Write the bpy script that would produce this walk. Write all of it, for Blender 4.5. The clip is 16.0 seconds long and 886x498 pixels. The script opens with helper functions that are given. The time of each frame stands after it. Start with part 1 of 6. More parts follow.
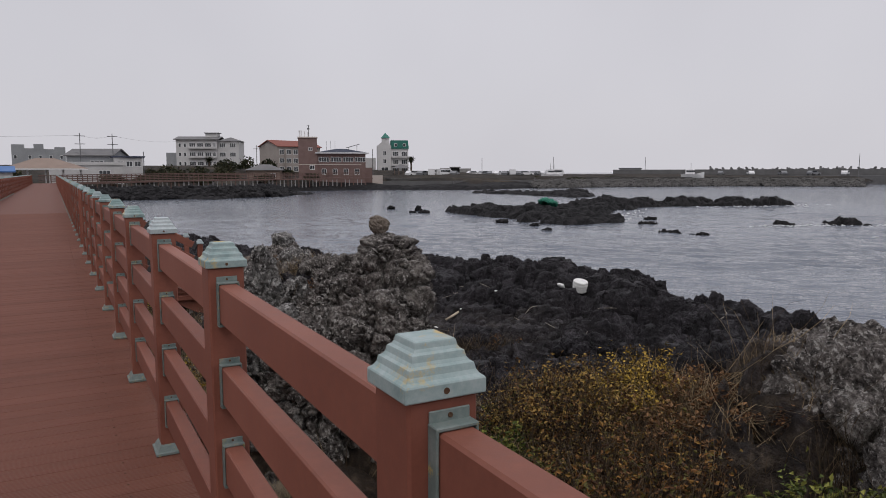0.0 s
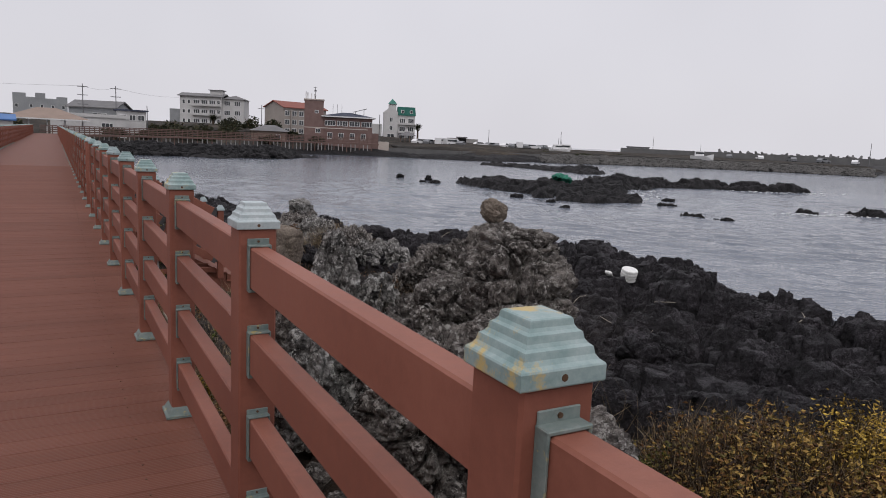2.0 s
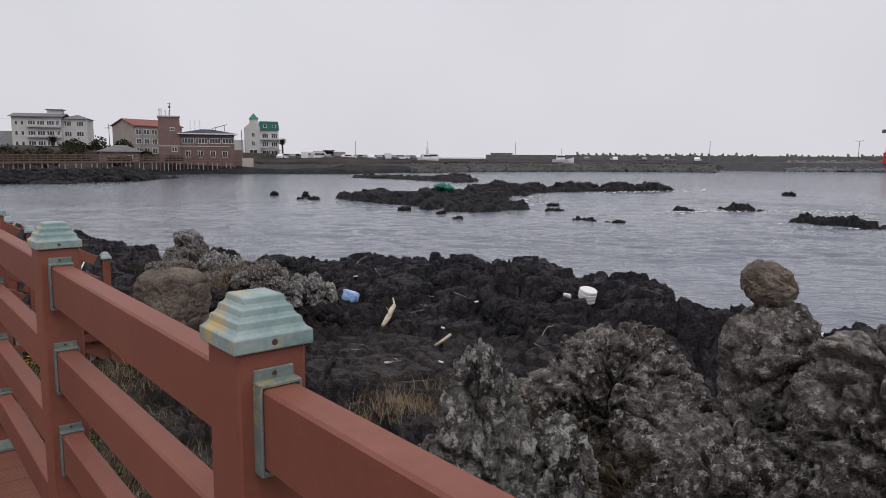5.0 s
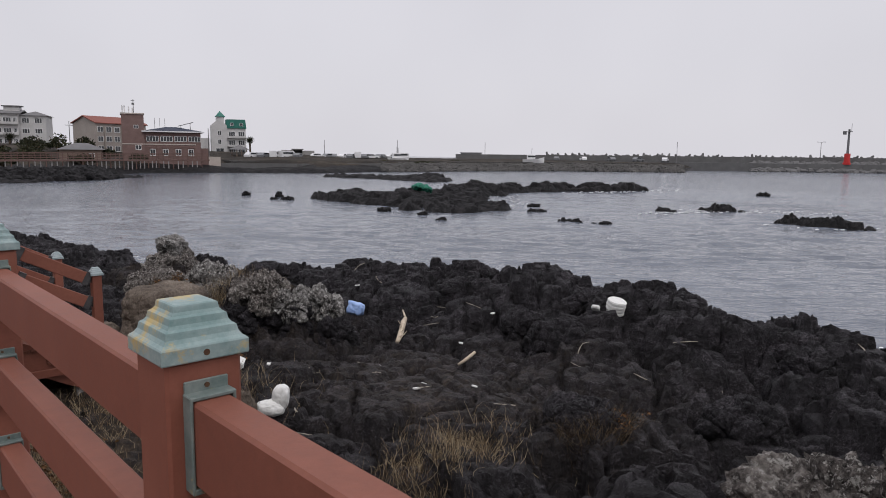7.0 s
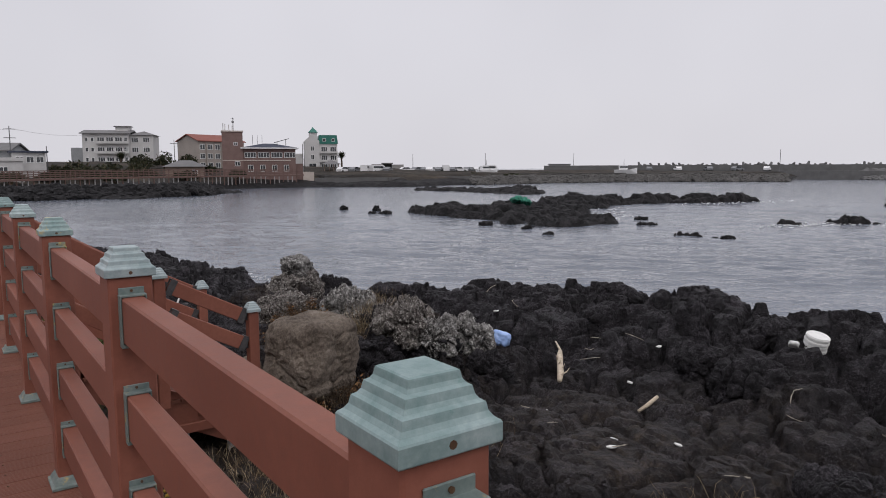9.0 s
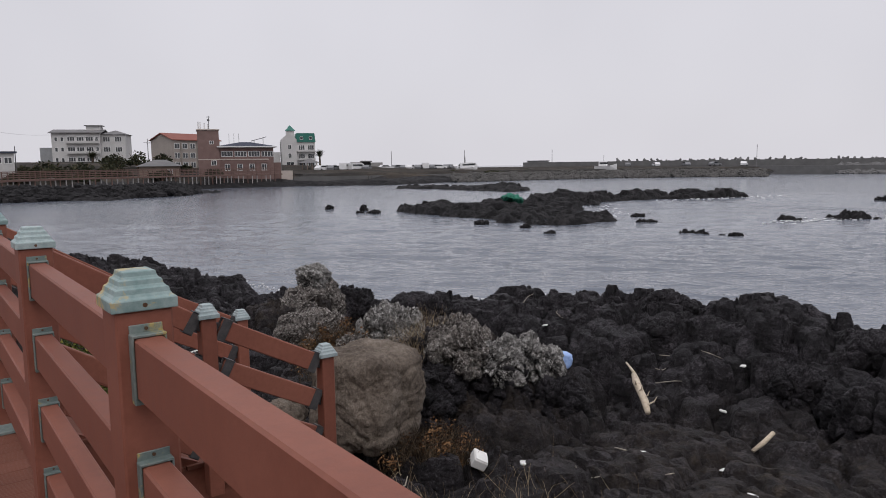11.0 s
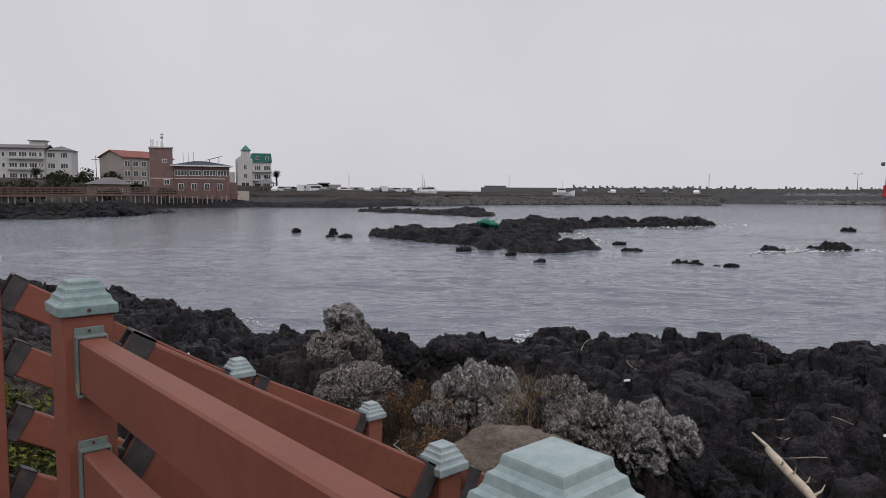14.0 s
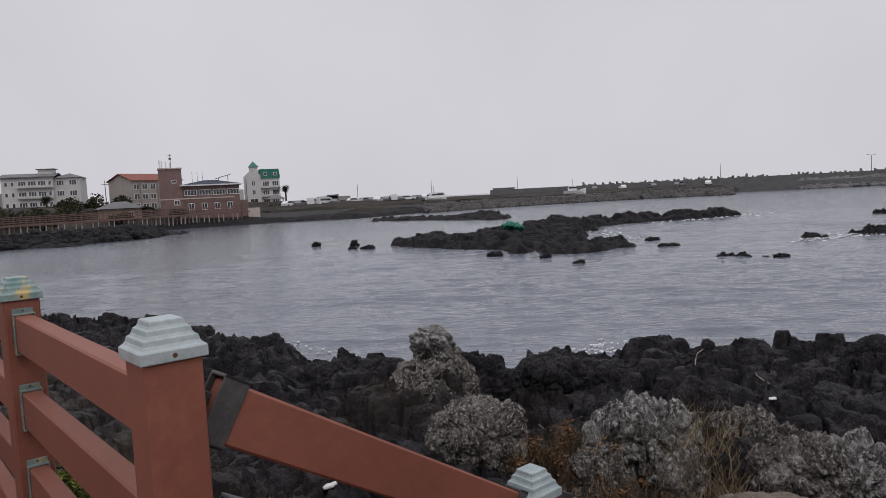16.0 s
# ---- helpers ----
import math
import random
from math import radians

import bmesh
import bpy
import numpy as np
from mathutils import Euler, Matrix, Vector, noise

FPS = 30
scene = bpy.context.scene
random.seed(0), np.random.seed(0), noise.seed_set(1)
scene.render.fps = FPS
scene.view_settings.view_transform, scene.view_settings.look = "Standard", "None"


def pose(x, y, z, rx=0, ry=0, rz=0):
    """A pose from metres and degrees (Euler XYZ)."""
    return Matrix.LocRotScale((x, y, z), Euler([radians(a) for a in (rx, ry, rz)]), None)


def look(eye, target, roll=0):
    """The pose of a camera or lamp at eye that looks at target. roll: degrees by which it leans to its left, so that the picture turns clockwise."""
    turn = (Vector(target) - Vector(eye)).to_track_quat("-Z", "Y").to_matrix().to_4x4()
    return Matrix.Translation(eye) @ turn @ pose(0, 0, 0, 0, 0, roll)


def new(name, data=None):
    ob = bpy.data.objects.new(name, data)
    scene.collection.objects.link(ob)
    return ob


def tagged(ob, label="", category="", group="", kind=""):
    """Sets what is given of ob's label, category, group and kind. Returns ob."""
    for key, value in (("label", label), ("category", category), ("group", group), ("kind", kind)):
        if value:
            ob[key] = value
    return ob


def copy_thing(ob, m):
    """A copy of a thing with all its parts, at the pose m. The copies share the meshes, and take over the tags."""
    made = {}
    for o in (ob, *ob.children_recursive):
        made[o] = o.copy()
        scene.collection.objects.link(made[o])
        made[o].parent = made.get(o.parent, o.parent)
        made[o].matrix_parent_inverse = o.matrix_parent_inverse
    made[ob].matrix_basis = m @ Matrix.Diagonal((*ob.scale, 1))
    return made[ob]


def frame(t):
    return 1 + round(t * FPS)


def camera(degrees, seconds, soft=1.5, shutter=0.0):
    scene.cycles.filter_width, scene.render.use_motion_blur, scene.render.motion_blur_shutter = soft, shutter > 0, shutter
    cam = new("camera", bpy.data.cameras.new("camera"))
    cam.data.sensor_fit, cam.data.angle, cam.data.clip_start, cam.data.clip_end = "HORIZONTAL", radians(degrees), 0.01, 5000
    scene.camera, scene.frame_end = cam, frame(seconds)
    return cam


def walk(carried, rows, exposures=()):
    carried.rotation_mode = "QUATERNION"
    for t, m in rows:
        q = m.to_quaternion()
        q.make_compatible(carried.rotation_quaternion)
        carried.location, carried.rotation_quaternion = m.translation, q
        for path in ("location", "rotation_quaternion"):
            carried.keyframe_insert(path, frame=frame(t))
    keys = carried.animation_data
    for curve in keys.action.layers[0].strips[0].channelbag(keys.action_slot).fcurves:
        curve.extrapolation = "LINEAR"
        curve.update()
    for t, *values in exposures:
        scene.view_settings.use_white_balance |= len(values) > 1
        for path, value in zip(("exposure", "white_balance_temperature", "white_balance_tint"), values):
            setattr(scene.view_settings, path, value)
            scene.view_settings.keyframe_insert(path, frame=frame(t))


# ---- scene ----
cam = camera(64.7, 16.0, soft=0.9)
PATH = [
    (0, (-0.488, -0.921, 1.492), (0.477, 0.817, 1.274), -0.1),
    (0.5, (-0.468, -0.515, 1.487), (0.578, 1.169, 1.223), -1.0),
    (1, (-0.476, -0.125, 1.491), (0.477, 1.616, 1.239), 1.6),
    (1.5, (-0.527, 0.304, 1.477), (0.516, 1.982, 1.169), 2.2),
    (2, (-0.547, 0.78, 1.474), (0.417, 2.506, 1.171), 2.7),
    (2.5, (-0.625, 1.245, 1.482), (0.351, 2.96, 1.156), 0.1),
    (3, (-0.591, 1.699, 1.474), (0.493, 3.352, 1.173), 1.8),
    (3.5, (-0.598, 2.134, 1.482), (0.524, 3.763, 1.188), 0.8),
    (4, (-0.56, 2.55, 1.482), (0.653, 4.119, 1.226), -0.0),
    (4.5, (-0.508, 3.039, 1.482), (0.673, 4.637, 1.256), -0.1),
    (5, (-0.478, 3.456, 1.478), (0.793, 4.977, 1.216), 0.4),
    (7.5, (-0.416, 5.383, 1.48), (0.926, 6.842, 1.218), 0.6),
    (8, (-0.414, 5.857, 1.466), (0.809, 7.42, 1.218), 2.8),
    (8.5, (-0.438, 6.401, 1.5), (0.807, 7.946, 1.254), -2.3),
    (9, (-0.413, 6.874, 1.475), (0.744, 8.488, 1.246), -0.2),
    (11.5, (-0.383, 9.374, 1.473), (0.878, 10.908, 1.229), -1.1),
    (12, (-0.42, 9.833, 1.472), (0.956, 11.261, 1.213), -1.1),
    (12.5, (-0.381, 10.384, 1.452), (0.951, 11.856, 1.214), -0.6),
    (13, (-0.427, 10.728, 1.506), (0.941, 12.169, 1.276), -1.7),
    (13.5, (-0.41, 11.269, 1.488), (0.897, 12.772, 1.303), 1.3),
    (14, (-0.466, 11.625, 1.487), (0.855, 13.117, 1.317), 0.4),
    (14.5, (-0.505, 12.075, 1.475), (0.802, 13.577, 1.289), 0.8),
    (15, (-0.525, 12.622, 1.484), (0.756, 14.149, 1.32), 0.0),
    (15.5, (-0.55, 13.035, 1.510), (0.772, 14.528, 1.352), -1.0),
    (16, (-0.481, 13.557, 1.478), (0.823, 15.066, 1.324), -2.9),
]
walk(cam, [(t, look(*p)) for t, *p in PATH], [(0.0, -0.16), (0.4, 0.0), (1.0, 0.03), (10.0, 0.0), (12.8, -0.04), (14.5, -0.14), (16.0, -0.14)])
SEA_Z = -2.35

# ---- world and sun ----
world = bpy.data.worlds.new("overcast_sky")
scene.world = world
world.use_nodes = True
wt = world.node_tree
wbg = wt.nodes["Background"]
sky = wt.nodes.new("ShaderNodeTexSky")
sky.sky_type, sky.sun_disc = "NISHITA", False
sky.sun_elevation, sky.sun_rotation = radians(50), radians(200)
sky.air_density, sky.dust_density = 1.0, 4.0
dim = wt.nodes.new("ShaderNodeMix")
dim.data_type, dim.blend_type = "RGBA", "MULTIPLY"
dim.inputs[0].default_value = 1.0
dim.inputs[7].default_value = (0.09, 0.09, 0.09, 1)
wt.links.new(sky.outputs[0], dim.inputs[6])
wco = wt.nodes.new("ShaderNodeTexCoord")
wno = wt.nodes.new("ShaderNodeTexNoise")
wno.inputs["Scale"].default_value, wno.inputs["Detail"].default_value = 2.2, 3
wt.links.new(wco.outputs["Generated"], wno.inputs["Vector"])
wra = wt.nodes.new("ShaderNodeValToRGB")
wra.color_ramp.elements[0].position, wra.color_ramp.elements[0].color = 0.3, (0.688, 0.675, 0.725, 1)
wra.color_ramp.elements[1].position, wra.color_ramp.elements[1].color = 0.7, (0.762, 0.748, 0.80, 1)
wt.links.new(wno.outputs[0], wra.inputs[0])
cover = wt.nodes.new("ShaderNodeMix")
cover.data_type = "RGBA"
cover.inputs[0].default_value = 0.93
wt.links.new(dim.outputs[2], cover.inputs[6])
wt.links.new(wra.outputs[0], cover.inputs[7])
wsep = wt.nodes.new("ShaderNodeSeparateXYZ")
wt.links.new(wco.outputs["Generated"], wsep.inputs[0])
wup = wt.nodes.new("ShaderNodeMapRange")
wup.interpolation_type = "SMOOTHSTEP"
wup.inputs[1].default_value, wup.inputs[2].default_value = 0.25, 0.95
wup.inputs[3].default_value, wup.inputs[4].default_value = 1.0, 1.45
wt.links.new(wsep.outputs[2], wup.inputs[0])
zen = wt.nodes.new("ShaderNodeVectorMath")
zen.operation = "SCALE"
wt.links.new(cover.outputs[2], zen.inputs[0])
wt.links.new(wup.outputs[0], zen.inputs["Scale"])
wt.links.new(zen.outputs[0], wbg.inputs[0])
wbg.inputs[1].default_value = 1.0

sun = new("sun", bpy.data.lights.new("sun", "SUN"))
sun.data.energy, sun.data.angle, sun.data.color = 0.7, radians(30), (1.0, 0.96, 0.92)
sun.matrix_world = look((0, 0, 0), (0.25, 0.55, -1.0))

# ---- noise on arrays ----


def hashed(i, j, k, seed):
    h = (i.astype(np.int64) * 374761393 + j.astype(np.int64) * 668265263 + k.astype(np.int64) * 2147483647 + seed * 144665) & 0xFFFFFFFF
    h = ((h ^ (h >> 13)) * 1274126177) & 0xFFFFFFFF
    h = ((h ^ (h >> 15)) * 2246822519) & 0xFFFFFFFF
    return ((h ^ (h >> 16)) & 0xFFFFFF) / float(0xFFFFFF)


def vnoise(p, seed=0):
    f = np.floor(p)
    w = p - f
    w = w * w * (3 - 2 * w)
    i = f.astype(np.int64)
    out = np.zeros(len(p))
    for a in (0, 1):
        for b in (0, 1):
            for c in (0, 1):
                g = (w[:, 0] if a else 1 - w[:, 0]) * (w[:, 1] if b else 1 - w[:, 1]) * (w[:, 2] if c else 1 - w[:, 2])
                out += g * hashed(i[:, 0] + a, i[:, 1] + b, i[:, 2] + c, seed)
    return out


def fbm(p, octaves=4, seed=0, gain=0.5):
    """About 0, between -1 and 1."""
    out, amp, tot = np.zeros(len(p)), 1.0, 0.0
    for o in range(octaves):
        out += amp * (vnoise(p * 2.03 ** o + 17.3 * o, seed + o) * 2 - 1)
        tot += amp
        amp *= gain
    return out / tot


def cells(p, seed=0):
    """Distances to the nearest and second nearest of scattered points, a value for each nearest one, the way from it."""
    f = np.floor(p).astype(np.int64)
    d1, d2, own = np.full(len(p), 9.0), np.full(len(p), 9.0), np.zeros(len(p))
    vec = np.zeros((len(p), 3))
    for a in (-1, 0, 1):
        for b in (-1, 0, 1):
            for c in (-1, 0, 1):
                i, j, k = f[:, 0] + a, f[:, 1] + b, f[:, 2] + c
                q = np.stack([i + hashed(i, j, k, seed), j + hashed(i, j, k, seed + 7), k + hashed(i, j, k, seed + 13)], 1)
                d = np.sqrt(((q - p) ** 2).sum(1))
                near = d < d1
                d2 = np.where(near, d1, np.minimum(d2, d))
                own = np.where(near, hashed(i, j, k, seed + 29), own)
                d1 = np.where(near, d, d1)
                vec = np.where(near[:, None], p - q, vec)
    return d1, d2, own, vec


def tilt(own, vec):
    """A slope of its own for each cell."""
    a = own * 61.0
    return vec[:, 0] * np.cos(a) + vec[:, 1] * np.sin(a) + vec[:, 2] * np.sin(a * 1.7)


def ease(a, b, x):
    w = np.clip((x - a) / (b - a), 0, 1)
    return w * w * (3 - 2 * w)


# ---- materials ----


def surf(name, cols, scale=3.0, fine=9.0, rough=(0.6, 0.85), bump=0.3, bscale=60.0, depth=0.01, metal=0.0, rnd=0.0, island=0.0,
         stretch=(1, 1, 1), spots=None, mixfine=0.4, spec=0.5, lo=0.3, hi=0.7, pits=0.0):
    """A worn surface: a ramp of colours over broad and fine noise, roughness and relief from the same."""
    m = bpy.data.materials.new(name)
    m.use_nodes = True
    nt = m.node_tree
    nd, ln = nt.nodes, nt.links
    bsdf = nd["Principled BSDF"]
    geo = nd.new("ShaderNodeNewGeometry")
    mp = nd.new("ShaderNodeMapping")
    mp.inputs["Scale"].default_value = stretch
    ln.new(geo.outputs["Position"], mp.inputs["Vector"])

    def noise_node(s, detail=4.0, r=0.6):
        n = nd.new("ShaderNodeTexNoise")
        n.inputs["Scale"].default_value, n.inputs["Detail"].default_value, n.inputs["Roughness"].default_value = s, detail, r
        ln.new(mp.outputs[0], n.inputs["Vector"])
        return n

    n1, n2, n3 = noise_node(scale), noise_node(scale * fine, 5.0, 0.7), noise_node(bscale, 6.0, 0.7)
    mx = nd.new("ShaderNodeMix")
    mx.inputs[0].default_value = mixfine
    ln.new(n1.outputs[0], mx.inputs[2])
    ln.new(n2.outputs[0], mx.inputs[3])
    value = mx.outputs[0]
    if rnd or island:
        src = nd.new("ShaderNodeObjectInfo").outputs["Random"] if rnd else geo.outputs["Random Per Island"]
        ma = nd.new("ShaderNodeMath")
        ma.operation = "MULTIPLY_ADD"
        ma.inputs[1].default_value = rnd or island
        ma.inputs[2].default_value = -0.5 * (rnd or island)
        ln.new(src, ma.inputs[0])
        ad = nd.new("ShaderNodeMath")
        ad.operation = "ADD"
        ln.new(value, ad.inputs[0])
        ln.new(ma.outputs[0], ad.inputs[1])
        value = ad.outputs[0]
    ramp = nd.new("ShaderNodeValToRGB")
    ramp.color_ramp.elements[0].color = (*cols[0], 1)
    ramp.color_ramp.elements[0].position = lo
    ramp.color_ramp.elements[1].color = (*cols[-1], 1)
    ramp.color_ramp.elements[1].position = hi
    for q, c in enumerate(cols[1:-1]):
        e = ramp.color_ramp.elements.new(lo + (hi - lo) * (q + 1) / (len(cols) - 1))
        e.color = (*c, 1)
    ln.new(value, ramp.inputs[0])
    colour = ramp.outputs[0]
    if spots:
        sc, s_lo, s_hi, cspot = spots
        n4 = noise_node(sc, 6.0, 0.75)
        r4 = nd.new("ShaderNodeValToRGB")
        r4.color_ramp.elements[0].position, r4.color_ramp.elements[1].position = s_lo, s_hi
        ln.new(n4.outputs[0], r4.inputs[0])
        m4 = nd.new("ShaderNodeMix")
        m4.data_type = "RGBA"
        ln.new(r4.outputs[0], m4.inputs[0])
        ln.new(colour, m4.inputs[6])
        m4.inputs[7].default_value = (*cspot, 1)
        colour = m4.outputs[2]
    ln.new(colour, bsdf.inputs["Base Color"])
    mr = nd.new("ShaderNodeMapRange")
    mr.inputs[3].default_value, mr.inputs[4].default_value = rough
    ln.new(n2.outputs[0], mr.inputs[0])
    ln.new(mr.outputs[0], bsdf.inputs["Roughness"])
    bsdf.inputs["Metallic"].default_value = metal
    bsdf.inputs["Specular IOR Level"].default_value = spec
    if bump:
        bp = nd.new("ShaderNodeBump")
        bp.inputs["Strength"].default_value, bp.inputs["Distance"].default_value = bump, depth
        height = n3.outputs[0]
        if pits:
            vo = nd.new("ShaderNodeTexVoronoi")
            vo.inputs["Scale"].default_value = bscale * 0.42
            wp = nd.new("ShaderNodeMix")
            wp.data_type, wp.blend_type = "RGBA", "ADD"
            wp.inputs[0].default_value = 0.12
            ln.new(mp.outputs[0], wp.inputs[6])
            ln.new(n2.outputs["Color"], wp.inputs[7])
            ln.new(wp.outputs[2], vo.inputs["Vector"])
            pm = nd.new("ShaderNodeMath")
            pm.operation = "MULTIPLY_ADD"
            pm.inputs[1].default_value = pits
            ln.new(vo.outputs["Distance"], pm.inputs[0])
            ln.new(n3.outputs[0], pm.inputs[2])
            height = pm.outputs[0]
        ln.new(height, bp.inputs["Height"])
        ln.new(bp.outputs[0], bsdf.inputs["Normal"])
    return m


WOOD_RED = surf("red_brown_paint", [(0.172, 0.059, 0.039), (0.209, 0.074, 0.049), (0.250, 0.093, 0.063)], 1.3, 22, (0.5, 0.68), 0.2, 110, 0.002, rnd=0.10, lo=0.36, hi=0.64, spec=0.35)
WOOD_TOP = surf("red_brown_board", [(0.116, 0.044, 0.029), (0.148, 0.057, 0.038), (0.182, 0.073, 0.051)], 1.2, 12, (0.5, 0.72), 0.4, 18, 0.004, rnd=0.10, stretch=(0.35, 3.0, 1), spec=0.2)
CAP_PLAIN = surf("weathered_cap_paint", [(0.125, 0.205, 0.20), (0.225, 0.305, 0.305), (0.36, 0.43, 0.435)], 14, 6, (0.38, 0.6), 0.15, 150, 0.002, rnd=0.2, spots=(38, 0.62, 0.74, (0.10, 0.20, 0.19)))
CAP_PALE = surf("pale_cap_paint", [(0.20, 0.265, 0.272), (0.31, 0.37, 0.382), (0.44, 0.487, 0.50)], 14, 6, (0.35, 0.55), 0.15, 150, 0.002, rnd=0.2, spots=(40, 0.68, 0.8, (0.20, 0.27, 0.27)))
CAP_WORN = surf("peeling_cap_paint", [(0.11, 0.20, 0.195), (0.22, 0.305, 0.30), (0.34, 0.41, 0.41)], 12, 6, (0.4, 0.65), 0.2, 150, 0.002, rnd=0.2, spots=(8, 0.515, 0.60, (0.46, 0.35, 0.14)))
BRACKET = surf("grey_green_bracket", [(0.085, 0.12, 0.115), (0.14, 0.18, 0.17), (0.22, 0.245, 0.23)], 20, 5, (0.45, 0.65), 0.2, 120, 0.002, spots=(18, 0.58, 0.66, (0.36, 0.29, 0.11)))
BRACKET_DARK = surf("dark_metal_bracket", [(0.025, 0.025, 0.027), (0.05, 0.048, 0.05), (0.09, 0.085, 0.085)], 20, 5, (0.4, 0.6), 0.2, 120, 0.002)
SCREW = surf("rusty_screw", [(0.08, 0.04, 0.025), (0.15, 0.09, 0.05)], 90, 4, (0.5, 0.7), 0.1, 200, 0.001, metal=0.6)
LEG_PALE = surf("pale_support_leg", [(0.24, 0.23, 0.23), (0.36, 0.35, 0.35)], 6, 6, (0.6, 0.8), 0.2, 60, 0.003)
# Pale flecks and near-black tones paint in sky glints and crack shade at random.
LAVA = surf("black_lava_rock", [(0.0030, 0.0025, 0.0031), (0.0245, 0.0215, 0.0255), (0.128, 0.115, 0.129)], 2.6, 11, (0.42, 0.8), 1.0, 17, 0.06, mixfine=0.62, spec=0.25, lo=0.41, hi=0.66, pits=1.4, stretch=(1, 1, 1.4))
LAVA_GREY = surf("lichened_grey_rock", [(0.022, 0.0195, 0.0182), (0.142, 0.126, 0.117), (0.33, 0.302, 0.278)], 3.2, 9, (0.8, 0.95), 1.0, 32, 0.035, mixfine=0.58, spots=(26, 0.535, 0.595, (0.50, 0.478, 0.450)), spec=0.12, lo=0.40, hi=0.60, pits=1.4)
CRAG_PALE = surf("pale_weathered_rock", [(0.030, 0.0285, 0.0275), (0.185, 0.176, 0.169), (0.38, 0.367, 0.354)], 3.0, 9, (0.8, 0.95), 1.0, 28, 0.035, mixfine=0.58, spots=(17, 0.525, 0.585, (0.54, 0.53, 0.51)), spec=0.12, lo=0.40, hi=0.60, pits=1.3)
BOULDER = surf("smooth_brown_grey_boulder", [(0.070, 0.056, 0.045), (0.155, 0.127, 0.104), (0.25, 0.212, 0.175)], 2.6, 10, (0.8, 0.92), 1.0, 13, 0.05, mixfine=0.45, spec=0.15, lo=0.36, hi=0.64)
FAR_ROCK = surf("far_black_rock", [(0.0035, 0.0033, 0.0038), (0.0105, 0.0100, 0.0110), (0.036, 0.034, 0.036)], 1.0, 5, (0.6, 0.9), 1.0, 4.0, 0.2, mixfine=0.55, spec=0.2, lo=0.38, hi=0.62, pits=0.7)


def ground_material():
    """Black lava that turns to brown earth and dry litter close to the boardwalk."""
    # Same ramp as LAVA, with wet glints and crevice shade put into its tones.
    m = surf("shore_ground", [(0.0030, 0.0025, 0.0031), (0.0245, 0.0215, 0.0255), (0.128, 0.115, 0.129)], 2.6, 11, (0.42, 0.85), 1.0, 17, 0.06, mixfine=0.62, spec=0.25, lo=0.41, hi=0.66, pits=1.4, stretch=(1, 1, 1.4))
    nt = m.node_tree
    nd, ln = nt.nodes, nt.links
    bsdf = nd["Principled BSDF"]
    black = bsdf.inputs["Base Color"].links[0].from_socket
    att = nd.new("ShaderNodeAttribute")
    att.attribute_name = "earth"
    geo = nd.new("ShaderNodeNewGeometry")
    n = nd.new("ShaderNodeTexNoise")
    n.inputs["Scale"].default_value, n.inputs["Detail"].default_value, n.inputs["Roughness"].default_value = 7.0, 8.0, 0.75
    ln.new(geo.outputs["Position"], n.inputs["Vector"])
    r = nd.new("ShaderNodeValToRGB")
    for e, (pos, c) in zip((r.color_ramp.elements[0], r.color_ramp.elements[1]), ((0.36, (0.012, 0.009, 0.007)), (0.68, (0.19, 0.145, 0.10)))):
        e.position, e.color = pos, (*c, 1)
    e = r.color_ramp.elements.new(0.52)
    e.color = (0.062, 0.045, 0.033, 1)
    ln.new(n.outputs[0], r.inputs[0])
    mx = nd.new("ShaderNodeMix")
    mx.data_type = "RGBA"
    ln.new(att.outputs["Fac"], mx.inputs[0])
    ln.new(black, mx.inputs[6])
    ln.new(r.outputs[0], mx.inputs[7])
    ln.new(mx.outputs[2], bsdf.inputs["Base Color"])
    return m


GROUND = ground_material()


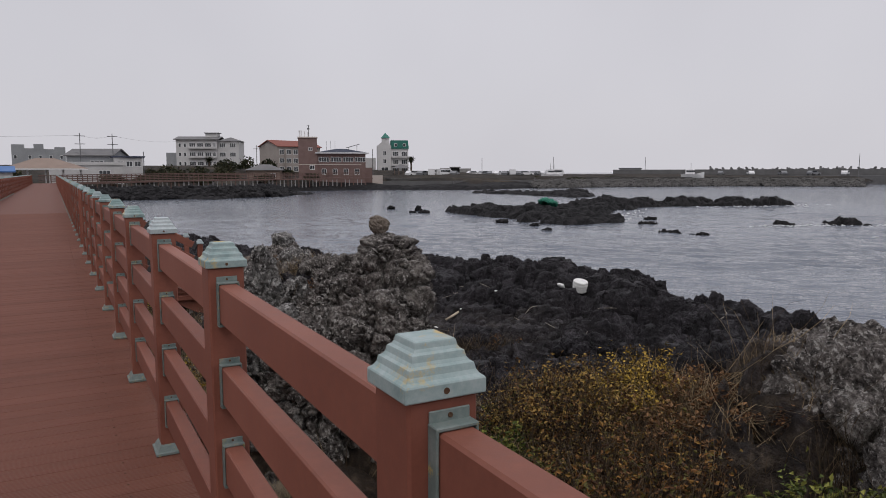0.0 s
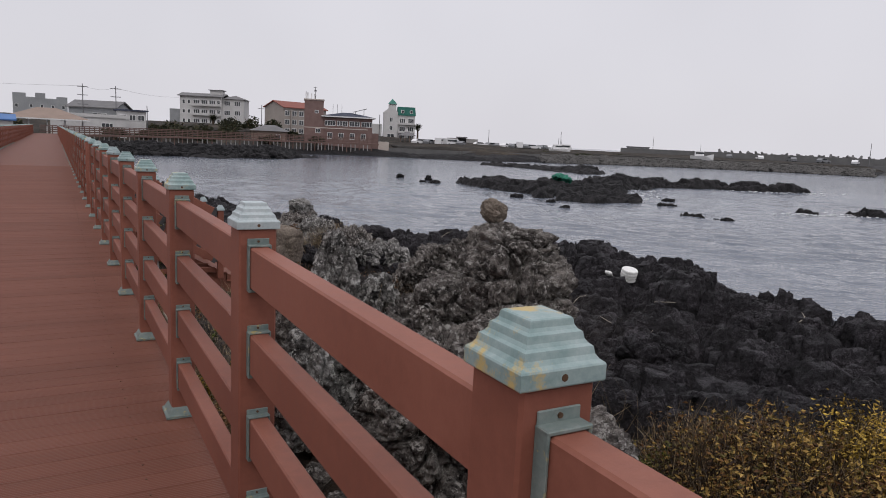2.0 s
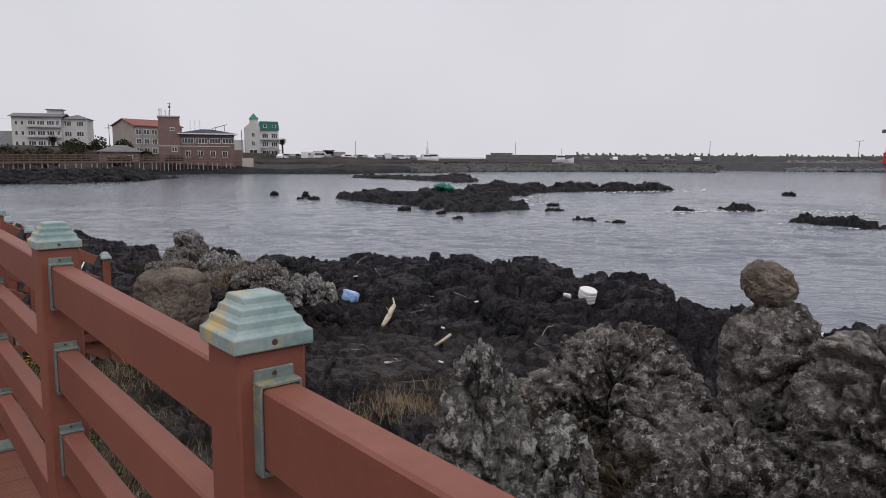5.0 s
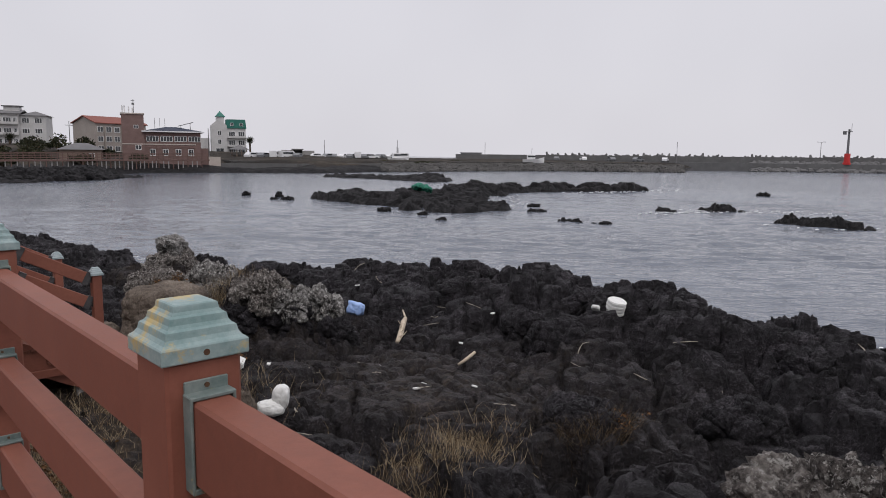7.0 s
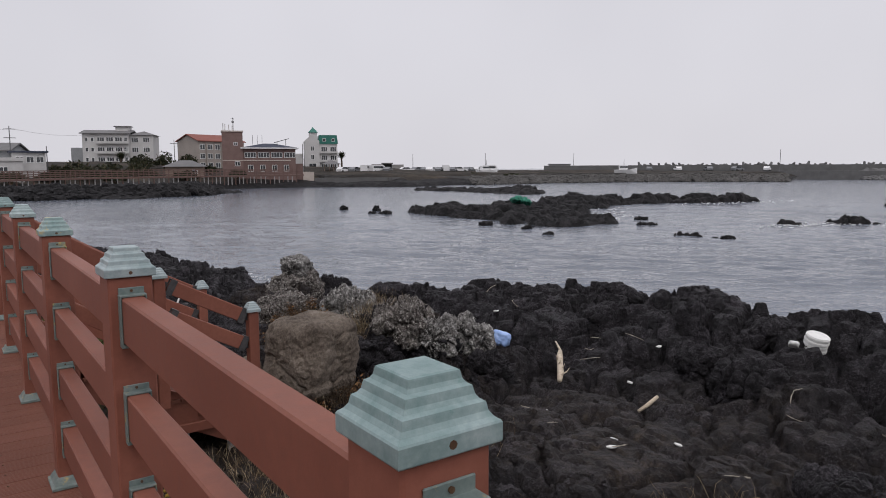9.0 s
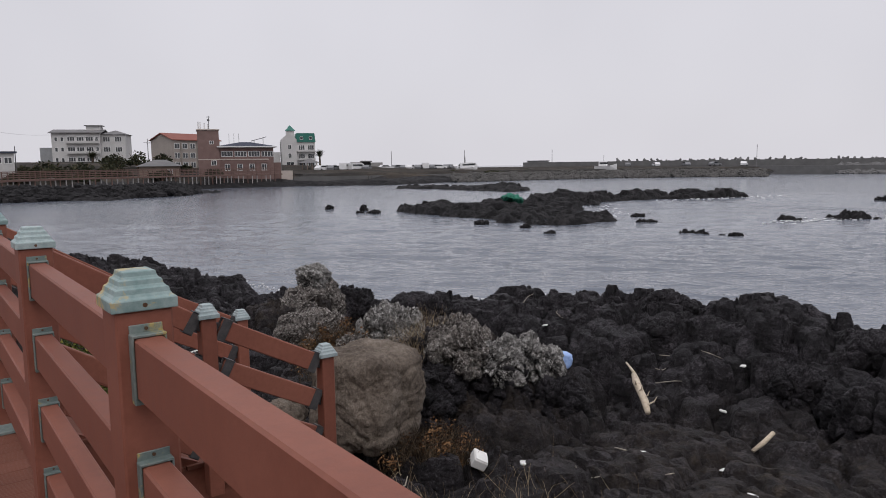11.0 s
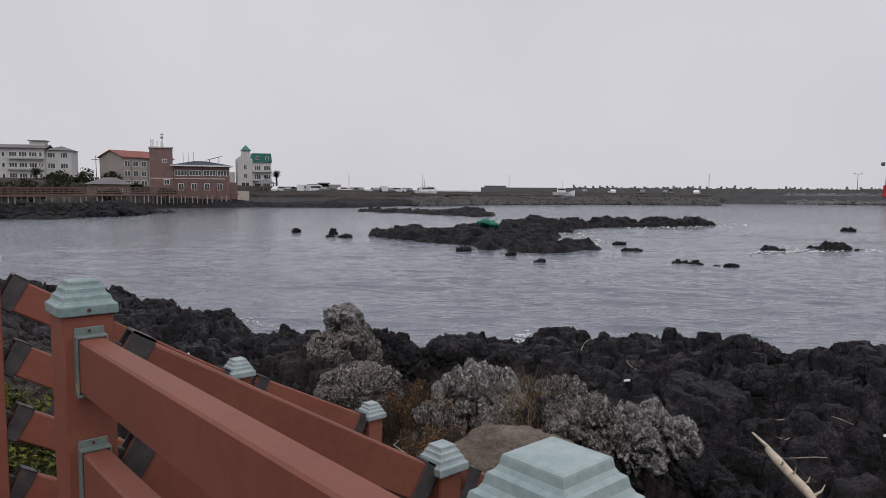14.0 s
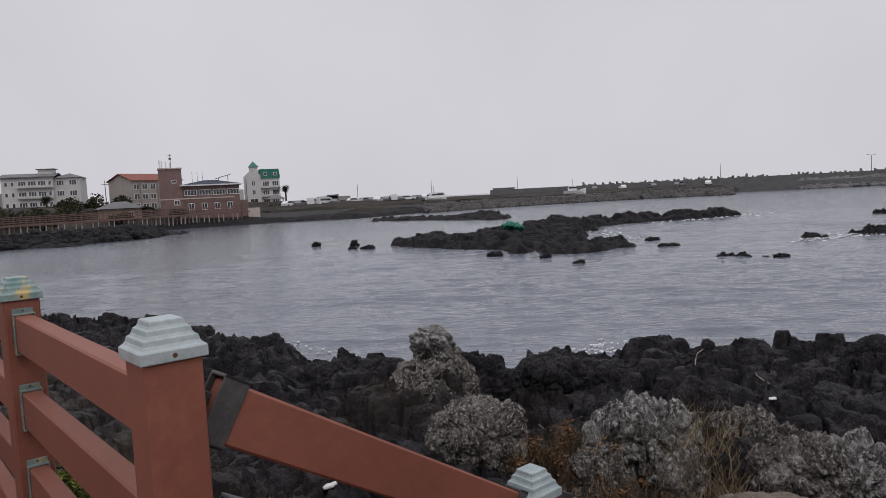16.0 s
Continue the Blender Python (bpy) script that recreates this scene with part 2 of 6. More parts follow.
def sea_material():
    m = bpy.data.materials.new("sea_water")
    m.use_nodes = True
    nt = m.node_tree
    nd, ln = nt.nodes, nt.links
    b = nd["Principled BSDF"]
    b.inputs["Roughness"].default_value = 0.10
    b.inputs["IOR"].default_value = 1.333
    geo = nd.new("ShaderNodeNewGeometry")
    off = nd.new("ShaderNodeVectorMath")
    off.operation = "LENGTH"
    ln.new(geo.outputs["Position"], off.inputs[0])
    far_rough = nd.new("ShaderNodeMapRange")
    far_rough.inputs[1].default_value, far_rough.inputs[2].default_value = 18, 85
    far_rough.inputs[3].default_value, far_rough.inputs[4].default_value = 0.05, 0.13
    ln.new(off.outputs["Value"], far_rough.inputs[0])
    ln.new(far_rough.outputs[0], b.inputs["Roughness"])
    mp = nd.new("ShaderNodeMapping")
    mp.vector_type = "TEXTURE"
    mp.inputs["Rotation"].default_value = (0, 0, radians(-42))
    mp.inputs["Scale"].default_value = (1.6, 0.9, 1.0)
    ln.new(geo.outputs["Position"], mp.inputs["Vector"])
    total = None
    for s, amp, det in ((2.0, 0.42, 3.0), (5.5, 0.24, 3.0)):
        n = nd.new("ShaderNodeTexNoise")
        n.inputs["Scale"].default_value, n.inputs["Detail"].default_value = s, det
        ln.new(mp.outputs[0], n.inputs["Vector"])
        k = nd.new("ShaderNodeMath")
        k.operation = "MULTIPLY"
        k.inputs[1].default_value = amp
        ln.new(n.outputs[0], k.inputs[0])
        if total is None:
            total = k.outputs[0]
        else:
            a = nd.new("ShaderNodeMath")
            ln.new(total, a.inputs[0])
            ln.new(k.outputs[0], a.inputs[1])
            total = a.outputs[0]
    bp = nd.new("ShaderNodeBump")
    bp.inputs["Distance"].default_value = 0.5
    sep = nd.new("ShaderNodeVectorMath")
    sep.operation = "DOT_PRODUCT"
    sep.inputs[1].default_value = (1.0, -0.75, 0)
    ln.new(geo.outputs["Position"], sep.inputs[0])
    calm = nd.new("ShaderNodeMapRange")
    calm.inputs[1].default_value, calm.inputs[2].default_value = -40, 40
    calm.inputs[3].default_value, calm.inputs[4].default_value = 0.28, 0.7
    ln.new(sep.outputs["Value"], calm.inputs[0])
    ln.new(calm.outputs[0], bp.inputs["Strength"])
    ln.new(total, bp.inputs["Height"])
    ln.new(bp.outputs[0], b.inputs["Normal"])
    n = nd.new("ShaderNodeTexNoise")
    n.inputs["Scale"].default_value = 0.05
    ln.new(geo.outputs["Position"], n.inputs["Vector"])
    r = nd.new("ShaderNodeValToRGB")
    r.color_ramp.elements[0].position, r.color_ramp.elements[0].color = 0.35, (0.098, 0.113, 0.142, 1)
    r.color_ramp.elements[1].position, r.color_ramp.elements[1].color = 0.65, (0.128, 0.145, 0.178, 1)
    ln.new(n.outputs[0], r.inputs[0])
    ln.new(r.outputs[0], b.inputs["Base Color"])
    return m


SEA = sea_material()


def plant(name, cols, rough=0.75, island=0.55):
    m = surf(name, cols, 2.0, 8, (rough - 0.1, rough + 0.1), 0, island=island)
    m.node_tree.nodes["Principled BSDF"].inputs["Specular IOR Level"].default_value = 0.2
    return m


LEAF_MIX = plant("mixed_autumn_leaves", [(0.022, 0.013, 0.008), (0.10, 0.048, 0.020), (0.20, 0.105, 0.032), (0.075, 0.070, 0.022), (0.33, 0.215, 0.065)], island=0.62)
LEAF_ORANGE = plant("orange_brown_leaves", [(0.026, 0.014, 0.008), (0.13, 0.058, 0.022), (0.27, 0.14, 0.038), (0.10, 0.088, 0.026)], island=0.6)
STRAW = plant("dry_straw", [(0.07, 0.046, 0.027), (0.21, 0.15, 0.09), (0.46, 0.37, 0.24)])
STRAW_DIM = plant("dim_dry_stems", [(0.04, 0.027, 0.016), (0.14, 0.098, 0.055), (0.36, 0.275, 0.165)])
FAR_WOOD = surf("far_brown_wood", [(0.115, 0.070, 0.058), (0.165, 0.098, 0.082)], 0.6, 8, (0.6, 0.8), 0)
BREAKWATER_GREY = surf("dull_concrete", [(0.085, 0.084, 0.085), (0.15, 0.148, 0.148)], 0.5, 9, (0.75, 0.95), 0.3, 6, 0.02)
STEM_DARK = plant("dark_dry_stems", [(0.022, 0.014, 0.009), (0.055, 0.038, 0.025), (0.15, 0.11, 0.07)])
LEAF_OCHRE = plant("yellowing_leaves", [(0.06, 0.040, 0.012), (0.27, 0.175, 0.034), (0.52, 0.36, 0.07)])
LEAF_RUST = plant("rusty_dry_leaves", [(0.045, 0.022, 0.012), (0.13, 0.066, 0.030), (0.25, 0.14, 0.066)])
LEAF_GREEN = plant("green_leaves", [(0.022, 0.034, 0.009), (0.085, 0.105, 0.024), (0.22, 0.215, 0.05)])
LEAF_FAR = plant("dark_coastal_shrub", [(0.014, 0.018, 0.009), (0.032, 0.037, 0.018), (0.06, 0.058, 0.03)])
PLUME = plant("pale_seed_plume", [(0.30, 0.24, 0.16), (0.45, 0.38, 0.27)])
DRIFT = surf("bleached_driftwood", [(0.30, 0.23, 0.16), (0.50, 0.42, 0.32), (0.64, 0.57, 0.46)], 14, 6, (0.7, 0.9), 0.5, 40, 0.006, stretch=(1, 1, 4))
TWIG = surf("bleached_twig", [(0.22, 0.19, 0.15), (0.42, 0.38, 0.32)], 10, 4, (0.7, 0.9), 0.2, 60, 0.003)
FOAMBOX = surf("white_polystyrene", [(0.62, 0.62, 0.60), (0.78, 0.78, 0.76)], 7, 8, (0.6, 0.8), 0.3, 90, 0.003)
BLUE = surf("blue_plastic", [(0.22, 0.36, 0.70), (0.40, 0.54, 0.84)], 9, 4, (0.35, 0.5), 0.1, 60, 0.003)
NET = surf("green_fishing_net", [(0.01, 0.10, 0.065), (0.02, 0.20, 0.13)], 3, 8, (0.6, 0.8), 0.5, 20, 0.02)
FOAM = surf("sea_foam", [(0.55, 0.57, 0.58), (0.80, 0.81, 0.82)], 4, 6, (0.6, 0.9), 0.5, 18, 0.03)
# Brown-grey brick, its red also muted to carry distance haze in the colour.
BRICK_WALL = surf("red_brick_wall", [(0.140, 0.088, 0.079), (0.178, 0.114, 0.103), (0.225, 0.148, 0.135)], 0.9, 9, (0.75, 0.9), 0.3, 8, 0.02)
BRICK_PALE = surf("pale_stone_band", [(0.42, 0.36, 0.32), (0.52, 0.46, 0.42)], 1, 6, (0.7, 0.9), 0)
WALL_WHITE = surf("white_render", [(0.44, 0.435, 0.43), (0.58, 0.57, 0.565)], 0.4, 8, (0.7, 0.9), 0.1, 6, 0.01)
WALL_BEIGE = surf("beige_grey_render", [(0.26, 0.23, 0.21), (0.36, 0.32, 0.29)], 0.4, 8, (0.7, 0.9), 0.1, 6, 0.01)
WALL_GREY = surf("grey_cladding", [(0.22, 0.23, 0.24), (0.32, 0.33, 0.34)], 0.4, 8, (0.6, 0.8), 0.1, 6, 0.01)
ROOF_RED = surf("orange_red_roof", [(0.185, 0.060, 0.045), (0.26, 0.088, 0.066)], 0.7, 8, (0.7, 0.85), 0.3, 5, 0.03)
ROOF_DARK = surf("dark_blue_grey_roof", [(0.040, 0.045, 0.068), (0.075, 0.084, 0.112)], 0.7, 8, (0.75, 0.9), 0.2, 5, 0.03, spec=0.15)
ROOF_GREEN = surf("green_roof", [(0.015, 0.12, 0.095), (0.025, 0.18, 0.14)], 0.7, 8, (0.45, 0.65), 0.2, 5, 0.03)
ROOF_GREY = surf("grey_tile_roof", [(0.10, 0.10, 0.105), (0.17, 0.165, 0.165)], 0.7, 8, (0.6, 0.8), 0.2, 5, 0.03)
ROOF_BROWN = surf("brown_tile_roof", [(0.20, 0.145, 0.115), (0.28, 0.21, 0.17)], 0.7, 8, (0.6, 0.8), 0.2, 5, 0.03)
ROOF_BLUE = surf("blue_sheet_roof", [(0.05, 0.13, 0.32), (0.08, 0.18, 0.40)], 0.7, 8, (0.5, 0.7), 0.2, 5, 0.03)
FRAME_WHITE = surf("white_window_frame", [(0.60, 0.60, 0.60), (0.74, 0.74, 0.74)], 1, 6, (0.4, 0.6), 0)
GLASS_DARK = surf("dark_window_glass", [(0.015, 0.018, 0.022), (0.04, 0.045, 0.05)], 0.5, 6, (0.06, 0.12), 0, spec=0.8)
CONCRETE = surf("grey_concrete", [(0.22, 0.215, 0.21), (0.34, 0.33, 0.32)], 0.5, 9, (0.75, 0.95), 0.3, 6, 0.02)
RIPRAP = surf("dark_stone_slope", [(0.035, 0.034, 0.033), (0.07, 0.067, 0.064), (0.12, 0.115, 0.11)], 0.35, 8, (0.75, 0.95), 1.0, 2.2, 0.25)
COAST = surf("far_coast_ground", [(0.014, 0.0122, 0.0105), (0.031, 0.0262, 0.0215), (0.074, 0.060, 0.046)], 0.16, 9, (0.8, 0.95), 0.8, 1.5, 0.25, spec=0.15, lo=0.36, hi=0.64)
RED_PAINT = surf("red_beacon_paint", [(0.45, 0.015, 0.015), (0.55, 0.03, 0.028)], 1, 6, (0.4, 0.6), 0)
METAL = surf("grey_metal", [(0.12, 0.12, 0.125), (0.20, 0.20, 0.205)], 2, 6, (0.4, 0.6), 0, metal=0.5)
WHITE_PAINT = surf("white_vehicle_paint", [(0.68, 0.68, 0.69), (0.78, 0.78, 0.79)], 1, 4, (0.25, 0.4), 0)
GREY_PAINT = surf("grey_vehicle_paint", [(0.13, 0.14, 0.15), (0.22, 0.22, 0.23)], 1, 4, (0.25, 0.4), 0)
# Tyre rubber; its black also paints the shade in the cabin doorway.
RUBBER_AND_DOORWAY = surf("black_rubber_and_doorway_shade", [(0.012, 0.012, 0.012), (0.025, 0.025, 0.025)], 3, 5, (0.7, 0.9), 0)

# ---- building blocks ----


def put(name, me, parent=None, m=None):
    ob = new(name, me)
    if parent is not None:
        ob.parent = parent
    if m is not None:
        ob.matrix_basis = m
    return ob


def mesh_of(name, bm, material, smooth=False):
    me = bpy.data.meshes.new(name)
    bm.to_mesh(me)
    bm.free()
    me.materials.append(material)
    if smooth:
        me.polygons.foreach_set("use_smooth", [True] * len(me.polygons))
    return me


def part(name, bm, material, parent, label="", m=None, smooth=False):
    """One mesh object under a thing or a part."""
    ob = put(name, mesh_of(name, bm, material, smooth), parent, m)
    if label:
        ob["label"] = label
    return ob


def thing(name, label, category, m=None, group=""):
    ob = new(name)
    if m is not None:
        ob.matrix_basis = m
    return tagged(ob, label, category, group)


def array_mesh(name, verts, faces, material, smooth=True):
    """A mesh from arrays; faces all have the same number of corners."""
    verts, faces = np.asarray(verts, dtype=np.float32), np.asarray(faces, dtype=np.int32)
    me = bpy.data.meshes.new(name)
    k = faces.shape[1]
    me.vertices.add(len(verts))
    me.vertices.foreach_set("co", verts.ravel())
    me.loops.add(faces.size)
    me.loops.foreach_set("vertex_index", faces.ravel())
    me.polygons.add(len(faces))
    me.polygons.foreach_set("loop_start", np.arange(0, faces.size, k, dtype=np.int32))
    me.update(calc_edges=True)
    me.polygons.foreach_set("use_smooth", [smooth] * len(faces))
    me.materials.append(material)
    me.validate()
    return me


def block(bm, lo, hi, bevel=0.0, m=None):
    """A box between two corners, with its edges bevelled."""
    made = bmesh.ops.create_cube(bm, size=1)["verts"]
    for v in made:
        v.co = Vector([a + (b - a) * (c + 0.5) for a, b, c in zip(lo, hi, v.co)])
    if bevel:
        edges = list({e for v in made for e in v.link_edges})
        out = bmesh.ops.bevel(bm, geom=edges, offset=bevel, segments=1, affect="EDGES", profile=0.5)
        made = list({v for f in out["faces"] for v in f.verts} | {v for v in made if v.is_valid})
    if m is not None:
        bmesh.ops.transform(bm, matrix=m, verts=made)
    return made


def box(lo, hi, bevel=0.0, m=None):
    bm = bmesh.new()
    block(bm, lo, hi, bevel, m)
    return bm


def square_stack(bm, profile):
    """A shape with square sections: pairs of half width and height, closed at both ends."""
    rings = []
    for w, z in profile:
        rings.append([bm.verts.new((a * w, b * w, z)) for a, b in ((-1, -1), (1, -1), (1, 1), (-1, 1))])
    for a, b in zip(rings, rings[1:]):
        for q in range(4):
            bm.faces.new((a[q], a[(q + 1) % 4], b[(q + 1) % 4], b[q]))
    bm.faces.new(rings[0][::-1])
    bm.faces.new(rings[-1])


def tube(bm, points, radii, sides=6):
    """A closed tapered tube along points."""
    rings = []
    pts = [Vector(p) for p in points]
    for q, p in enumerate(pts):
        d = (pts[min(q + 1, len(pts) - 1)] - pts[max(q - 1, 0)]).normalized()
        u = d.orthogonal().normalized()
        v = d.cross(u)
        r = radii[q] if isinstance(radii, (list, tuple)) else radii
        rings.append([bm.verts.new(p + r * (math.cos(a) * u + math.sin(a) * v)) for a in (2 * math.pi * i / sides for i in range(sides))])
    for a, b in zip(rings, rings[1:]):
        d = min(range(sides), key=lambda s: (a[0].co - b[s].co).length)
        for q in range(sides):
            bm.faces.new((a[q], a[(q + 1) % sides], b[(q + 1 + d) % sides], b[(q + d) % sides]))
    bm.faces.new(rings[0][::-1])
    bm.faces.new(rings[-1])


def prism(bm, outline, y0, y1):
    """An outline in x and z, drawn out along y."""
    a = [bm.verts.new((x, y0, z)) for x, z in outline]
    b = [bm.verts.new((x, y1, z)) for x, z in outline]
    n = len(outline)
    for q in range(n):
        bm.faces.new((a[q], a[(q + 1) % n], b[(q + 1) % n], b[q]))
    bm.faces.new(a[::-1])
    bm.faces.new(b)
    bmesh.ops.recalc_face_normals(bm, faces=bm.faces[:])


ICO = {}


def ridges_of(p, octaves, seed):
    """Sharp valleys: 0 at creases, up to 1 between them."""
    out, amp, tot = np.zeros(len(p)), 1.0, 0.0
    for o in range(octaves):
        out += amp * (1 - np.abs(vnoise(p * 2.1 ** o + 11.7 * o, seed + o) * 2 - 1) * 1.6)
        tot += amp
        amp *= 0.55
    return np.clip(out / tot, 0, 1)


def ball(level):
    if level not in ICO:
        bm = bmesh.new()
        bmesh.ops.create_icosphere(bm, subdivisions=level, radius=1)
        ICO[level] = (np.array([v.co[:] for v in bm.verts]), np.array([[v.index for v in f.verts] for f in bm.faces]))
        bm.free()
    return ICO[level]


def rock_mesh(name, half, seed, material, level=5, box_like=3.0, lumps=0.28, cell=2.2, crack=0.16, fine=0.05, lean=(0, 0), taper=0.0, jag=0.16, fold=1.0, pit=0.0):
    """A boulder: a rounded block with lumps, facets and cracks; half sizes in metres."""
    v, f = ball(level)
    half = np.array(half)
    p = v / ((np.abs(v) ** box_like).sum(1) ** (1 / box_like))[:, None]
    off = seed * 3.71
    q = p * half / half.mean()
    wq = q + 0.16 * np.stack([fbm(q * 2.2 + off + k, 3, seed + k) for k in (1, 5, 9)], 1)
    d1, d2, own, way = cells(wq * cell + off, seed)
    g1, g2, own2, way2 = cells(wq * cell * 2.7 + off, seed + 31)
    r = 1 + lumps * fbm(q * 1.2 + off, 3, seed) + 1.7 * crack * (ease(0.0, 0.13, d2 - d1) - 0.9) + 0.45 * crack * (ease(0.0, 0.16, g2 - g1) - 0.9)
    r += jag * (0.7 * (0.42 - d1 ** 1.6) + 0.45 * (own - 0.5) + 0.60 * tilt(own, way)) + jag * (0.10 * (0.42 - g1 ** 1.6) + 0.22 * (own2 - 0.5) + 0.28 * tilt(own2, way2)) + fine * fbm(q * 6 + off, 4, seed, 0.6)
    fq = (q + 0.30 * np.stack([fbm(q * 1.3 + off + k, 3, seed + 40 + k) for k in (2, 6, 10)], 1)) * np.array([1, 1, fold])
    r += 0.7 * jag * (ridges_of(fq * 1.9 + off, 4, seed + 2) - 0.5) + 0.3 * jag * (ridges_of(fq * 5.5 + off, 3, seed + 4) - 0.5)
    reach_ = 0.5 * half.min() + 0.5 * half.mean()
    if pit:
        pm = p * half + 0.02 * np.stack([fbm(p * half * 14 + k, 2, seed + k) for k in (3, 7, 11)], 1)
        k1, k2, k_own, _ = cells(pm / 0.085 + off, seed + 51)
        l1, l2, _, _ = cells(pm / 0.038 + off, seed + 57)
        r += pit / reach_ * (0.9 * ease(0.12, 0.55, k1) - 0.9 + 0.7 * (k_own - 0.5) + 0.4 * ease(0.1, 0.5, l1))
    way = p / half
    way /= np.linalg.norm(way, axis=1)[:, None]
    p = p * half + way * ((r - 1) * reach_)[:, None]
    h = (p[:, 2] / half[2] + 1) / 2
    if taper:
        p[:, :2] *= (1 - taper * np.clip(h, 0, 1.2))[:, None]
    p[:, 0] += lean[0] * h
    p[:, 1] += lean[1] * h
    return array_mesh(name, p, f, material)


def rock(label, at, half, seed, material=LAVA, level=5, turn=0.0, name="rock", category="rock", group="", **kw):
    """A rock standing with its lower part in the ground; at: the middle, z too."""
    ob = put(name, rock_mesh(name, half, seed, material, level, **kw), None, pose(*at, 0, 0, turn))
    return tagged(ob, label, category, group)


def strands(roots, tips, sag, radius, rng, pieces=4, sides=3):
    """Thin bent stems from roots to tips, as arrays of points and faces."""
    n = len(roots)
    side = rng.normal(0, 1, (n, 3)) * 0.12
    length = np.linalg.norm(tips - roots, axis=1)[:, None]
    verts = []
    for k in range(pieces + 1):
        w = k / pieces
        mid = roots + (tips - roots) * w + side * length * math.sin(math.pi * w)
        mid[:, 2] += (sag * length[:, 0]) * (math.sin(math.pi * w * 0.5) - w)
        r = radius * (1.05 - 0.75 * w)
        for s in range(sides):
            a = 2 * math.pi * s / sides
            verts.append(mid + np.array([math.cos(a), math.sin(a), 0.25 * math.sin(a)]) * r)
    verts = np.stack(verts, 1).reshape(-1, 3)
    per = (pieces + 1) * sides
    one = [[k * sides + s, k * sides + (s + 1) % sides, (k + 1) * sides + (s + 1) % sides, (k + 1) * sides + s] for k in range(pieces) for s in range(sides)]
    faces = (np.array(one)[None] + (np.arange(n) * per)[:, None, None]).reshape(-1, 4)
    return verts, faces


def leaves(centres, size, rng, flat=0.5):
    """Small bent four-cornered leaves about the centres."""
    n = len(centres)
    u = rng.normal(0, 1, (n, 3))
    u[:, 2] *= flat
    u /= np.linalg.norm(u, axis=1)[:, None]
    w = np.cross(u, rng.normal(0, 1, (n, 3)))
    w /= np.linalg.norm(w, axis=1)[:, None] + 1e-9
    s = (size * rng.uniform(0.5, 1.4, n))[:, None]
    up = np.cross(u, w) * s * 0.2
    verts = np.stack([centres - u * s * 0.6, centres + w * s * 0.32 + up, centres + u * s * 0.6, centres - w * s * 0.32 + up], 1).reshape(-1, 3)
    faces = np.arange(4 * n).reshape(-1, 4)
    return verts, faces

# ---- ground, sea ----
# the line of the water's edge: x for a given y
EDGE_Y = [-60, -5, 8, 15, 19.3, 21.6, 23.5, 27, 33, 37, 42, 60, 130]
EDGE_X = [11.5, 12.0, 12.7, 13.7, 13.3, 11.6, 9.2, 8.2, 7.3, 6.2, 4.8, 4, 4]
# level of the ground from the boardwalk outwards, along five lines across the shore
OUT = [-3, 0, 2, 4, 6, 7.5, 9, 11, 13]
LEVELS = [
    (2.0, [-0.9, -0.85, -0.62, -0.62, -1.0, -1.35, -1.45, -1.35, -1.3]),
    (9.5, [-1.2, -1.35, -1.50, -1.55, -1.6, -1.72, -1.55, -1.25, -1.25]),
    (14.0, [-1.1, -1.20, -1.30, -1.50, -1.75, -1.9, -1.75, -1.30, -1.2]),
    (19.0, [-1.0, -1.00, -1.20, -1.30, -1.5, -1.6, -1.6, -1.45, -1.5]),
    (27.0, [-1.0, -1.10, -1.50, -1.80, -1.8, -1.9, -2.0, -2.2, -2.4]),
]


def mound(x, y, cx, cy, rx, ry, top):
    return top * np.exp(-(((x - cx) / rx) ** 2 + ((y - cy) / ry) ** 2) ** 1.5)


def shore_level(x, y):
    """Level of the near shore before its rough relief."""
    ys = np.array([q for q, _ in LEVELS])
    rows = np.stack([np.interp(x, OUT, lv) for _, lv in LEVELS])
    k = np.clip(np.searchsorted(ys, y) - 1, 0, len(ys) - 2)
    w = np.clip((y - ys[k]) / (ys[k + 1] - ys[k]), 0, 1)
    w = w * w * (3 - 2 * w)
    i = np.arange(len(x))
    z = rows[k, i] * (1 - w) + rows[k + 1, i] * w
    z += mound(x, y, 1.5, 4.6, 1.1, 1.5, 0.92)
    z += mound(x, y, 3.9, 2.0, 0.95, 1.0, 0.78)
    z += mound(x, y, 5.6, 16.6, 1.5, 1.2, 0.55)
    z += mound(x, y, 6.0, 21.4, 1.3, 1.0, 0.45)
    z += mound(x, y, 10.8, 12.4, 1.8, 2.6, 0.18)
    z -= mound(x, y, 7.6, 15.6, 1.3, 1.3, 0.22)
    inland = np.interp(y, EDGE_Y, EDGE_X) - x
    keep = ease(-0.5, 0.9, inland + 0.7 * fbm(np.stack([x * 0.7, y * 0.7, 0 * x], 1), 3, 5))
    return -3.6 + (z + 3.6) * keep, inland


def ground_axes():
    gx = np.concatenate([[-3000, -900, -300, -100, -40, -15, -6, -3.2, -1.6, -0.8, -0.3], np.arange(0.0, 6.0, 0.045), np.arange(6.0, 15.5, 0.055), np.arange(15.5, 18, 0.3), [19, 22, 30, 60, 150, 400, 1000, 3000]])
    gy = np.concatenate([[-3000, -900, -300, -100, -40, -15, -8], np.arange(-4, -1, 0.25), np.arange(-1, 8, 0.055), np.arange(8, 22, 0.055), np.arange(22, 39, 0.14), np.arange(39, 60, 1.0), np.arange(60, 130, 5.0), [150, 300, 900, 3000]])
    return gx, gy


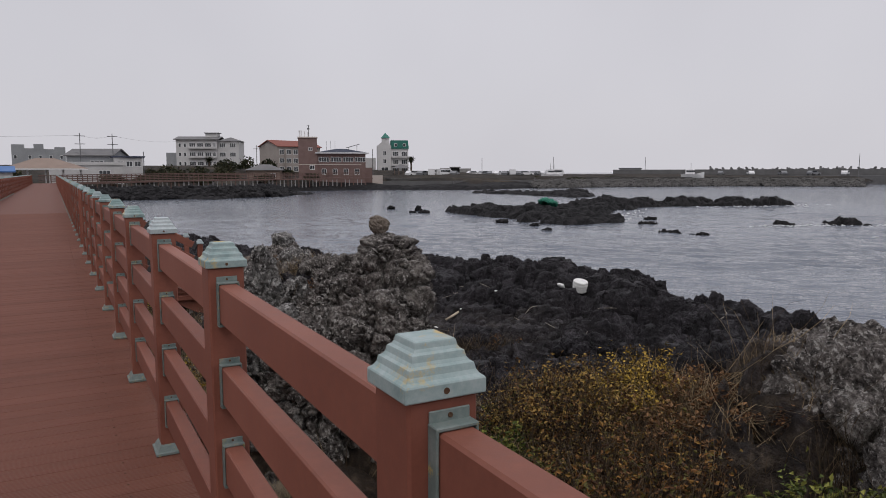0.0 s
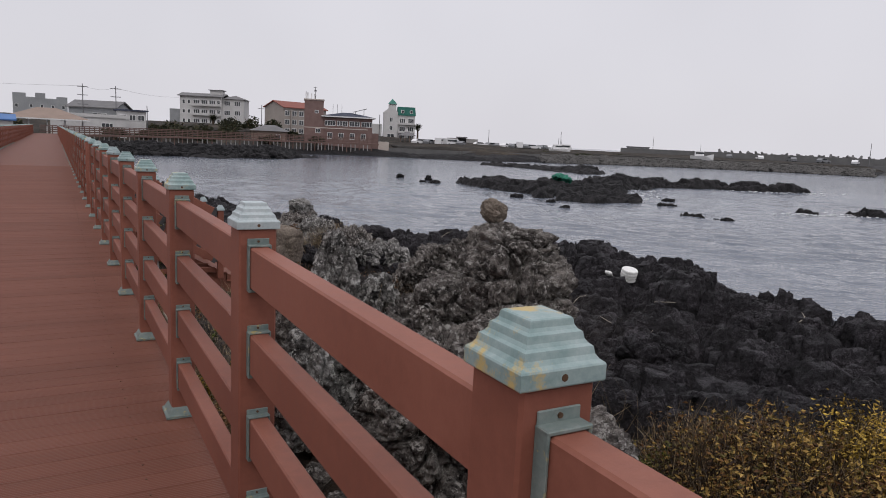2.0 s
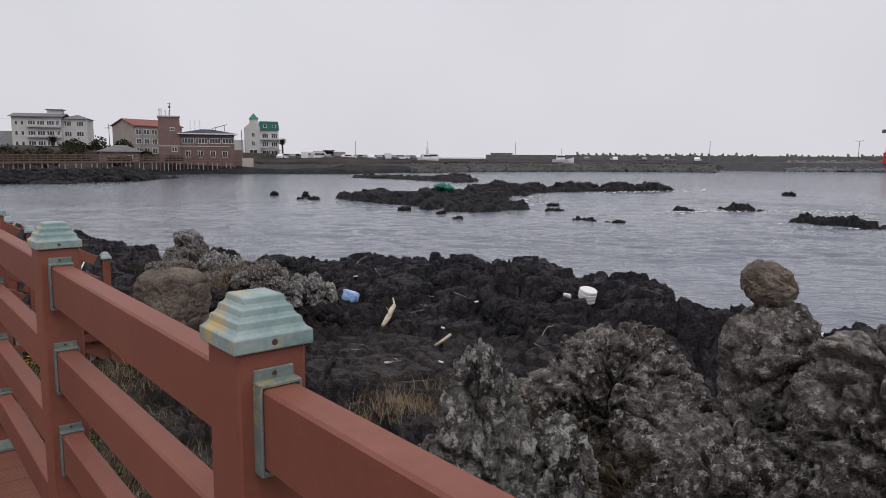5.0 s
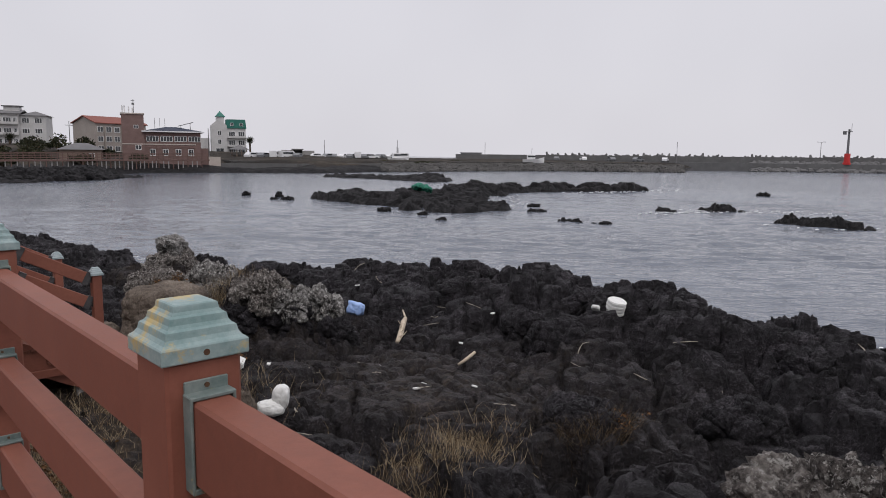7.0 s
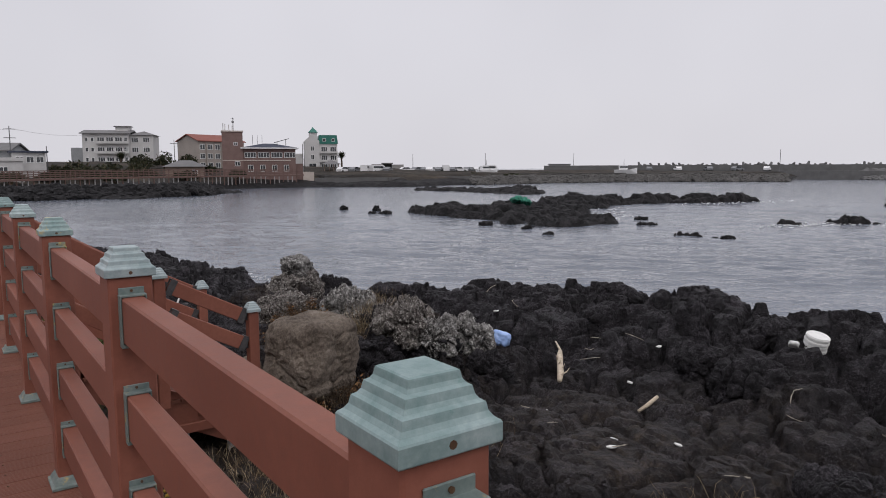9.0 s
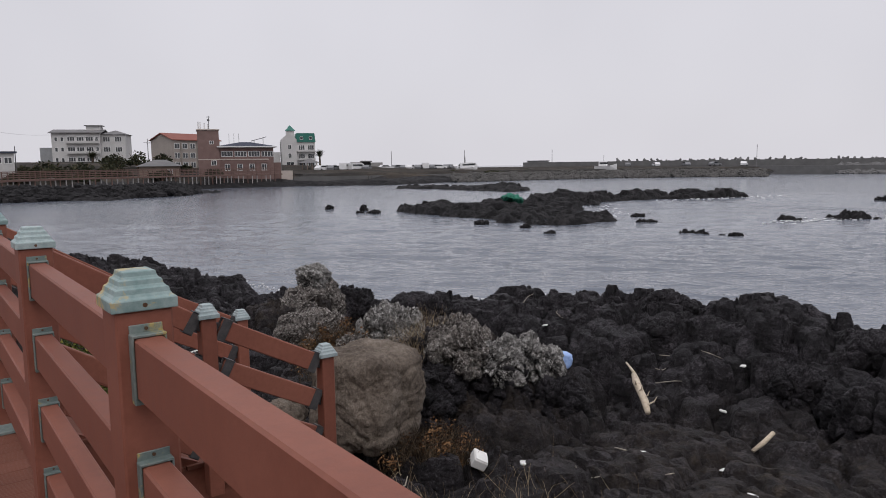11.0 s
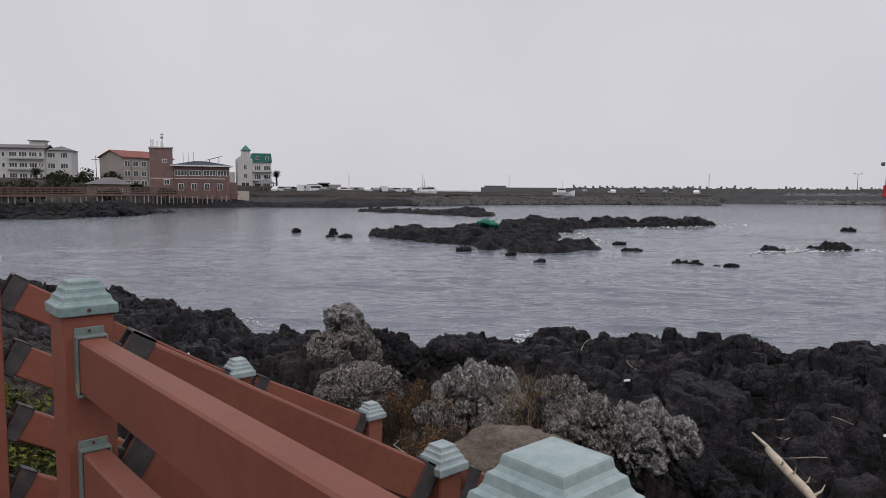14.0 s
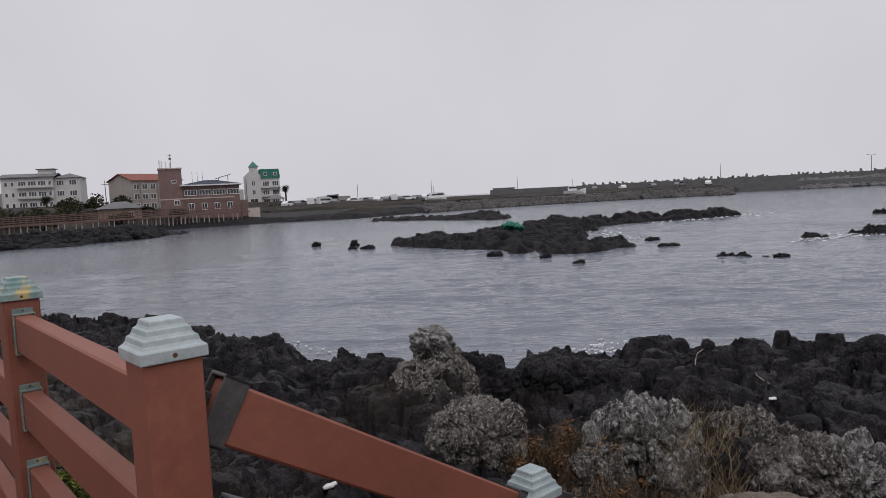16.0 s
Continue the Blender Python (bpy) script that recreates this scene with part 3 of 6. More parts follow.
gx, gy = ground_axes()
X, Y = [a.ravel() for a in np.meshgrid(gx, gy, indexing="ij")]
Z, inland = shore_level(X, Y)
P = np.stack([X, Y, Z], 1)
rough = ease(0.5, 5.0, X) * 0.8 + 0.2 * ease(0.2, 1.0, X)
crag = mound(X, Y, 1.55, 4.55, 1.5, 1.9, 1.0) + mound(X, Y, 3.9, 2.0, 1.2, 1.2, 0.8) + mound(X, Y, 5.6, 16.6, 2.0, 1.6, 0.9) + mound(X, Y, 6.0, 21.4, 2.0, 1.6, 0.9)
flat = mound(X, Y, 6.2, 12.0, 2.6, 3.2, 1.0)
rough = np.clip(rough + crag, 0, 1) * (1 - 0.72 * flat)
near = (X > -0.2) & (X < 18) & (Y > -5) & (Y < 62)
Q = P[near]
warp = np.stack([fbm(Q * 1.1 + 3, 3, 41), fbm(Q * 1.1 + 9, 3, 43), fbm(Q * 1.1 + 15, 3, 47)], 1)
W = Q + 0.5 * warp + 0.10 * np.stack([fbm(Q * 4.1 + 3, 2, 141), fbm(Q * 4.1 + 9, 2, 143), 0 * Q[:, 0]], 1)
a1, a2, own1, way1 = cells(W * 0.85, 3)
b1, b2, own2, way2 = cells(W * 2.1 + 5, 11)
c1, c2, own3, way3 = cells(W * 5.0 + 9, 23)
fold = W + 0.28 * np.stack([fbm(Q * 2.3 + 4, 3, 91), fbm(Q * 2.3 + 8, 3, 93), 0 * Q[:, 0]], 1)
relief = 0.06 * (ridges_of(fold * 0.95, 4, 51) - 0.5) + 0.035 * (ridges_of(fold * 3.1, 4, 53) - 0.5)
relief += 0.24 * tilt(own1, way1) + 0.52 * (0.38 - a1 ** 2.1) + 0.26 * (own1 - 0.5) + 0.42 * (ease(0, 0.08, a2 - a1) - 0.95)
relief += 0.08 * tilt(own2, way2) + 0.17 * (0.38 - b1 ** 2.1) + 0.10 * (own2 - 0.5) + 0.22 * (ease(0, 0.10, b2 - b1) - 0.92)
relief += 0.02 * tilt(own3, way3) + 0.035 * (0.38 - c1 ** 2) + 0.05 * (ease(0, 0.18, c2 - c1) - 0.9) + 0.02 * (own3 - 0.5) + 0.035 * fbm(Q * 6, 4, 31, 0.6)
ledge = relief / 0.16 + 0.8 * fbm(Q * 0.8, 3, 95)
relief += 0.16 * 0.6 * (np.floor(ledge) + ease(0.55, 0.95, ledge - np.floor(ledge)) - ledge)
relief -= relief[rough[near] > 0.5].mean() + 0.16
Z2 = Q[:, 2] + relief * rough[near] + 0.04 * fbm(Q * 3.0, 5, 37, 0.6)
side = 0.17 * rough[near][:, None] * np.stack([fbm(Q * 3.1 + 31, 3, 61), fbm(Q * 3.1 + 37, 3, 67)], 1)
P[near, 0] += side[:, 0]
P[near, 1] += side[:, 1]
P[near, 2] = Z2
under = (X < 0.1) & (X > -3.4)
P[under, 2] = np.minimum(P[under, 2], -0.75)
inner = X < -3.4
P[inner, 2] = np.where(Y[inner] < 130, -0.5, -4.0)
far = (X > 18) | (Y > 135)
P[far, 2] = -4.2
nx, ny = len(gx), len(gy)
idx = np.arange(nx * ny).reshape(nx, ny)
faces = np.stack([idx[:-1, :-1], idx[1:, :-1], idx[1:, 1:], idx[:-1, 1:]], -1).reshape(-1, 4)
ground = put("ground", array_mesh("ground", P, faces, GROUND))
earth = (1 - ease(1.2, 3.2, X + 0.8 * fbm(P * 0.9, 3, 71))) + 0.9 * mound(X, Y, 2.6, 1.8, 2.6, 2.8, 1.0) + 0.75 * mound(X, Y, 4.9, 16.4, 1.3, 1.0, 1.0) + 0.5 * crag + 0.42 * flat
att = ground.data.attributes.new("earth", "FLOAT", "POINT")
att.data.foreach_set("value", np.clip(earth * (0.65 + 0.6 * fbm(P * 2.2, 3, 73)), 0, 1).astype(np.float32))
tagged(ground, "black lava shore with brown earth beside the boardwalk", "ground", kind="structure")
GRID = (gx, gy, P[:, 2].reshape(nx, ny))


def level_at(x, y):
    """Height of the built ground at a place."""
    i = int(np.clip(np.searchsorted(gx, x) - 1, 0, nx - 2))
    j = int(np.clip(np.searchsorted(gy, y) - 1, 0, ny - 2))
    return float(GRID[2][i:i + 2, j:j + 2].mean())


def levels_at(x, y):
    i = np.clip(np.searchsorted(gx, x) - 1, 0, nx - 2)
    j = np.clip(np.searchsorted(gy, y) - 1, 0, ny - 2)
    return GRID[2][i, j]


# the sea: one sheet, finer towards the shore, with low swell
sx = np.concatenate([[-4000, -800, -200, -40], np.arange(-10, 3, 2.0), np.arange(3, 6, 0.3), np.arange(6, 32, 0.11), np.arange(32, 60, 0.2), np.arange(60, 110, 0.6), [120, 150, 220, 400, 900, 2000, 4000]])
sy = np.concatenate([[-4000, -900, -200, -60, -25], np.arange(-10, 3, 0.8), np.arange(3, 9, 0.25), np.arange(9, 40, 0.12), np.arange(40, 64, 0.22), np.arange(64, 110, 0.6), [120, 140, 180, 260, 500, 1200, 4000]])
A, B = [a.ravel() for a in np.meshgrid(sx, sy, indexing="ij")]
u = A * 0.72 + B * 0.69
v = -A * 0.69 + B * 0.72
fade = 1 - ease(70, 112, np.hypot(A, B))
open_bay = 0.55 + 0.75 * ease(-45, 30, A - 0.75 * B)
gust = 0.65 + 0.7 * fbm(np.stack([A * 0.06, B * 0.06, 0 * A + 3], 1), 2, 85)
bend = 0.9 * fbm(np.stack([u * 0.25, v * 0.25, 0 * A + 7], 1), 2, 86)
swell = 0.05 * fbm(np.stack([u * 0.45, v * 0.2, 0 * A], 1), 2, 83)
for rate, across, height, key in ((1.0, 0.42, 0.10, 87), (2.1, 0.95, 0.068, 88), (3.7, 1.9, 0.032, 89)):
    w = vnoise(np.stack([(u + bend) * rate, v * across, 0 * A + 1.3 * key], 1), key)
    swell = swell + height * gust * (1 - np.abs(2 * w - 1) ** 1.2 - 0.45)
swell = fade * open_bay * swell
si = np.arange(len(A)).reshape(len(sx), len(sy))
sea = put("water", array_mesh("water", np.stack([A, B, SEA_Z + swell], 1), np.stack([si[:-1, :-1], si[1:, :-1], si[1:, 1:], si[:-1, 1:]], -1).reshape(-1, 4), SEA))
tagged(sea, "grey rippled sea water in the bay", "water", kind="structure")


def along(points, step):
    """Places every step metres along a line of points, as an array."""
    out = []
    for a, b in zip(points, points[1:]):
        a, b = np.array(a, float), np.array(b, float)
        n = max(1, int(np.linalg.norm(b - a) / step))
        out += [a + (b - a) * k / n for k in range(n)]
    return np.array(out + [np.array(points[-1], float)])


# far shore: a strip from the water's edge up to the houses
FAR_EDGE = [(2, 113), (12, 112), (28, 113.5), (36, 133), (48, 140), (64, 139), (78, 128), (100, 136), (130, 137), (158, 128), (176, 112), (181, 104)]
FAR_BACK = [(-60, 300), (-20, 320), (20, 330), (60, 320), (90, 300), (115, 270), (140, 240), (150, 215), (170, 190), (190, 160), (198, 128), (190, 106)]
e1, e2 = along(FAR_EDGE, 1.0), None
wgt = np.linspace(0, 1, len(e1))
seg = np.linspace(0, 1, len(FAR_BACK))
lens = np.concatenate([[0], np.cumsum([math.dist(a, b) for a, b in zip(FAR_EDGE, FAR_EDGE[1:])])])
seg_at = np.interp(wgt * lens[-1], lens, seg)
e2 = np.stack([np.interp(seg_at, seg, [q[c] for q in FAR_BACK]) for c in (0, 1)], 1)
cross = np.concatenate([np.linspace(0, 0.04, 12), np.linspace(0.05, 0.2, 16), np.linspace(0.24, 1, 14)])
rise_hill = np.interp(wgt, [0, 0.22, 0.42, 0.55, 1], [3.2, 3.2, 1.6, 0.6, 0.5])
reach = np.linalg.norm(e2 - e1, axis=1)
start = np.interp(wgt, [0, 0.12, 0.22, 0.37, 0.5, 1], [25, 27, 9, 9, 6, 6])
pts = []
for c in cross:
    xy = e1 + (e2 - e1) * c
    dist = c * reach
    z = -3.0 + 1.6 * ease(0, 5, dist) + 1.6 * ease(0, 10, dist - start) + rise_hill * ease(10, 55, dist - start)
    q = np.stack([xy[:, 0], xy[:, 1], z], 1)
    z = z + 0.5 * ease(0, 2, dist) * (1 - 0.7 * ease(8, 14, dist)) * fbm(q * 0.45, 4, 91) + 0.25 * (1 - ease(6, 12, dist)) * (cells(q * 0.5, 97)[2] - 0.4)
    pts.append(np.stack([xy[:, 0], xy[:, 1], z], 1))
pts = np.stack(pts)
fi = np.arange(pts.shape[0] * pts.shape[1]).reshape(pts.shape[:2])
fz = np.stack([fi[:-1, :-1], fi[:-1, 1:], fi[1:, 1:], fi[1:, :-1]], -1).reshape(-1, 4)
far_shore = put("far_shore", array_mesh("far_shore", pts.reshape(-1, 3), fz, COAST))
far_shore.data.materials.append(FAR_ROCK)
band = np.repeat(np.arange(len(cross) - 1), len(e1) - 1)
far_shore.data.polygons.foreach_set("material_index", np.where((cross[band] * reach[np.tile(np.arange(len(e1) - 1), len(cross) - 1)]) < start[np.tile(np.arange(len(e1) - 1), len(cross) - 1)] + 3, 1, 0).astype(np.int32))
tagged(far_shore, "low dark rocky far shore with brown grass above", "shore", kind="structure")

# ---- boardwalk ----
BAY = 1.5
deck = thing("boardwalk_deck", "long boardwalk deck of red-brown ribbed boards", "boardwalk")
deck["kind"] = "structure"
for xj in (-2.95, -1.5, -0.1):
    part("joist", box((xj - 0.05, -12, -0.24), (xj + 0.05, 116, -0.045)), WOOD_RED, deck)
part("fascia", box((0.125, -12, -0.25), (0.16, 13.56, 0.0), 0.004), WOOD_RED, deck)
part("fascia", box((0.125, 14.94, -0.25), (0.16, 116, 0.0), 0.004), WOOD_RED, deck)
for q in range(44):
    yl = -10 + 2.9 * q
    part("leg", box((-0.06, yl - 0.06, -2.6), (0.06, yl + 0.06, -0.24)), LEG_PALE, deck)

CAP_BM = [(0.066, 0.0), (0.067, 0.002), (0.067, 0.022), (0.0655, 0.0245), (0.0600, 0.0285), (0.0560, 0.0345), (0.0545, 0.0420), (0.0538, 0.0445), (0.0490, 0.0475), (0.0455, 0.0525), (0.0440, 0.0595), (0.0433, 0.0620), (0.0385, 0.0650), (0.0355, 0.0695), (0.0342, 0.0765), (0.0335, 0.0785), (0.0310, 0.0800)]


def cap_mesh(material, steep=1.0):
    bm = bmesh.new()
    square_stack(bm, [(w, z * steep) for w, z in CAP_BM])
    return mesh_of("cap", bm, material)


CAPS = {"plain": cap_mesh(CAP_PLAIN), "pale": cap_mesh(CAP_PALE), "worn": cap_mesh(CAP_WORN)}
SMALL_CAP = cap_mesh(CAP_PALE, 1.12)
POST_ME = mesh_of("post", box((-0.0585, -0.0585, -0.02), (0.0585, 0.0585, 1.179), 0.005), WOOD_RED)
LOW_POST_ME = mesh_of("post", box((-0.05, -0.05, -0.1), (0.05, 0.05, 1.112), 0.006), WOOD_RED)
RAIL_ME = mesh_of("rail", box((-0.030, 0.056, -0.065), (0.030, BAY - 0.056, 0.065), 0.005), WOOD_RED)
bm = bmesh.new()
square_stack(bm, [(0.088, 0.0), (0.088, 0.012), (0.078, 0.018), (0.066, 0.042), (0.058, 0.052), (0.0565, 0.053)])
SHOE_ME = mesh_of("base_shoe", bm, BRACKET)
bm = bmesh.new()
block(bm, (-0.0355, 0, -0.071), (-0.0305, 0.028, 0.070), 0.0015)
block(bm, (0.0305, 0, -0.071), (0.0355, 0.028, 0.070), 0.0015)
block(bm, (-0.0355, 0, -0.076), (0.0355, 0.028, -0.0665), 0.0015)
block(bm, (-0.0355, 0, 0.066), (0.0355, 0.028, 0.0725), 0.0015)
block(bm, (-0.034, 0, 0.071), (0.034, 0.004, 0.090), 0.0015)
BRACKET_ME = mesh_of("bracket", bm, BRACKET)
bm = bmesh.new()
tube(bm, [(0, 0.003, 0.081), (0, 0.0065, 0.081)], 0.004, 8)
SCREW_ME = mesh_of("screw", bm, SCREW)
bm = bmesh.new()
tube(bm, [(0, -0.065, 0.012), (0, -0.0675, 0.012)], 0.0052, 8)
CAP_SCREW_ME = mesh_of("screw", bm, SCREW)
RAIL_Z = (1.060, 0.783, 0.505, 0.226)
KINDS = {0: "worn", 1: "worn", 2: "pale", 3: "worn", 4: "worn", 5: "plain", 6: "pale", 7: "worn", 8: "plain", 9: "plain", 10: "pale", 11: "worn"}


def railing(x, first, last, gap=(), close=False, label=""):
    """A run of posts and four rails along the boardwalk."""
    rl = thing("boardwalk_railing", label, "railing", pose(x, 0, 0), "railings of the boardwalk")
    for k in range(first, last + 1):
        y = k * BAY
        po = put("post", POST_ME, rl, pose(-0.008, y, -0.012) if k == 0 else pose(0, y, 0))
        ca = put("cap", CAPS[KINDS.get(k, ("plain", "pale", "plain", "worn")[k % 4])], po, pose(0, 0, 1.179))
        ca["label"] = {"worn": "grey-green metal cap with peeling ochre patches", "pale": "pale grey stepped metal cap", "plain": "grey-green stepped metal cap"}[KINDS.get(k, ("plain", "pale", "plain", "worn")[k % 4])]
        if close:
            put("screw", CAP_SCREW_ME, po, pose(0, 0, 1.179))
        if k < 40:
            put("base_shoe", SHOE_ME, po, pose(0, 0, 0.001))
        if k == last or k in gap:
            continue
        for z in RAIL_Z:
            ra = put("rail", RAIL_ME, rl, pose(0, y, z))
            if close:
                put("bracket", BRACKET_ME, ra, pose(0, 0.0585, 0))
                put("bracket", BRACKET_ME, ra, pose(0, BAY - 0.0585, 0, 0, 0, 180))
                put("screw", SCREW_ME, ra, pose(0, 0.0585, 0))
                put("screw", SCREW_ME, ra, pose(0, BAY - 0.0585, 0, 0, 0, 180))
    return rl


railing(0, -3, 24, (9,), True, "red-brown railing with four rails and grey-green capped posts")
railing(0, 25, 76, (), False, "long red-brown railing that runs on along the boardwalk")
railing(-3.05, -3, 76, (), False, "red-brown railing on the landward edge of the boardwalk")

# ---- stairs down to the rocks, with their two railings ----
STEP_H, STEP_D = 0.172, 0.325
stairs = thing("stairs", "red-brown board stairs from the boardwalk to the rocks", "stairs")
for k in range(7):
    x0, z = 0.165 + STEP_D * k, -STEP_H * (k + 1)
    for half in (0, 1):
        part("tread", box((x0 + half * 0.166, 13.53, z - 0.032), (x0 + half * 0.166 + 0.160, 14.97, z), 0.004), WOOD_TOP, stairs)
    part("riser", box((x0 - 0.012, 13.56, z + 0.003), (x0 + 0.010, 14.94, z + STEP_H - 0.036)), WOOD_RED, stairs)
for y in (13.56, 14.90):
    bm = bmesh.new()
    prism(bm, [(0.16, -0.04), (0.16, -0.36), (2.30, -1.50), (2.46, -1.50), (2.46, -1.24)], y, y + 0.045)
    part("stringer", bm, WOOD_RED, stairs)
for y in (13.60, 14.84):
    for x in (0.55, 0.95, 1.35, 1.8):
        top = -0.30 - (x - 0.16) * 0.533
        part("leg", box((x - 0.035, y, -2.0), (x + 0.035, y + 0.06, top)), LEG_PALE, stairs, "pale grey square leg")
part("foot_rail", box((0.3, 13.49, -1.02), (1.9, 13.53, -0.93), 0.004), WOOD_RED, stairs)


def clamp_mesh():
    bm = bmesh.new()
    block(bm, (-0.006, -0.036, -0.075), (0.058, -0.029, 0.075), 0.002)
    block(bm, (-0.006, 0.029, -0.075), (0.058, 0.036, 0.075), 0.002)
    block(bm, (-0.006, -0.036, 0.0665), (0.058, 0.036, 0.075), 0.002)
    block(bm, (-0.006, -0.036, -0.075), (0.058, 0.036, -0.0665), 0.002)
    block(bm, (-0.05, -0.010, -0.03), (-0.004, 0.010, 0.03), 0.003)
    return mesh_of("hinged_bracket", bm, BRACKET_DARK)


CLAMP = clamp_mesh()
for side, y in (("nearer", 13.5), ("farther", 15.0)):
    rl = thing("stair_railing", "sloping red-brown stair railing with dark hinged brackets", "railing", None, "railings of the stairs")
    tops = [(0.0, 1.25), (1.125, 0.615), (1.98, 0.207)]
    y2 = y + (0.04 if y > 14 else -0.08)
    for x, z in tops[1:]:
        po = put("post", LOW_POST_ME, rl, pose(x, y2, z - 1.222))
        put("cap", SMALL_CAP, po, pose(0, 0, 1.112))["label"] = "pale grey stepped cap"
    for (xa, za), (xb, zb) in zip(tops, tops[1:]):
        ya = y if xa == 0 else y2
        for z in RAIL_Z:
            a = Vector((xa + 0.055, ya, za - 1.25 + z + 0.012))
            b = Vector((xb - 0.05, y2, zb - 1.222 + z - 0.0))
            d = b - a
            n = d.length
            m = Matrix.Translation(a) @ d.to_track_quat("X", "Z").to_matrix().to_4x4()
            ra = part("rail", box((0.035, -0.028, -0.065), (n - 0.035, 0.028, 0.065), 0.006), WOOD_RED, rl, m=m)
            put("hinged_bracket", CLAMP, ra, pose(0.03, 0, 0))["label"] = "dark metal hinged bracket"
            put("hinged_bracket", CLAMP, ra, pose(n - 0.03, 0, 0, 0, 0, 180))["label"] = "dark metal hinged bracket"

# ---- rocks of the near shore ----
CRAGS = "lichened lava crags beside the boardwalk"
rock("tall rough grey lava block beside the boardwalk", (1.78, 4.12, 0.10), (0.28, 0.25, 0.84), 3, LAVA_GREY, 7, 10, "rock_block", "rock", CRAGS, box_like=4.0, lumps=0.16, cell=2.4, crack=0.11, fine=0.04, lean=(0.06, 0.0), jag=0.19, pit=0.026)
rock("bulging grey lava block at the corner of the outcrop", (1.52, 3.74, 0.02), (0.27, 0.26, 0.60), 4, LAVA_GREY, 7, 35, "rock_block", "rock", CRAGS, box_like=2.8, lumps=0.24, cell=2.2, crack=0.11, fine=0.05, jag=0.19, pit=0.026)
rock("rough grey lava block with deep hollows", (1.58, 4.46, 0.02), (0.40, 0.34, 0.58), 5, LAVA_GREY, 7, 20, "rock_block", "rock", CRAGS, lumps=0.26, cell=2.2, crack=0.12, fine=0.05, jag=0.19, pit=0.028)
rock("low broken lava block before the tall one", (1.20, 3.92, -0.08), (0.40, 0.38, 0.52), 6, LAVA_GREY, 7, 50, "rock_block", "rock", CRAGS, lumps=0.28, cell=2.2, crack=0.12, fine=0.05, jag=0.19, pit=0.028)
rock("squat pillar of rough lava that carries a balanced stone", (1.945, 4.56, 0.70), (0.165, 0.150, 0.25), 8, LAVA_GREY, 6, 15, "rock_pillar", "rock", CRAGS, box_like=3.0, lumps=0.26, cell=1.2, crack=0.03, fine=0.05, jag=0.18, pit=0.026)
rock("rounded balanced stone on a lava pillar", (1.935, 4.565, 1.048), (0.086, 0.080, 0.070), 11, BOULDER, 6, 30, "balanced_stone", "stone", "", box_like=2.6, lumps=0.30, cell=0.9, crack=0.02, fine=0.05, jag=0.20, pit=0.006)
rock("pale jagged lava crag beside the railing", (1.06, 5.08, 0.26), (0.30, 0.28, 0.58), 13, CRAG_PALE, 7, -8, "crag", "rock", CRAGS, box_like=2.2, lumps=0.3, cell=2.4, crack=0.12, fine=0.05, taper=0.55, jag=0.19, pit=0.024)
rock("pale broken lava shoulder of a crag", (1.30, 4.98, 0.10), (0.22, 0.20, 0.46), 14, CRAG_PALE, 6, 40, "crag", "rock", CRAGS, lumps=0.4, cell=1.6, crack=0.12, fine=0.06, taper=0.4, jag=0.19, pit=0.026)
rock("grey broken lava shoulder of a crag", (0.86, 5.22, 0.04), (0.24, 0.24, 0.44), 15, LAVA_GREY, 6, 70, "crag", "rock", CRAGS, lumps=0.4, cell=1.6, crack=0.12, fine=0.06, taper=0.4, jag=0.19, pit=0.026)
rock("small jagged lava crag below the pale one", (0.92, 4.78, 0.06), (0.19, 0.18, 0.40), 16, CRAG_PALE, 6, 10, "crag", "rock", CRAGS, lumps=0.4, cell=2.2, crack=0.12, fine=0.06, taper=0.45, jag=0.19, pit=0.026)
rock("broad rough lava mound with dry grass in its hollows", (2.02, 5.22, 0.22), (0.40, 0.34, 0.52), 17, LAVA_GREY, 7, 0, "rock_mound", "rock", CRAGS, box_like=2.3, lumps=0.26, cell=2.2, crack=0.12, fine=0.05, jag=0.19, pit=0.026)
rock("grey lava block between mound and pillar", (1.82, 4.86, 0.14), (0.26, 0.24, 0.42), 18, LAVA_GREY, 6, 25, "rock_block", "rock", CRAGS, lumps=0.3, cell=2.2, crack=0.12, fine=0.05, jag=0.19, pit=0.024)
rock("low grey lava mound beyond the pale crag", (2.45, 5.75, -0.10), (0.46, 0.42, 0.42), 19, LAVA_GREY, 6, 65, "rock_mound", "rock", CRAGS, box_like=2.3, lumps=0.3, cell=2.2, crack=0.12, fine=0.05, jag=0.19, pit=0.024)
rock("grey stone block before the pale crag", (1.02, 4.42, 0.18), (0.16, 0.17, 0.24), 21, CRAG_PALE, 6, 30, "rock_block", "rock", CRAGS, lumps=0.3, cell=1.3, crack=0.12, fine=0.06, jag=0.2, pit=0.016)
rock("dark lava block in front of the tall one", (1.72, 3.45, -0.40), (0.34, 0.32, 0.5), 24, LAVA_GREY, 6, 60, "rock_block", "rock", CRAGS, lumps=0.3, cell=2.4, crack=0.06, fine=0.06, jag=0.19, pit=0.03)
rock("small pale jagged rock", (0.66, 4.46, 0.05), (0.15, 0.18, 0.34), 23, CRAG_PALE, 6, 30, "crag", "rock", CRAGS, lumps=0.3, cell=2.2, crack=0.06, fine=0.06, taper=0.3, jag=0.25, pit=0.016)
rock("small pale jagged rock", (0.80, 5.62, -0.10), (0.22, 0.2, 0.34), 29, CRAG_PALE, 6, 60, "crag", "rock", CRAGS, lumps=0.3, cell=2.2, crack=0.06, fine=0.06, taper=0.3, jag=0.25, pit=0.016)
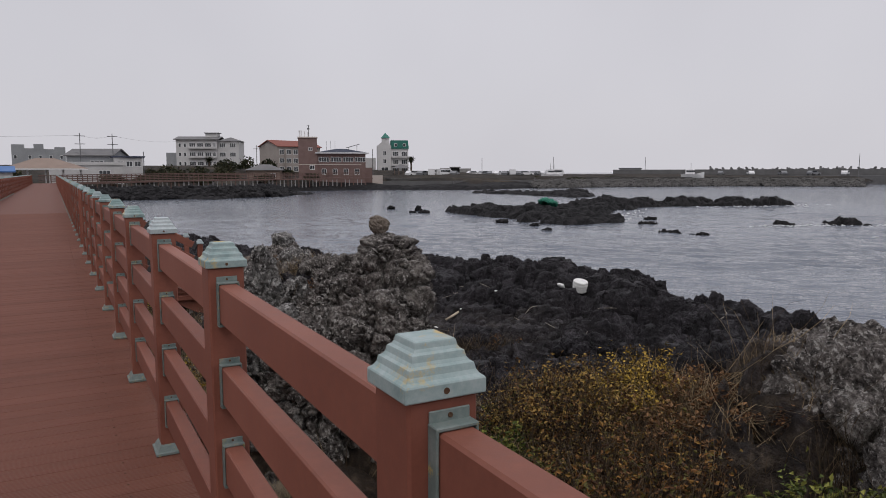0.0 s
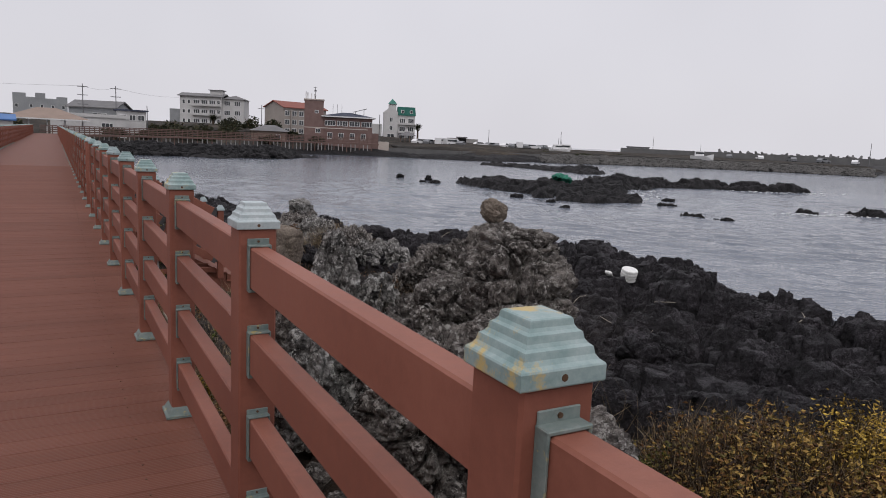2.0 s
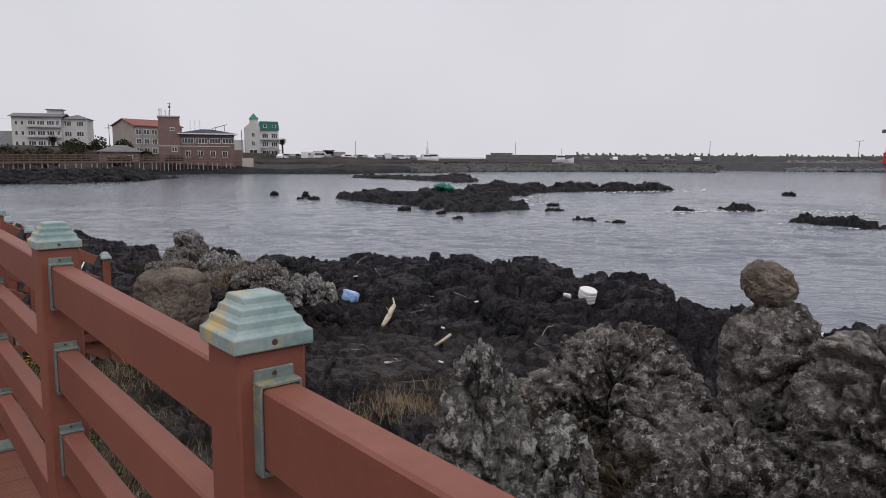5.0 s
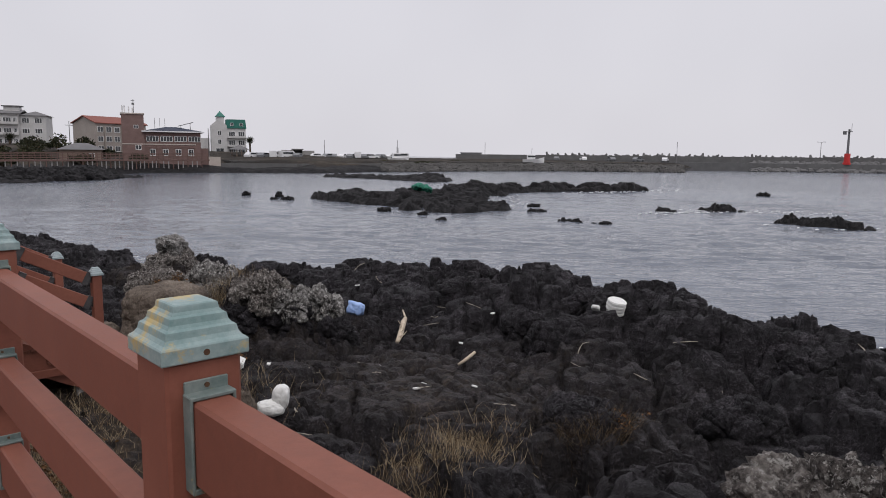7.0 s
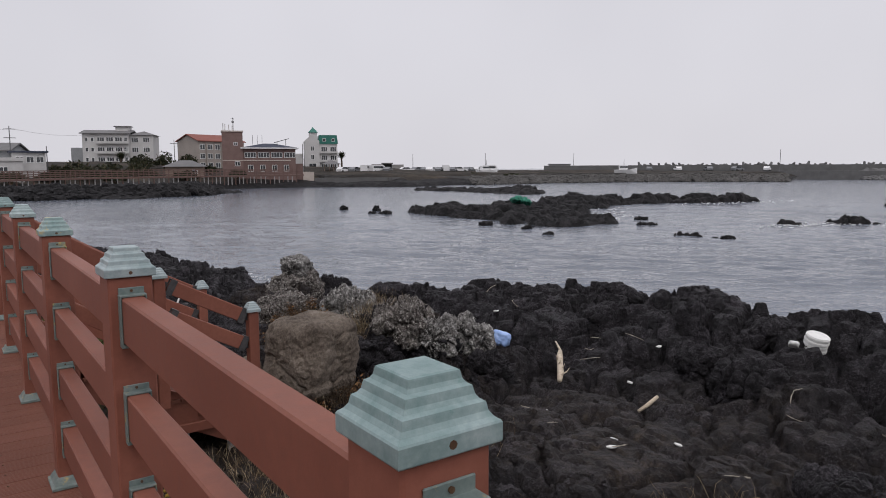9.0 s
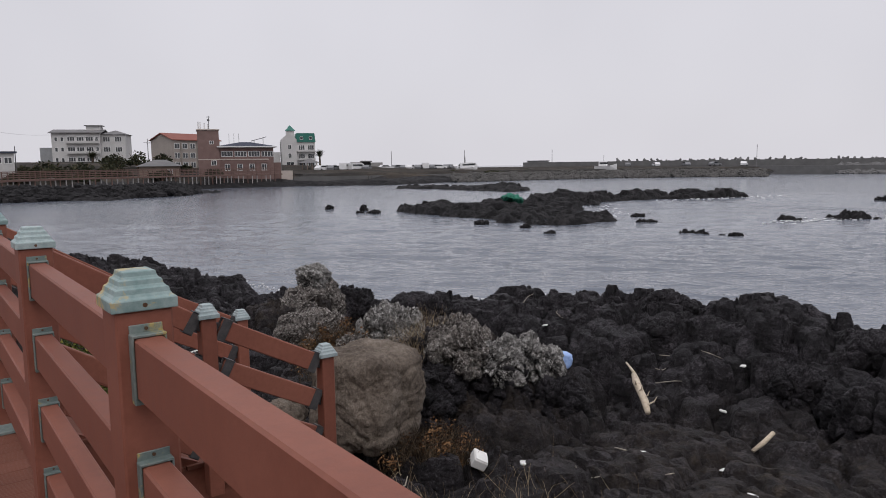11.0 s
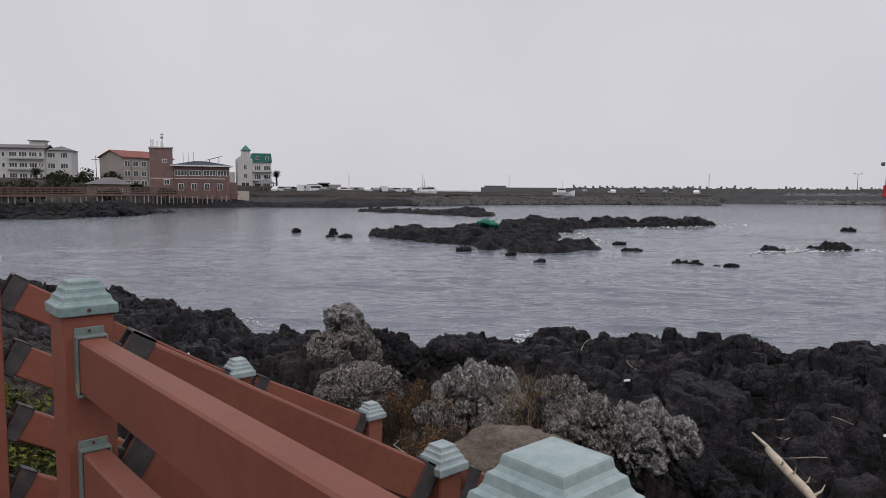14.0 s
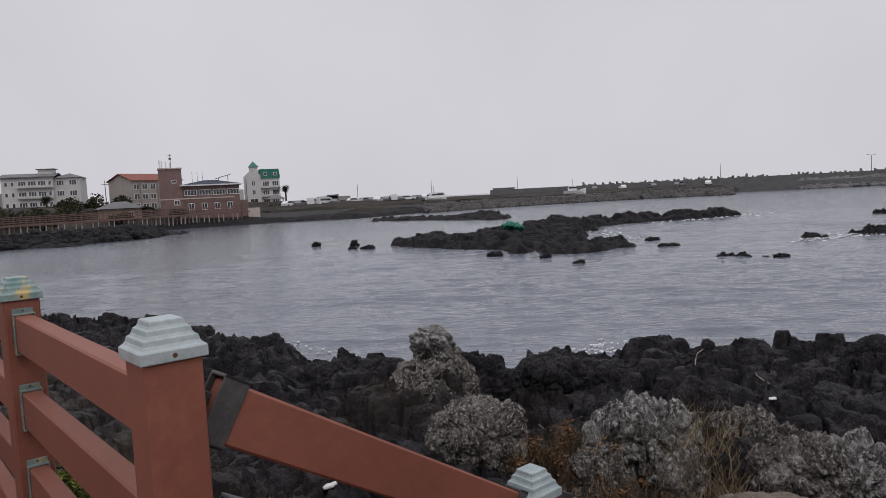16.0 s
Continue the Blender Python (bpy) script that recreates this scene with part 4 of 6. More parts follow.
rock("dark lava mound above the dry bushes", (4.2, 1.75, -0.12), (0.72, 0.6, 0.50), 31, LAVA_GREY, 6, 25, "rock_mound", "rock", CRAGS, lumps=0.25, cell=1.9, crack=0.08, fine=0.05, jag=0.14, pit=0.03)
rock("dark lava mound beside dry bushes", (3.6, 0.55, -0.3), (0.6, 0.6, 0.5), 37, LAVA_GREY, 6, 55, "rock_mound", "rock", CRAGS, lumps=0.25, cell=1.9, crack=0.08, fine=0.05, jag=0.14, pit=0.03)
rock("dark lava mound beyond the bushes", (4.9, 3.2, -0.55), (0.7, 0.6, 0.45), 41, LAVA, 6, 5, "rock_mound", "rock", CRAGS, lumps=0.25, cell=1.9, crack=0.08, fine=0.07, jag=0.24)
rock("smooth brown-grey boulder with a flat face", (3.38, 15.2, -0.98), (0.50, 0.50, 0.52), 43, BOULDER, 6, 22, "boulder", "boulder", "", box_like=4.5, lumps=0.12, cell=1.1, crack=0.03, fine=0.02, lean=(0.08, 0.0), jag=0.08, pit=0.006)
rock("small grey stone leaning on the boulder", (2.7, 15.75, -1.25), (0.26, 0.24, 0.24), 47, BOULDER, 5, 60, "boulder", "boulder", "", lumps=0.2, crack=0.06, fine=0.04, jag=0.08)
rock("dark grey rounded boulder", (4.75, 19.2, -1.25), (0.55, 0.5, 0.36), 53, LAVA_GREY, 7, 10, "boulder", "boulder", "", lumps=0.2, crack=0.08, fine=0.06)
for n, (x, y, top, long_, wide, tall, turn) in enumerate(((5.05, 17.25, -0.66, 0.62, 0.34, 0.5, -40), (5.75, 16.6, -0.74, 0.55, 0.30, 0.5, -48), (6.35, 15.85, -0.98, 0.55, 0.30, 0.45, -52), (5.15, 15.9, -0.66, 0.46, 0.26, 0.42, -35), (5.75, 15.65, -0.95, 0.36, 0.26, 0.38, -20), (4.8, 16.6, -0.9, 0.34, 0.26, 0.32, 20), (6.2, 17.2, -1.0, 0.45, 0.3, 0.4, -60), (4.5, 17.4, -0.95, 0.3, 0.3, 0.35, 0))):
    rock("pale folded lava crag above black rocks", (x, y, top - tall * 0.62), (long_, wide, tall * 0.72), 60 + n, (CRAG_PALE, LAVA_GREY)[n % 2], 7, turn, "crag", "rock", "pale crags behind the boulder", lumps=0.45, cell=1.3, crack=0.16, fine=0.06, taper=0.3, jag=0.34, fold=0.4, pit=0.012)
rock("leaning pale head of a lava crag", (6.16, 21.42, -0.86), (0.34, 0.24, 0.38), 73, CRAG_PALE, 6, 30, "crag", "rock", "", lumps=0.3, cell=1.8, crack=0.08, fine=0.05, jag=0.26, lean=(-0.30, 0.05), fold=0.6, box_like=4.0)
rock("grey lava crag under a leaning head", (5.85, 21.3, -1.35), (0.75, 0.55, 0.5), 75, LAVA_GREY, 6, 10, "crag", "rock", "", lumps=0.3, cell=1.8, crack=0.08, fine=0.08, jag=0.3, taper=0.2)
rock("grey lava crag by the water", (6.75, 21.2, -1.45), (0.55, 0.5, 0.45), 77, LAVA, 6, 70, "crag", "rock", "", lumps=0.3, cell=1.8, crack=0.08, fine=0.08, jag=0.3, taper=0.2)
r = np.random.default_rng(611)
for n in range(74):
    x, y = r.uniform(0.45, 2.5), r.uniform(3.6, 6.3)
    w = r.uniform(0.05, 0.12) if n > 30 else r.uniform(0.12, 0.23)
    rock("loose broken lava stone among the crags", (x, y, level_at(x, y) + 0.3 * w), (w, w * 0.8, w * 0.75), 620 + n, (LAVA_GREY, CRAG_PALE, LAVA_GREY)[n % 3], 4 if n > 30 else 5, 37 * n, "loose_stone", "stone", "loose rubble among the crags", lumps=0.4, cell=1.3, crack=0.04, fine=0.05, jag=0.24, pit=0.012 if n > 30 else 0.02)
for n, (x, y, top, w) in enumerate(((5.3, 16.2, -0.95, 0.5), (5.9, 15.9, -1.15, 0.5), (6.4, 15.2, -1.5, 0.4), (4.7, 15.9, -1.1, 0.4), (5.6, 17.2, -0.95, 0.5), (4.4, 15.6, -1.25, 0.35))):
    rock("black lava wall under the pale crags", (x, y, top - w * 0.8), (w, w * 0.9, w), 680 + n, LAVA, 6, 33 * n, "lava_rock", "rock", "black rocks under the pale crags", lumps=0.3, cell=1.5, crack=0.12, fine=0.05, jag=0.3)
JAG = "black jagged rocks along the water"
for n, (x, y, top, w) in enumerate(((8.2, 21.1, -1.15, 0.6), (7.6, 21.6, -1.4, 0.5), (7.4, 24.6, -1.62, 0.6), (6.6, 25.2, -1.6, 0.6), (7.1, 29.2, -1.62, 0.55), (6.2, 28.2, -1.68, 0.5), (7.3, 33.9, -1.95, 0.5), (6.6, 35.2, -1.9, 0.45), (6.0, 36.2, -1.85, 0.5), (5.4, 33.0, -1.7, 0.5), (5.2, 30.5, -1.62, 0.5), (6.4, 32.2, -1.75, 0.5), (9.2, 20.4, -1.45, 0.6), (10.6, 20.2, -1.55, 0.7), (12.2, 17.4, -1.15, 0.6), (12.1, 14.9, -1.0, 0.6), (13.2, 19.3, -1.75, 0.6), (11.9, 11.7, -1.02, 0.6), (11.3, 13.2, -1.05, 0.55), (13.3, 12.9, -1.2, 0.6), (11.4, 9.4, -1.25, 0.7), (10.4, 8.5, -1.22, 0.6), (12.8, 7.8, -1.45, 0.7), (9.2, 12.4, -1.3, 0.6), (9.4, 13.4, -1.3, 0.5), (10.6, 16.2, -1.2, 0.6), (8.9, 18.4, -1.4, 0.55), (7.2, 18.6, -1.3, 0.5), (6.1, 9.6, -1.2, 0.5), (7.6, 8.4, -1.3, 0.55), (9.0, 6.6, -1.35, 0.6), (7.2, 5.2, -1.2, 0.6), (13.8, 15.8, -1.45, 0.6), (13.9, 10.2, -1.6, 0.6))):
    hh = w * (0.55 + 0.3 * ((n * 7) % 5) / 5)
    rock("black jagged lava rock at the water", (x, y, top - 0.12 - hh * 0.95), (w, w * (0.8 + 0.1 * (n % 4)), hh), 100 + n, LAVA, 6, 37 * n, "lava_rock", "rock", JAG, lumps=0.34, cell=1.5, crack=0.10, fine=0.035, taper=0.1, jag=(0.14, 0.20, 0.12, 0.24)[n % 4])

# ---- rocks in the bay ----


def islet(label, outline, tall, seed, step=0.3, peaks=(), block=0.42):
    """A reef of broken blocks inside an outline at the water's level; peaks: x, y, radius, height."""
    o = np.array(outline, float)
    lo, hi = o.min(0) - 1.5, o.max(0) + 1.5
    ax, ay = np.arange(lo[0], hi[0], step), np.arange(lo[1], hi[1], step)
    x, y = [a.ravel() for a in np.meshgrid(ax, ay, indexing="ij")]
    d, odd = np.full(len(x), 99.0), np.zeros(len(x), bool)
    for a, b in zip(o, np.roll(o, -1, 0)):
        ab = b - a
        w = np.clip(((x - a[0]) * ab[0] + (y - a[1]) * ab[1]) / (ab @ ab), 0, 1)
        d = np.minimum(d, np.hypot(x - a[0] - w * ab[0], y - a[1] - w * ab[1]))
        cut = ((a[1] > y) != (b[1] > y)) & (x < a[0] + (y - a[1]) / (ab[1] if abs(ab[1]) > 1e-6 else 1e-6) * ab[0])
        odd ^= cut
    d = np.where(odd, d, -d)
    q = np.stack([x, y, 0 * x], 1)
    q = q + 0.5 * np.stack([fbm(q * 0.8, 3, seed + 7), fbm(q * 0.8 + 9, 3, seed + 8), 0 * x], 1)
    d1, d2, own, way = cells(q * block, seed)
    e1_, e2_, own2_, way2_ = cells(q * block * 2.6, seed + 3)
    body = ease(-0.3, 1.1, d + 1.4 * fbm(q * 0.35, 3, seed))
    z = 0.30 + tall * (0.15 + 0.75 * own ** 1.5) + 0.22 * tilt(own, way) + 0.28 * (own2_ - 0.3) + 0.12 * tilt(own2_, way2_)
    z += 0.35 * (ease(0, 0.16, d2 - d1) - 0.85) + 0.18 * (ease(0, 0.2, e2_ - e1_) - 0.8) + 0.18 * fbm(q * 2.2, 3, seed)
    for px, py, pr, ph in peaks:
        z += ph * (1 - ease(0.35, 1.0, np.hypot(x - px, y - py) / pr + 0.5 * fbm(q * 0.9, 2, seed + 5)))
    z = SEA_Z - 0.5 + body * (np.maximum(z, 0.1) + 0.25)
    n = (len(ax), len(ay))
    i = np.arange(len(x)).reshape(n)
    f = np.stack([i[:-1, :-1], i[1:, :-1], i[1:, 1:], i[:-1, 1:]], -1).reshape(-1, 4)
    f = f[z[f].max(1) > SEA_Z - 0.25]
    used = np.unique(f)
    back = np.zeros(len(x), int)
    back[used] = np.arange(len(used))
    ob = put("reef", array_mesh("reef", np.stack([x, y, z], 1)[used], back[f], FAR_ROCK))
    return tagged(ob, label, "reef", "reefs in the bay")


islet("broad black reef of broken blocks with a torn green net", [(31.2, 57.3), (31.3, 51.5), (31.5, 46.5), (29.8, 42.5), (31, 39.8), (34, 38.6), (37.6, 38.2), (40.5, 42.5), (43.5, 47), (48.4, 50.3), (54, 53.2), (59.4, 54), (65.8, 51.3), (73.6, 49.5), (74.4, 52), (67, 57), (59, 61), (52, 61.5), (46, 61), (41, 58.5), (38, 62.5), (34, 61)], 0.62, 201, 0.2, ((55, 57, 3.5, 0.35), (62, 56, 3.5, 0.35), (68, 53, 3.2, 0.4), (71.5, 51, 2.2, 0.3), (44, 53.5, 2.6, 0.2), (52, 58, 2.6, 0.45), (58.6, 60, 2.0, 0.4), (47.5, 56.5, 1.8, 0.35)))
islet("low black reef before the far shore", [(66, 110), (68.5, 100), (68.5, 92), (67, 81), (73, 82.5), (80, 92), (84, 97), (78, 106), (72, 113)], 0.55, 207, 0.4, ((79, 93.5, 3, 0.6), (72, 92, 3, 0.3)), 0.3)
islet("thin black spit at the far shore", [(28, 118), (34, 117), (37.9, 114.6), (41.5, 121.5), (37, 126), (30, 124)], 0.3, 209, 0.4)
islet("black flat rocks before the far boardwalk", [(3, 113), (6, 109), (12.4, 111), (17, 104.5), (21, 102), (25, 108), (30, 116), (27, 121), (14, 119)], 0.4, 211, 0.4, (), 0.3)
for label, outline, tall, seed in (("long black slab of rock awash in the bay", [(47.6, 29.6), (49, 30.3), (50.4, 29), (50.2, 27.2), (49.2, 27.2), (48, 28.6)], 0.5, 221), ("low black rock washed by waves in the bay", [(44.4, 31.9), (46, 32.6), (47.5, 32.2), (46.6, 30.6), (44.6, 30.6)], 0.25, 223), ("low black rock with broken blocks in the bay", [(32, 31.6), (32.9, 32), (33.9, 30.6), (33.6, 28.9), (32.8, 29), (32.5, 30.4)], 0.45, 225), ("small black rock close to the reef", [(26.9, 35.9), (28, 36.2), (29, 34.7), (28.3, 33.8), (27.3, 34.6)], 0.3, 227), ("black rock with foam round it in the open bay", [(40.6, 19.6), (42, 22.6), (44, 22.6), (45, 20), (43.5, 17), (41.2, 17)], 0.45, 229), ("thin black rock behind the long slab", [(52.4, 28.2), (53.4, 28.2), (54, 26.4), (53, 26.2)], 0.25, 231)):
    islet(label, outline, tall, seed, 0.12, (), 0.9)
for n, (x, y, a, b, t) in enumerate(((30.2, 65.5, 0.45, 0.4, 0.7), (31.2, 61.2, 0.35, 0.3, 0.75), (29.9, 57.4, 0.6, 0.35, 0.4), (29.3, 58.6, 0.3, 0.3, 0.3), (41.5, 40.2, 0.5, 0.3, 0.3), (28.9, 42.9, 0.5, 0.4, 0.45), (29.3, 39.3, 0.4, 0.3, 0.4), (33.6, 28.2, 0.35, 0.3, 0.3), (73.5, 36.2, 0.7, 0.5, 0.6), (37.5, 36.6, 0.7, 0.3, 0.3))):
    rock("black rock awash in the bay", (x, y, SEA_Z + 0.02), (a, b, t * 0.6), 300 + n, FAR_ROCK, 4, 40 + 31 * n, "sea_rock", "rock", "rocks awash in the bay", lumps=0.5, cell=1.8, crack=0.12, box_like=2.4, jag=0.4, fine=0.1)
rock("small black rock in the water near the boardwalk", (4.6, 40.5, SEA_Z), (0.7, 0.5, 0.35), 331, LAVA, 4, 0, "sea_rock", "rock", "rocks awash in the bay", lumps=0.45, crack=0.2)

net = put("fishing_net", rock_mesh("fishing_net", (1.4, 0.8, 0.30), 57, NET, 5, box_like=2.0, lumps=0.6, cell=1.6, crack=0.15, fine=0.15, jag=0.5), None, pose(40.4, 52.2, SEA_Z + 1.0, 8, 6, 40))
tagged(net, "torn green fishing net caught on the reef", "net")


def foam(points, spread, n, seed, size=0.16):
    r = np.random.default_rng(seed)
    base = along(points, 0.05)
    c = base[r.integers(0, len(base), n)] + r.normal(0, 1, (n, 2)) * spread
    k = 7
    rad = size * r.uniform(0.3, 1.2, n)
    ang = np.linspace(0, 2 * np.pi, k, endpoint=False)
    rr = rad[:, None] * r.uniform(0.5, 1.2, (n, k))
    v = np.stack([c[:, 0, None] + np.cos(ang) * rr * 1.5, c[:, 1, None] + np.sin(ang) * rr * 0.8, SEA_Z + 0.055 + 0 * rr + r.uniform(0, 0.03, n)[:, None]], -1).reshape(-1, 3)
    low = v - np.array([0, 0, 0.03])
    verts = np.concatenate([v, low])
    tops = np.arange(n * k).reshape(n, k)
    faces_ = [list(t) for t in tops]
    for t in tops:
        for q in range(k):
            faces_.append([t[q], t[(q + 1) % k], t[(q + 1) % k] + n * k, t[q] + n * k][::-1])
    me = bpy.data.meshes.new("foam")
    me.from_pydata(verts.tolist(), [], [[int(w) for w in q] for q in faces_])
    me.materials.append(FOAM)
    ob = put("foam", me)
    return tagged(ob, "white foam where waves wash round rocks", "foam", kind="stuff")


foam([(11.5, 21.5), (12.2, 22.0), (12.7, 21.9)], 0.2, 420, 1, 0.06)
foam([(10.8, 23.0), (13.0, 23.6), (14.2, 22.8)], 0.3, 120, 2, 0.04)
foam([(14.8, 15), (15.0, 11), (15.2, 8.5)], 0.3, 160, 3, 0.045)
foam([(47, 29.9), (50, 27.2), (52.5, 25.5), (53, 22)], 0.9, 60, 4, 0.14)
foam([(38, 41), (42, 43), (45, 47), (52, 52)], 0.9, 60, 5, 0.14)
foam([(60, 52), (70, 50), (77, 49)], 1.0, 50, 6, 0.16)
foam([(40, 21), (44, 18.6), (46, 15)], 1.1, 70, 7, 0.15)
foam([(42, 31), (46, 30), (50, 30)], 0.5, 60, 8, 0.13)
foam([(9.2, 25.8), (8.6, 28), (8.4, 32)], 0.15, 60, 9, 0.035)

# ---- plants of the near shore ----


def bush(label, at, half, n_stem, n_leaf, seed, leaf_mat, stem_mat, leaf=0.045, name="bush", upright=0.6, category="bush", low=-9.0):
    """A tangled bush: bent stems from the ground and small leaves near their tips."""
    r = np.random.default_rng(seed)
    ob = thing(name, label, category)
    half = np.array(half)
    a, rad = r.uniform(0, 2 * np.pi, n_stem), np.sqrt(r.uniform(0, 1, n_stem))
    rx, ry = at[0] + np.cos(a) * rad * half[0] * 0.8, at[1] + np.sin(a) * rad * half[1] * 0.8
    roots = np.stack([rx, ry, np.maximum(levels_at(rx, ry), low) - 0.03], 1)
    dome = np.sqrt(np.clip(1 - rad ** 2 * 0.85, 0.1, 1)) * half[2] * r.uniform(0.45, 1.05, n_stem)
    tips = np.stack([at[0] + np.cos(a) * rad * half[0], at[1] + np.sin(a) * rad * half[1], at[2] + dome], 1)
    tips[:, :2] += r.normal(0, 0.22 * (1.1 - upright), (n_stem, 2))
    v, f = strands(roots, tips, 0.25, 0.0035, r)
    put("stem_tangle", array_mesh("stem_tangle", v, f, stem_mat), ob)
    if n_leaf:
        twigs = r.integers(0, n_stem, max(6, n_leaf // 55))
        pick = twigs[r.integers(0, len(twigs), n_leaf)]
        w = r.uniform(0.55, 1.03, n_leaf)[:, None]
        c = roots[pick] + (tips[pick] - roots[pick]) * w + r.normal(0, 0.035, (n_leaf, 3))
        v, f = leaves(c, leaf, r)
        put("foliage", array_mesh("foliage", v, f, leaf_mat, False), ob)
    return ob


def grass(label, centre, spread, n, height, seed, material, name="dry_grass", droop=1.1, thin=0.0028):
    """A patch of blades that lean and droop."""
    r = np.random.default_rng(seed)
    x = centre[0] + r.normal(0, 1, n) * spread[0]
    y = centre[1] + r.normal(0, 1, n) * spread[1]
    ok = x > 0.2
    x, y = x[ok], y[ok]
    n = len(x)
    z = levels_at(x, y)
    h = 0.8 * height * r.uniform(0.3, 1.15, n)
    roots = np.stack([x, y, z - 0.02], 1)
    ang = r.uniform(0, 2 * np.pi, n)
    lean = h * r.uniform(0.15, 0.9, n) * droop
    tips = roots + np.stack([np.cos(ang) * lean, np.sin(ang) * lean, h], 1)
    v, f = strands(roots, tips, 0.35, thin, r, 3, 3)
    ob = put(name, array_mesh(name, v, f, material))
    return tagged(ob, label, "grass", kind="stuff")


bush("dry tangled bush with yellow and brown leaves beside lava", (2.75, 2.85, -0.45), (0.75, 0.75, 0.60), 1700, 14000, 1, LEAF_MIX, STEM_DARK, 0.023)
bush("dry tangled bush with ochre and brown leaves", (2.3, 1.9, -0.55), (0.75, 0.7, 0.60), 2000, 7500, 2, LEAF_ORANGE, STEM_DARK, 0.028)
bush("dry straw-brown bush with few leaves", (3.35, 2.35, -0.42), (0.6, 0.6, 0.52), 2000, 7000, 3, LEAF_RUST, STRAW_DIM, 0.030)
bush("low green-leaved bush among dry stems", (1.8, 2.7, -0.58), (0.5, 0.5, 0.42), 900, 6500, 4, LEAF_GREEN, STRAW_DIM, 0.03)
bush("low bush with green and yellow leaves", (2.75, 0.95, -0.58), (0.75, 0.6, 0.54), 1100, 9000, 5, LEAF_GREEN, STEM_DARK, 0.034)
bush("dry rusty-leaved bush by the railing", (1.7, 1.0, -0.65), (0.7, 0.7, 0.5), 1900, 6500, 6, LEAF_MIX, STRAW_DIM, 0.03)
bush("dry brown bush below the railing", (1.4, -0.2, -0.7), (0.8, 0.7, 0.45), 1300, 4500, 7, LEAF_RUST, STEM_DARK, 0.028)
bush("dry bush with straw stems over lava", (3.3, 3.6, -0.6), (0.6, 0.5, 0.4), 1300, 2000, 8, LEAF_RUST, STRAW_DIM, 0.024)
bush("yellow-leaved sprig above the dry bush", (3.15, 2.75, -0.25), (0.28, 0.25, 0.46), 260, 4200, 14, LEAF_OCHRE, STRAW_DIM, 0.022)
bush("straw-brown scrub over the lava mound", (3.9, 1.5, -0.2), (0.7, 0.6, 0.40), 1000, 1500, 15, LEAF_RUST, STEM_DARK, 0.022)
bush("low dry bush between lava rocks", (2.5, 3.75, -0.65), (0.5, 0.4, 0.3), 500, 1200, 9, LEAF_GREEN, STRAW, 0.035)
bush("rusty brown dry bush behind the boulder", (4.55, 17.7, -1.15), (0.65, 0.5, 0.42), 900, 1700, 10, LEAF_RUST, STEM_DARK, 0.035)
bush("rusty dry scrub on the lava", (3.9, 16.7, -1.15), (0.5, 0.45, 0.3), 600, 900, 11, LEAF_RUST, STEM_DARK, 0.03)
bush("dark rusty scrub beside the boulder", (3.7, 14.45, -1.45), (0.5, 0.35, 0.3), 700, 800, 12, LEAF_RUST, STEM_DARK, 0.03)
bush("low dark scrub on the flat lava", (5.9, 9.3, -1.5), (0.7, 0.4, 0.2), 500, 150, 13, LEAF_RUST, STEM_DARK, 0.03)
for n, (x, y) in enumerate(((0.75, 15.9), (0.9, 16.7), (0.7, 17.6), (1.35, 16.2), (0.8, 18.7), (0.7, 20.0), (1.3, 17.5))):
    bush("low bush of fresh green leaves beside the boardwalk", (x, y, -0.95), (0.5, 0.5, 0.35), 260, 1700, 20 + n, LEAF_GREEN, STEM_DARK, 0.06, name="green_bush")
for n, (x, y) in enumerate(((0.55, 0.6), (0.6, 2.0), (0.6, 3.1), (0.55, 6.4), (0.7, 7.6), (0.6, 9.2), (0.7, 10.8), (0.6, 12.3))):
    bush("dry rusty scrub under the railing", (x, y, -1.05 if y > 5.5 else -0.75), (0.42, 0.6, 0.34), 420, 800, 40 + n, (LEAF_RUST, LEAF_OCHRE, LEAF_GREEN)[n % 3], STRAW, 0.035, name="scrub")
grass("dry straw grass below the boardwalk railing", (0.8, 6.8), (0.35, 1.1), 1500, 0.32, 1, STRAW)
grass("dry straw grass on the lava beside the boardwalk", (1.6, 8.6), (0.8, 1.2), 1500, 0.24, 2, STRAW)
grass("pale dry grass tuft on the lava", (3.2, 9.6), (0.35, 0.25), 900, 0.30, 3, STRAW)
grass("pale dry grass tuft on the flat lava", (4.3, 9.9), (0.4, 0.3), 1100, 0.26, 4, STRAW)
grass("dry grass at the foot of the boulder", (2.6, 13.0), (0.7, 0.4), 1300, 0.30, 5, STRAW)
grass("tall straw-coloured grass among pale crags", (4.7, 16.2), (0.22, 0.22), 700, 0.42, 6, STRAW)
grass("straw-coloured grass among pale crags", (5.2, 16.9), (0.3, 0.25), 600, 0.45, 7, STRAW)
grass("dry grass over the lava mound", (1.9, 5.3), (0.4, 0.35), 600, 0.16, 8, STRAW)
grass("dry grass in hollows of the lava", (1.35, 4.95), (0.3, 0.35), 500, 0.12, 9, STRAW_DIM)
bush("rusty dry scrub in a hollow of the lava", (1.3, 5.0, 0.08), (0.36, 0.4, 0.12), 450, 700, 16, LEAF_RUST, STRAW_DIM, 0.022, low=0.15)
bush("tangled dry twigs over the lava mound", (1.72, 5.12, 0.40), (0.5, 0.38, 0.10), 350, 500, 18, LEAF_RUST, STEM_DARK, 0.018, low=0.42)
bush("tangled brown twigs in a lava hollow", (1.62, 4.66, 0.30), (0.34, 0.26, 0.18), 800, 500, 19, LEAF_RUST, STEM_DARK, 0.018, low=0.30)
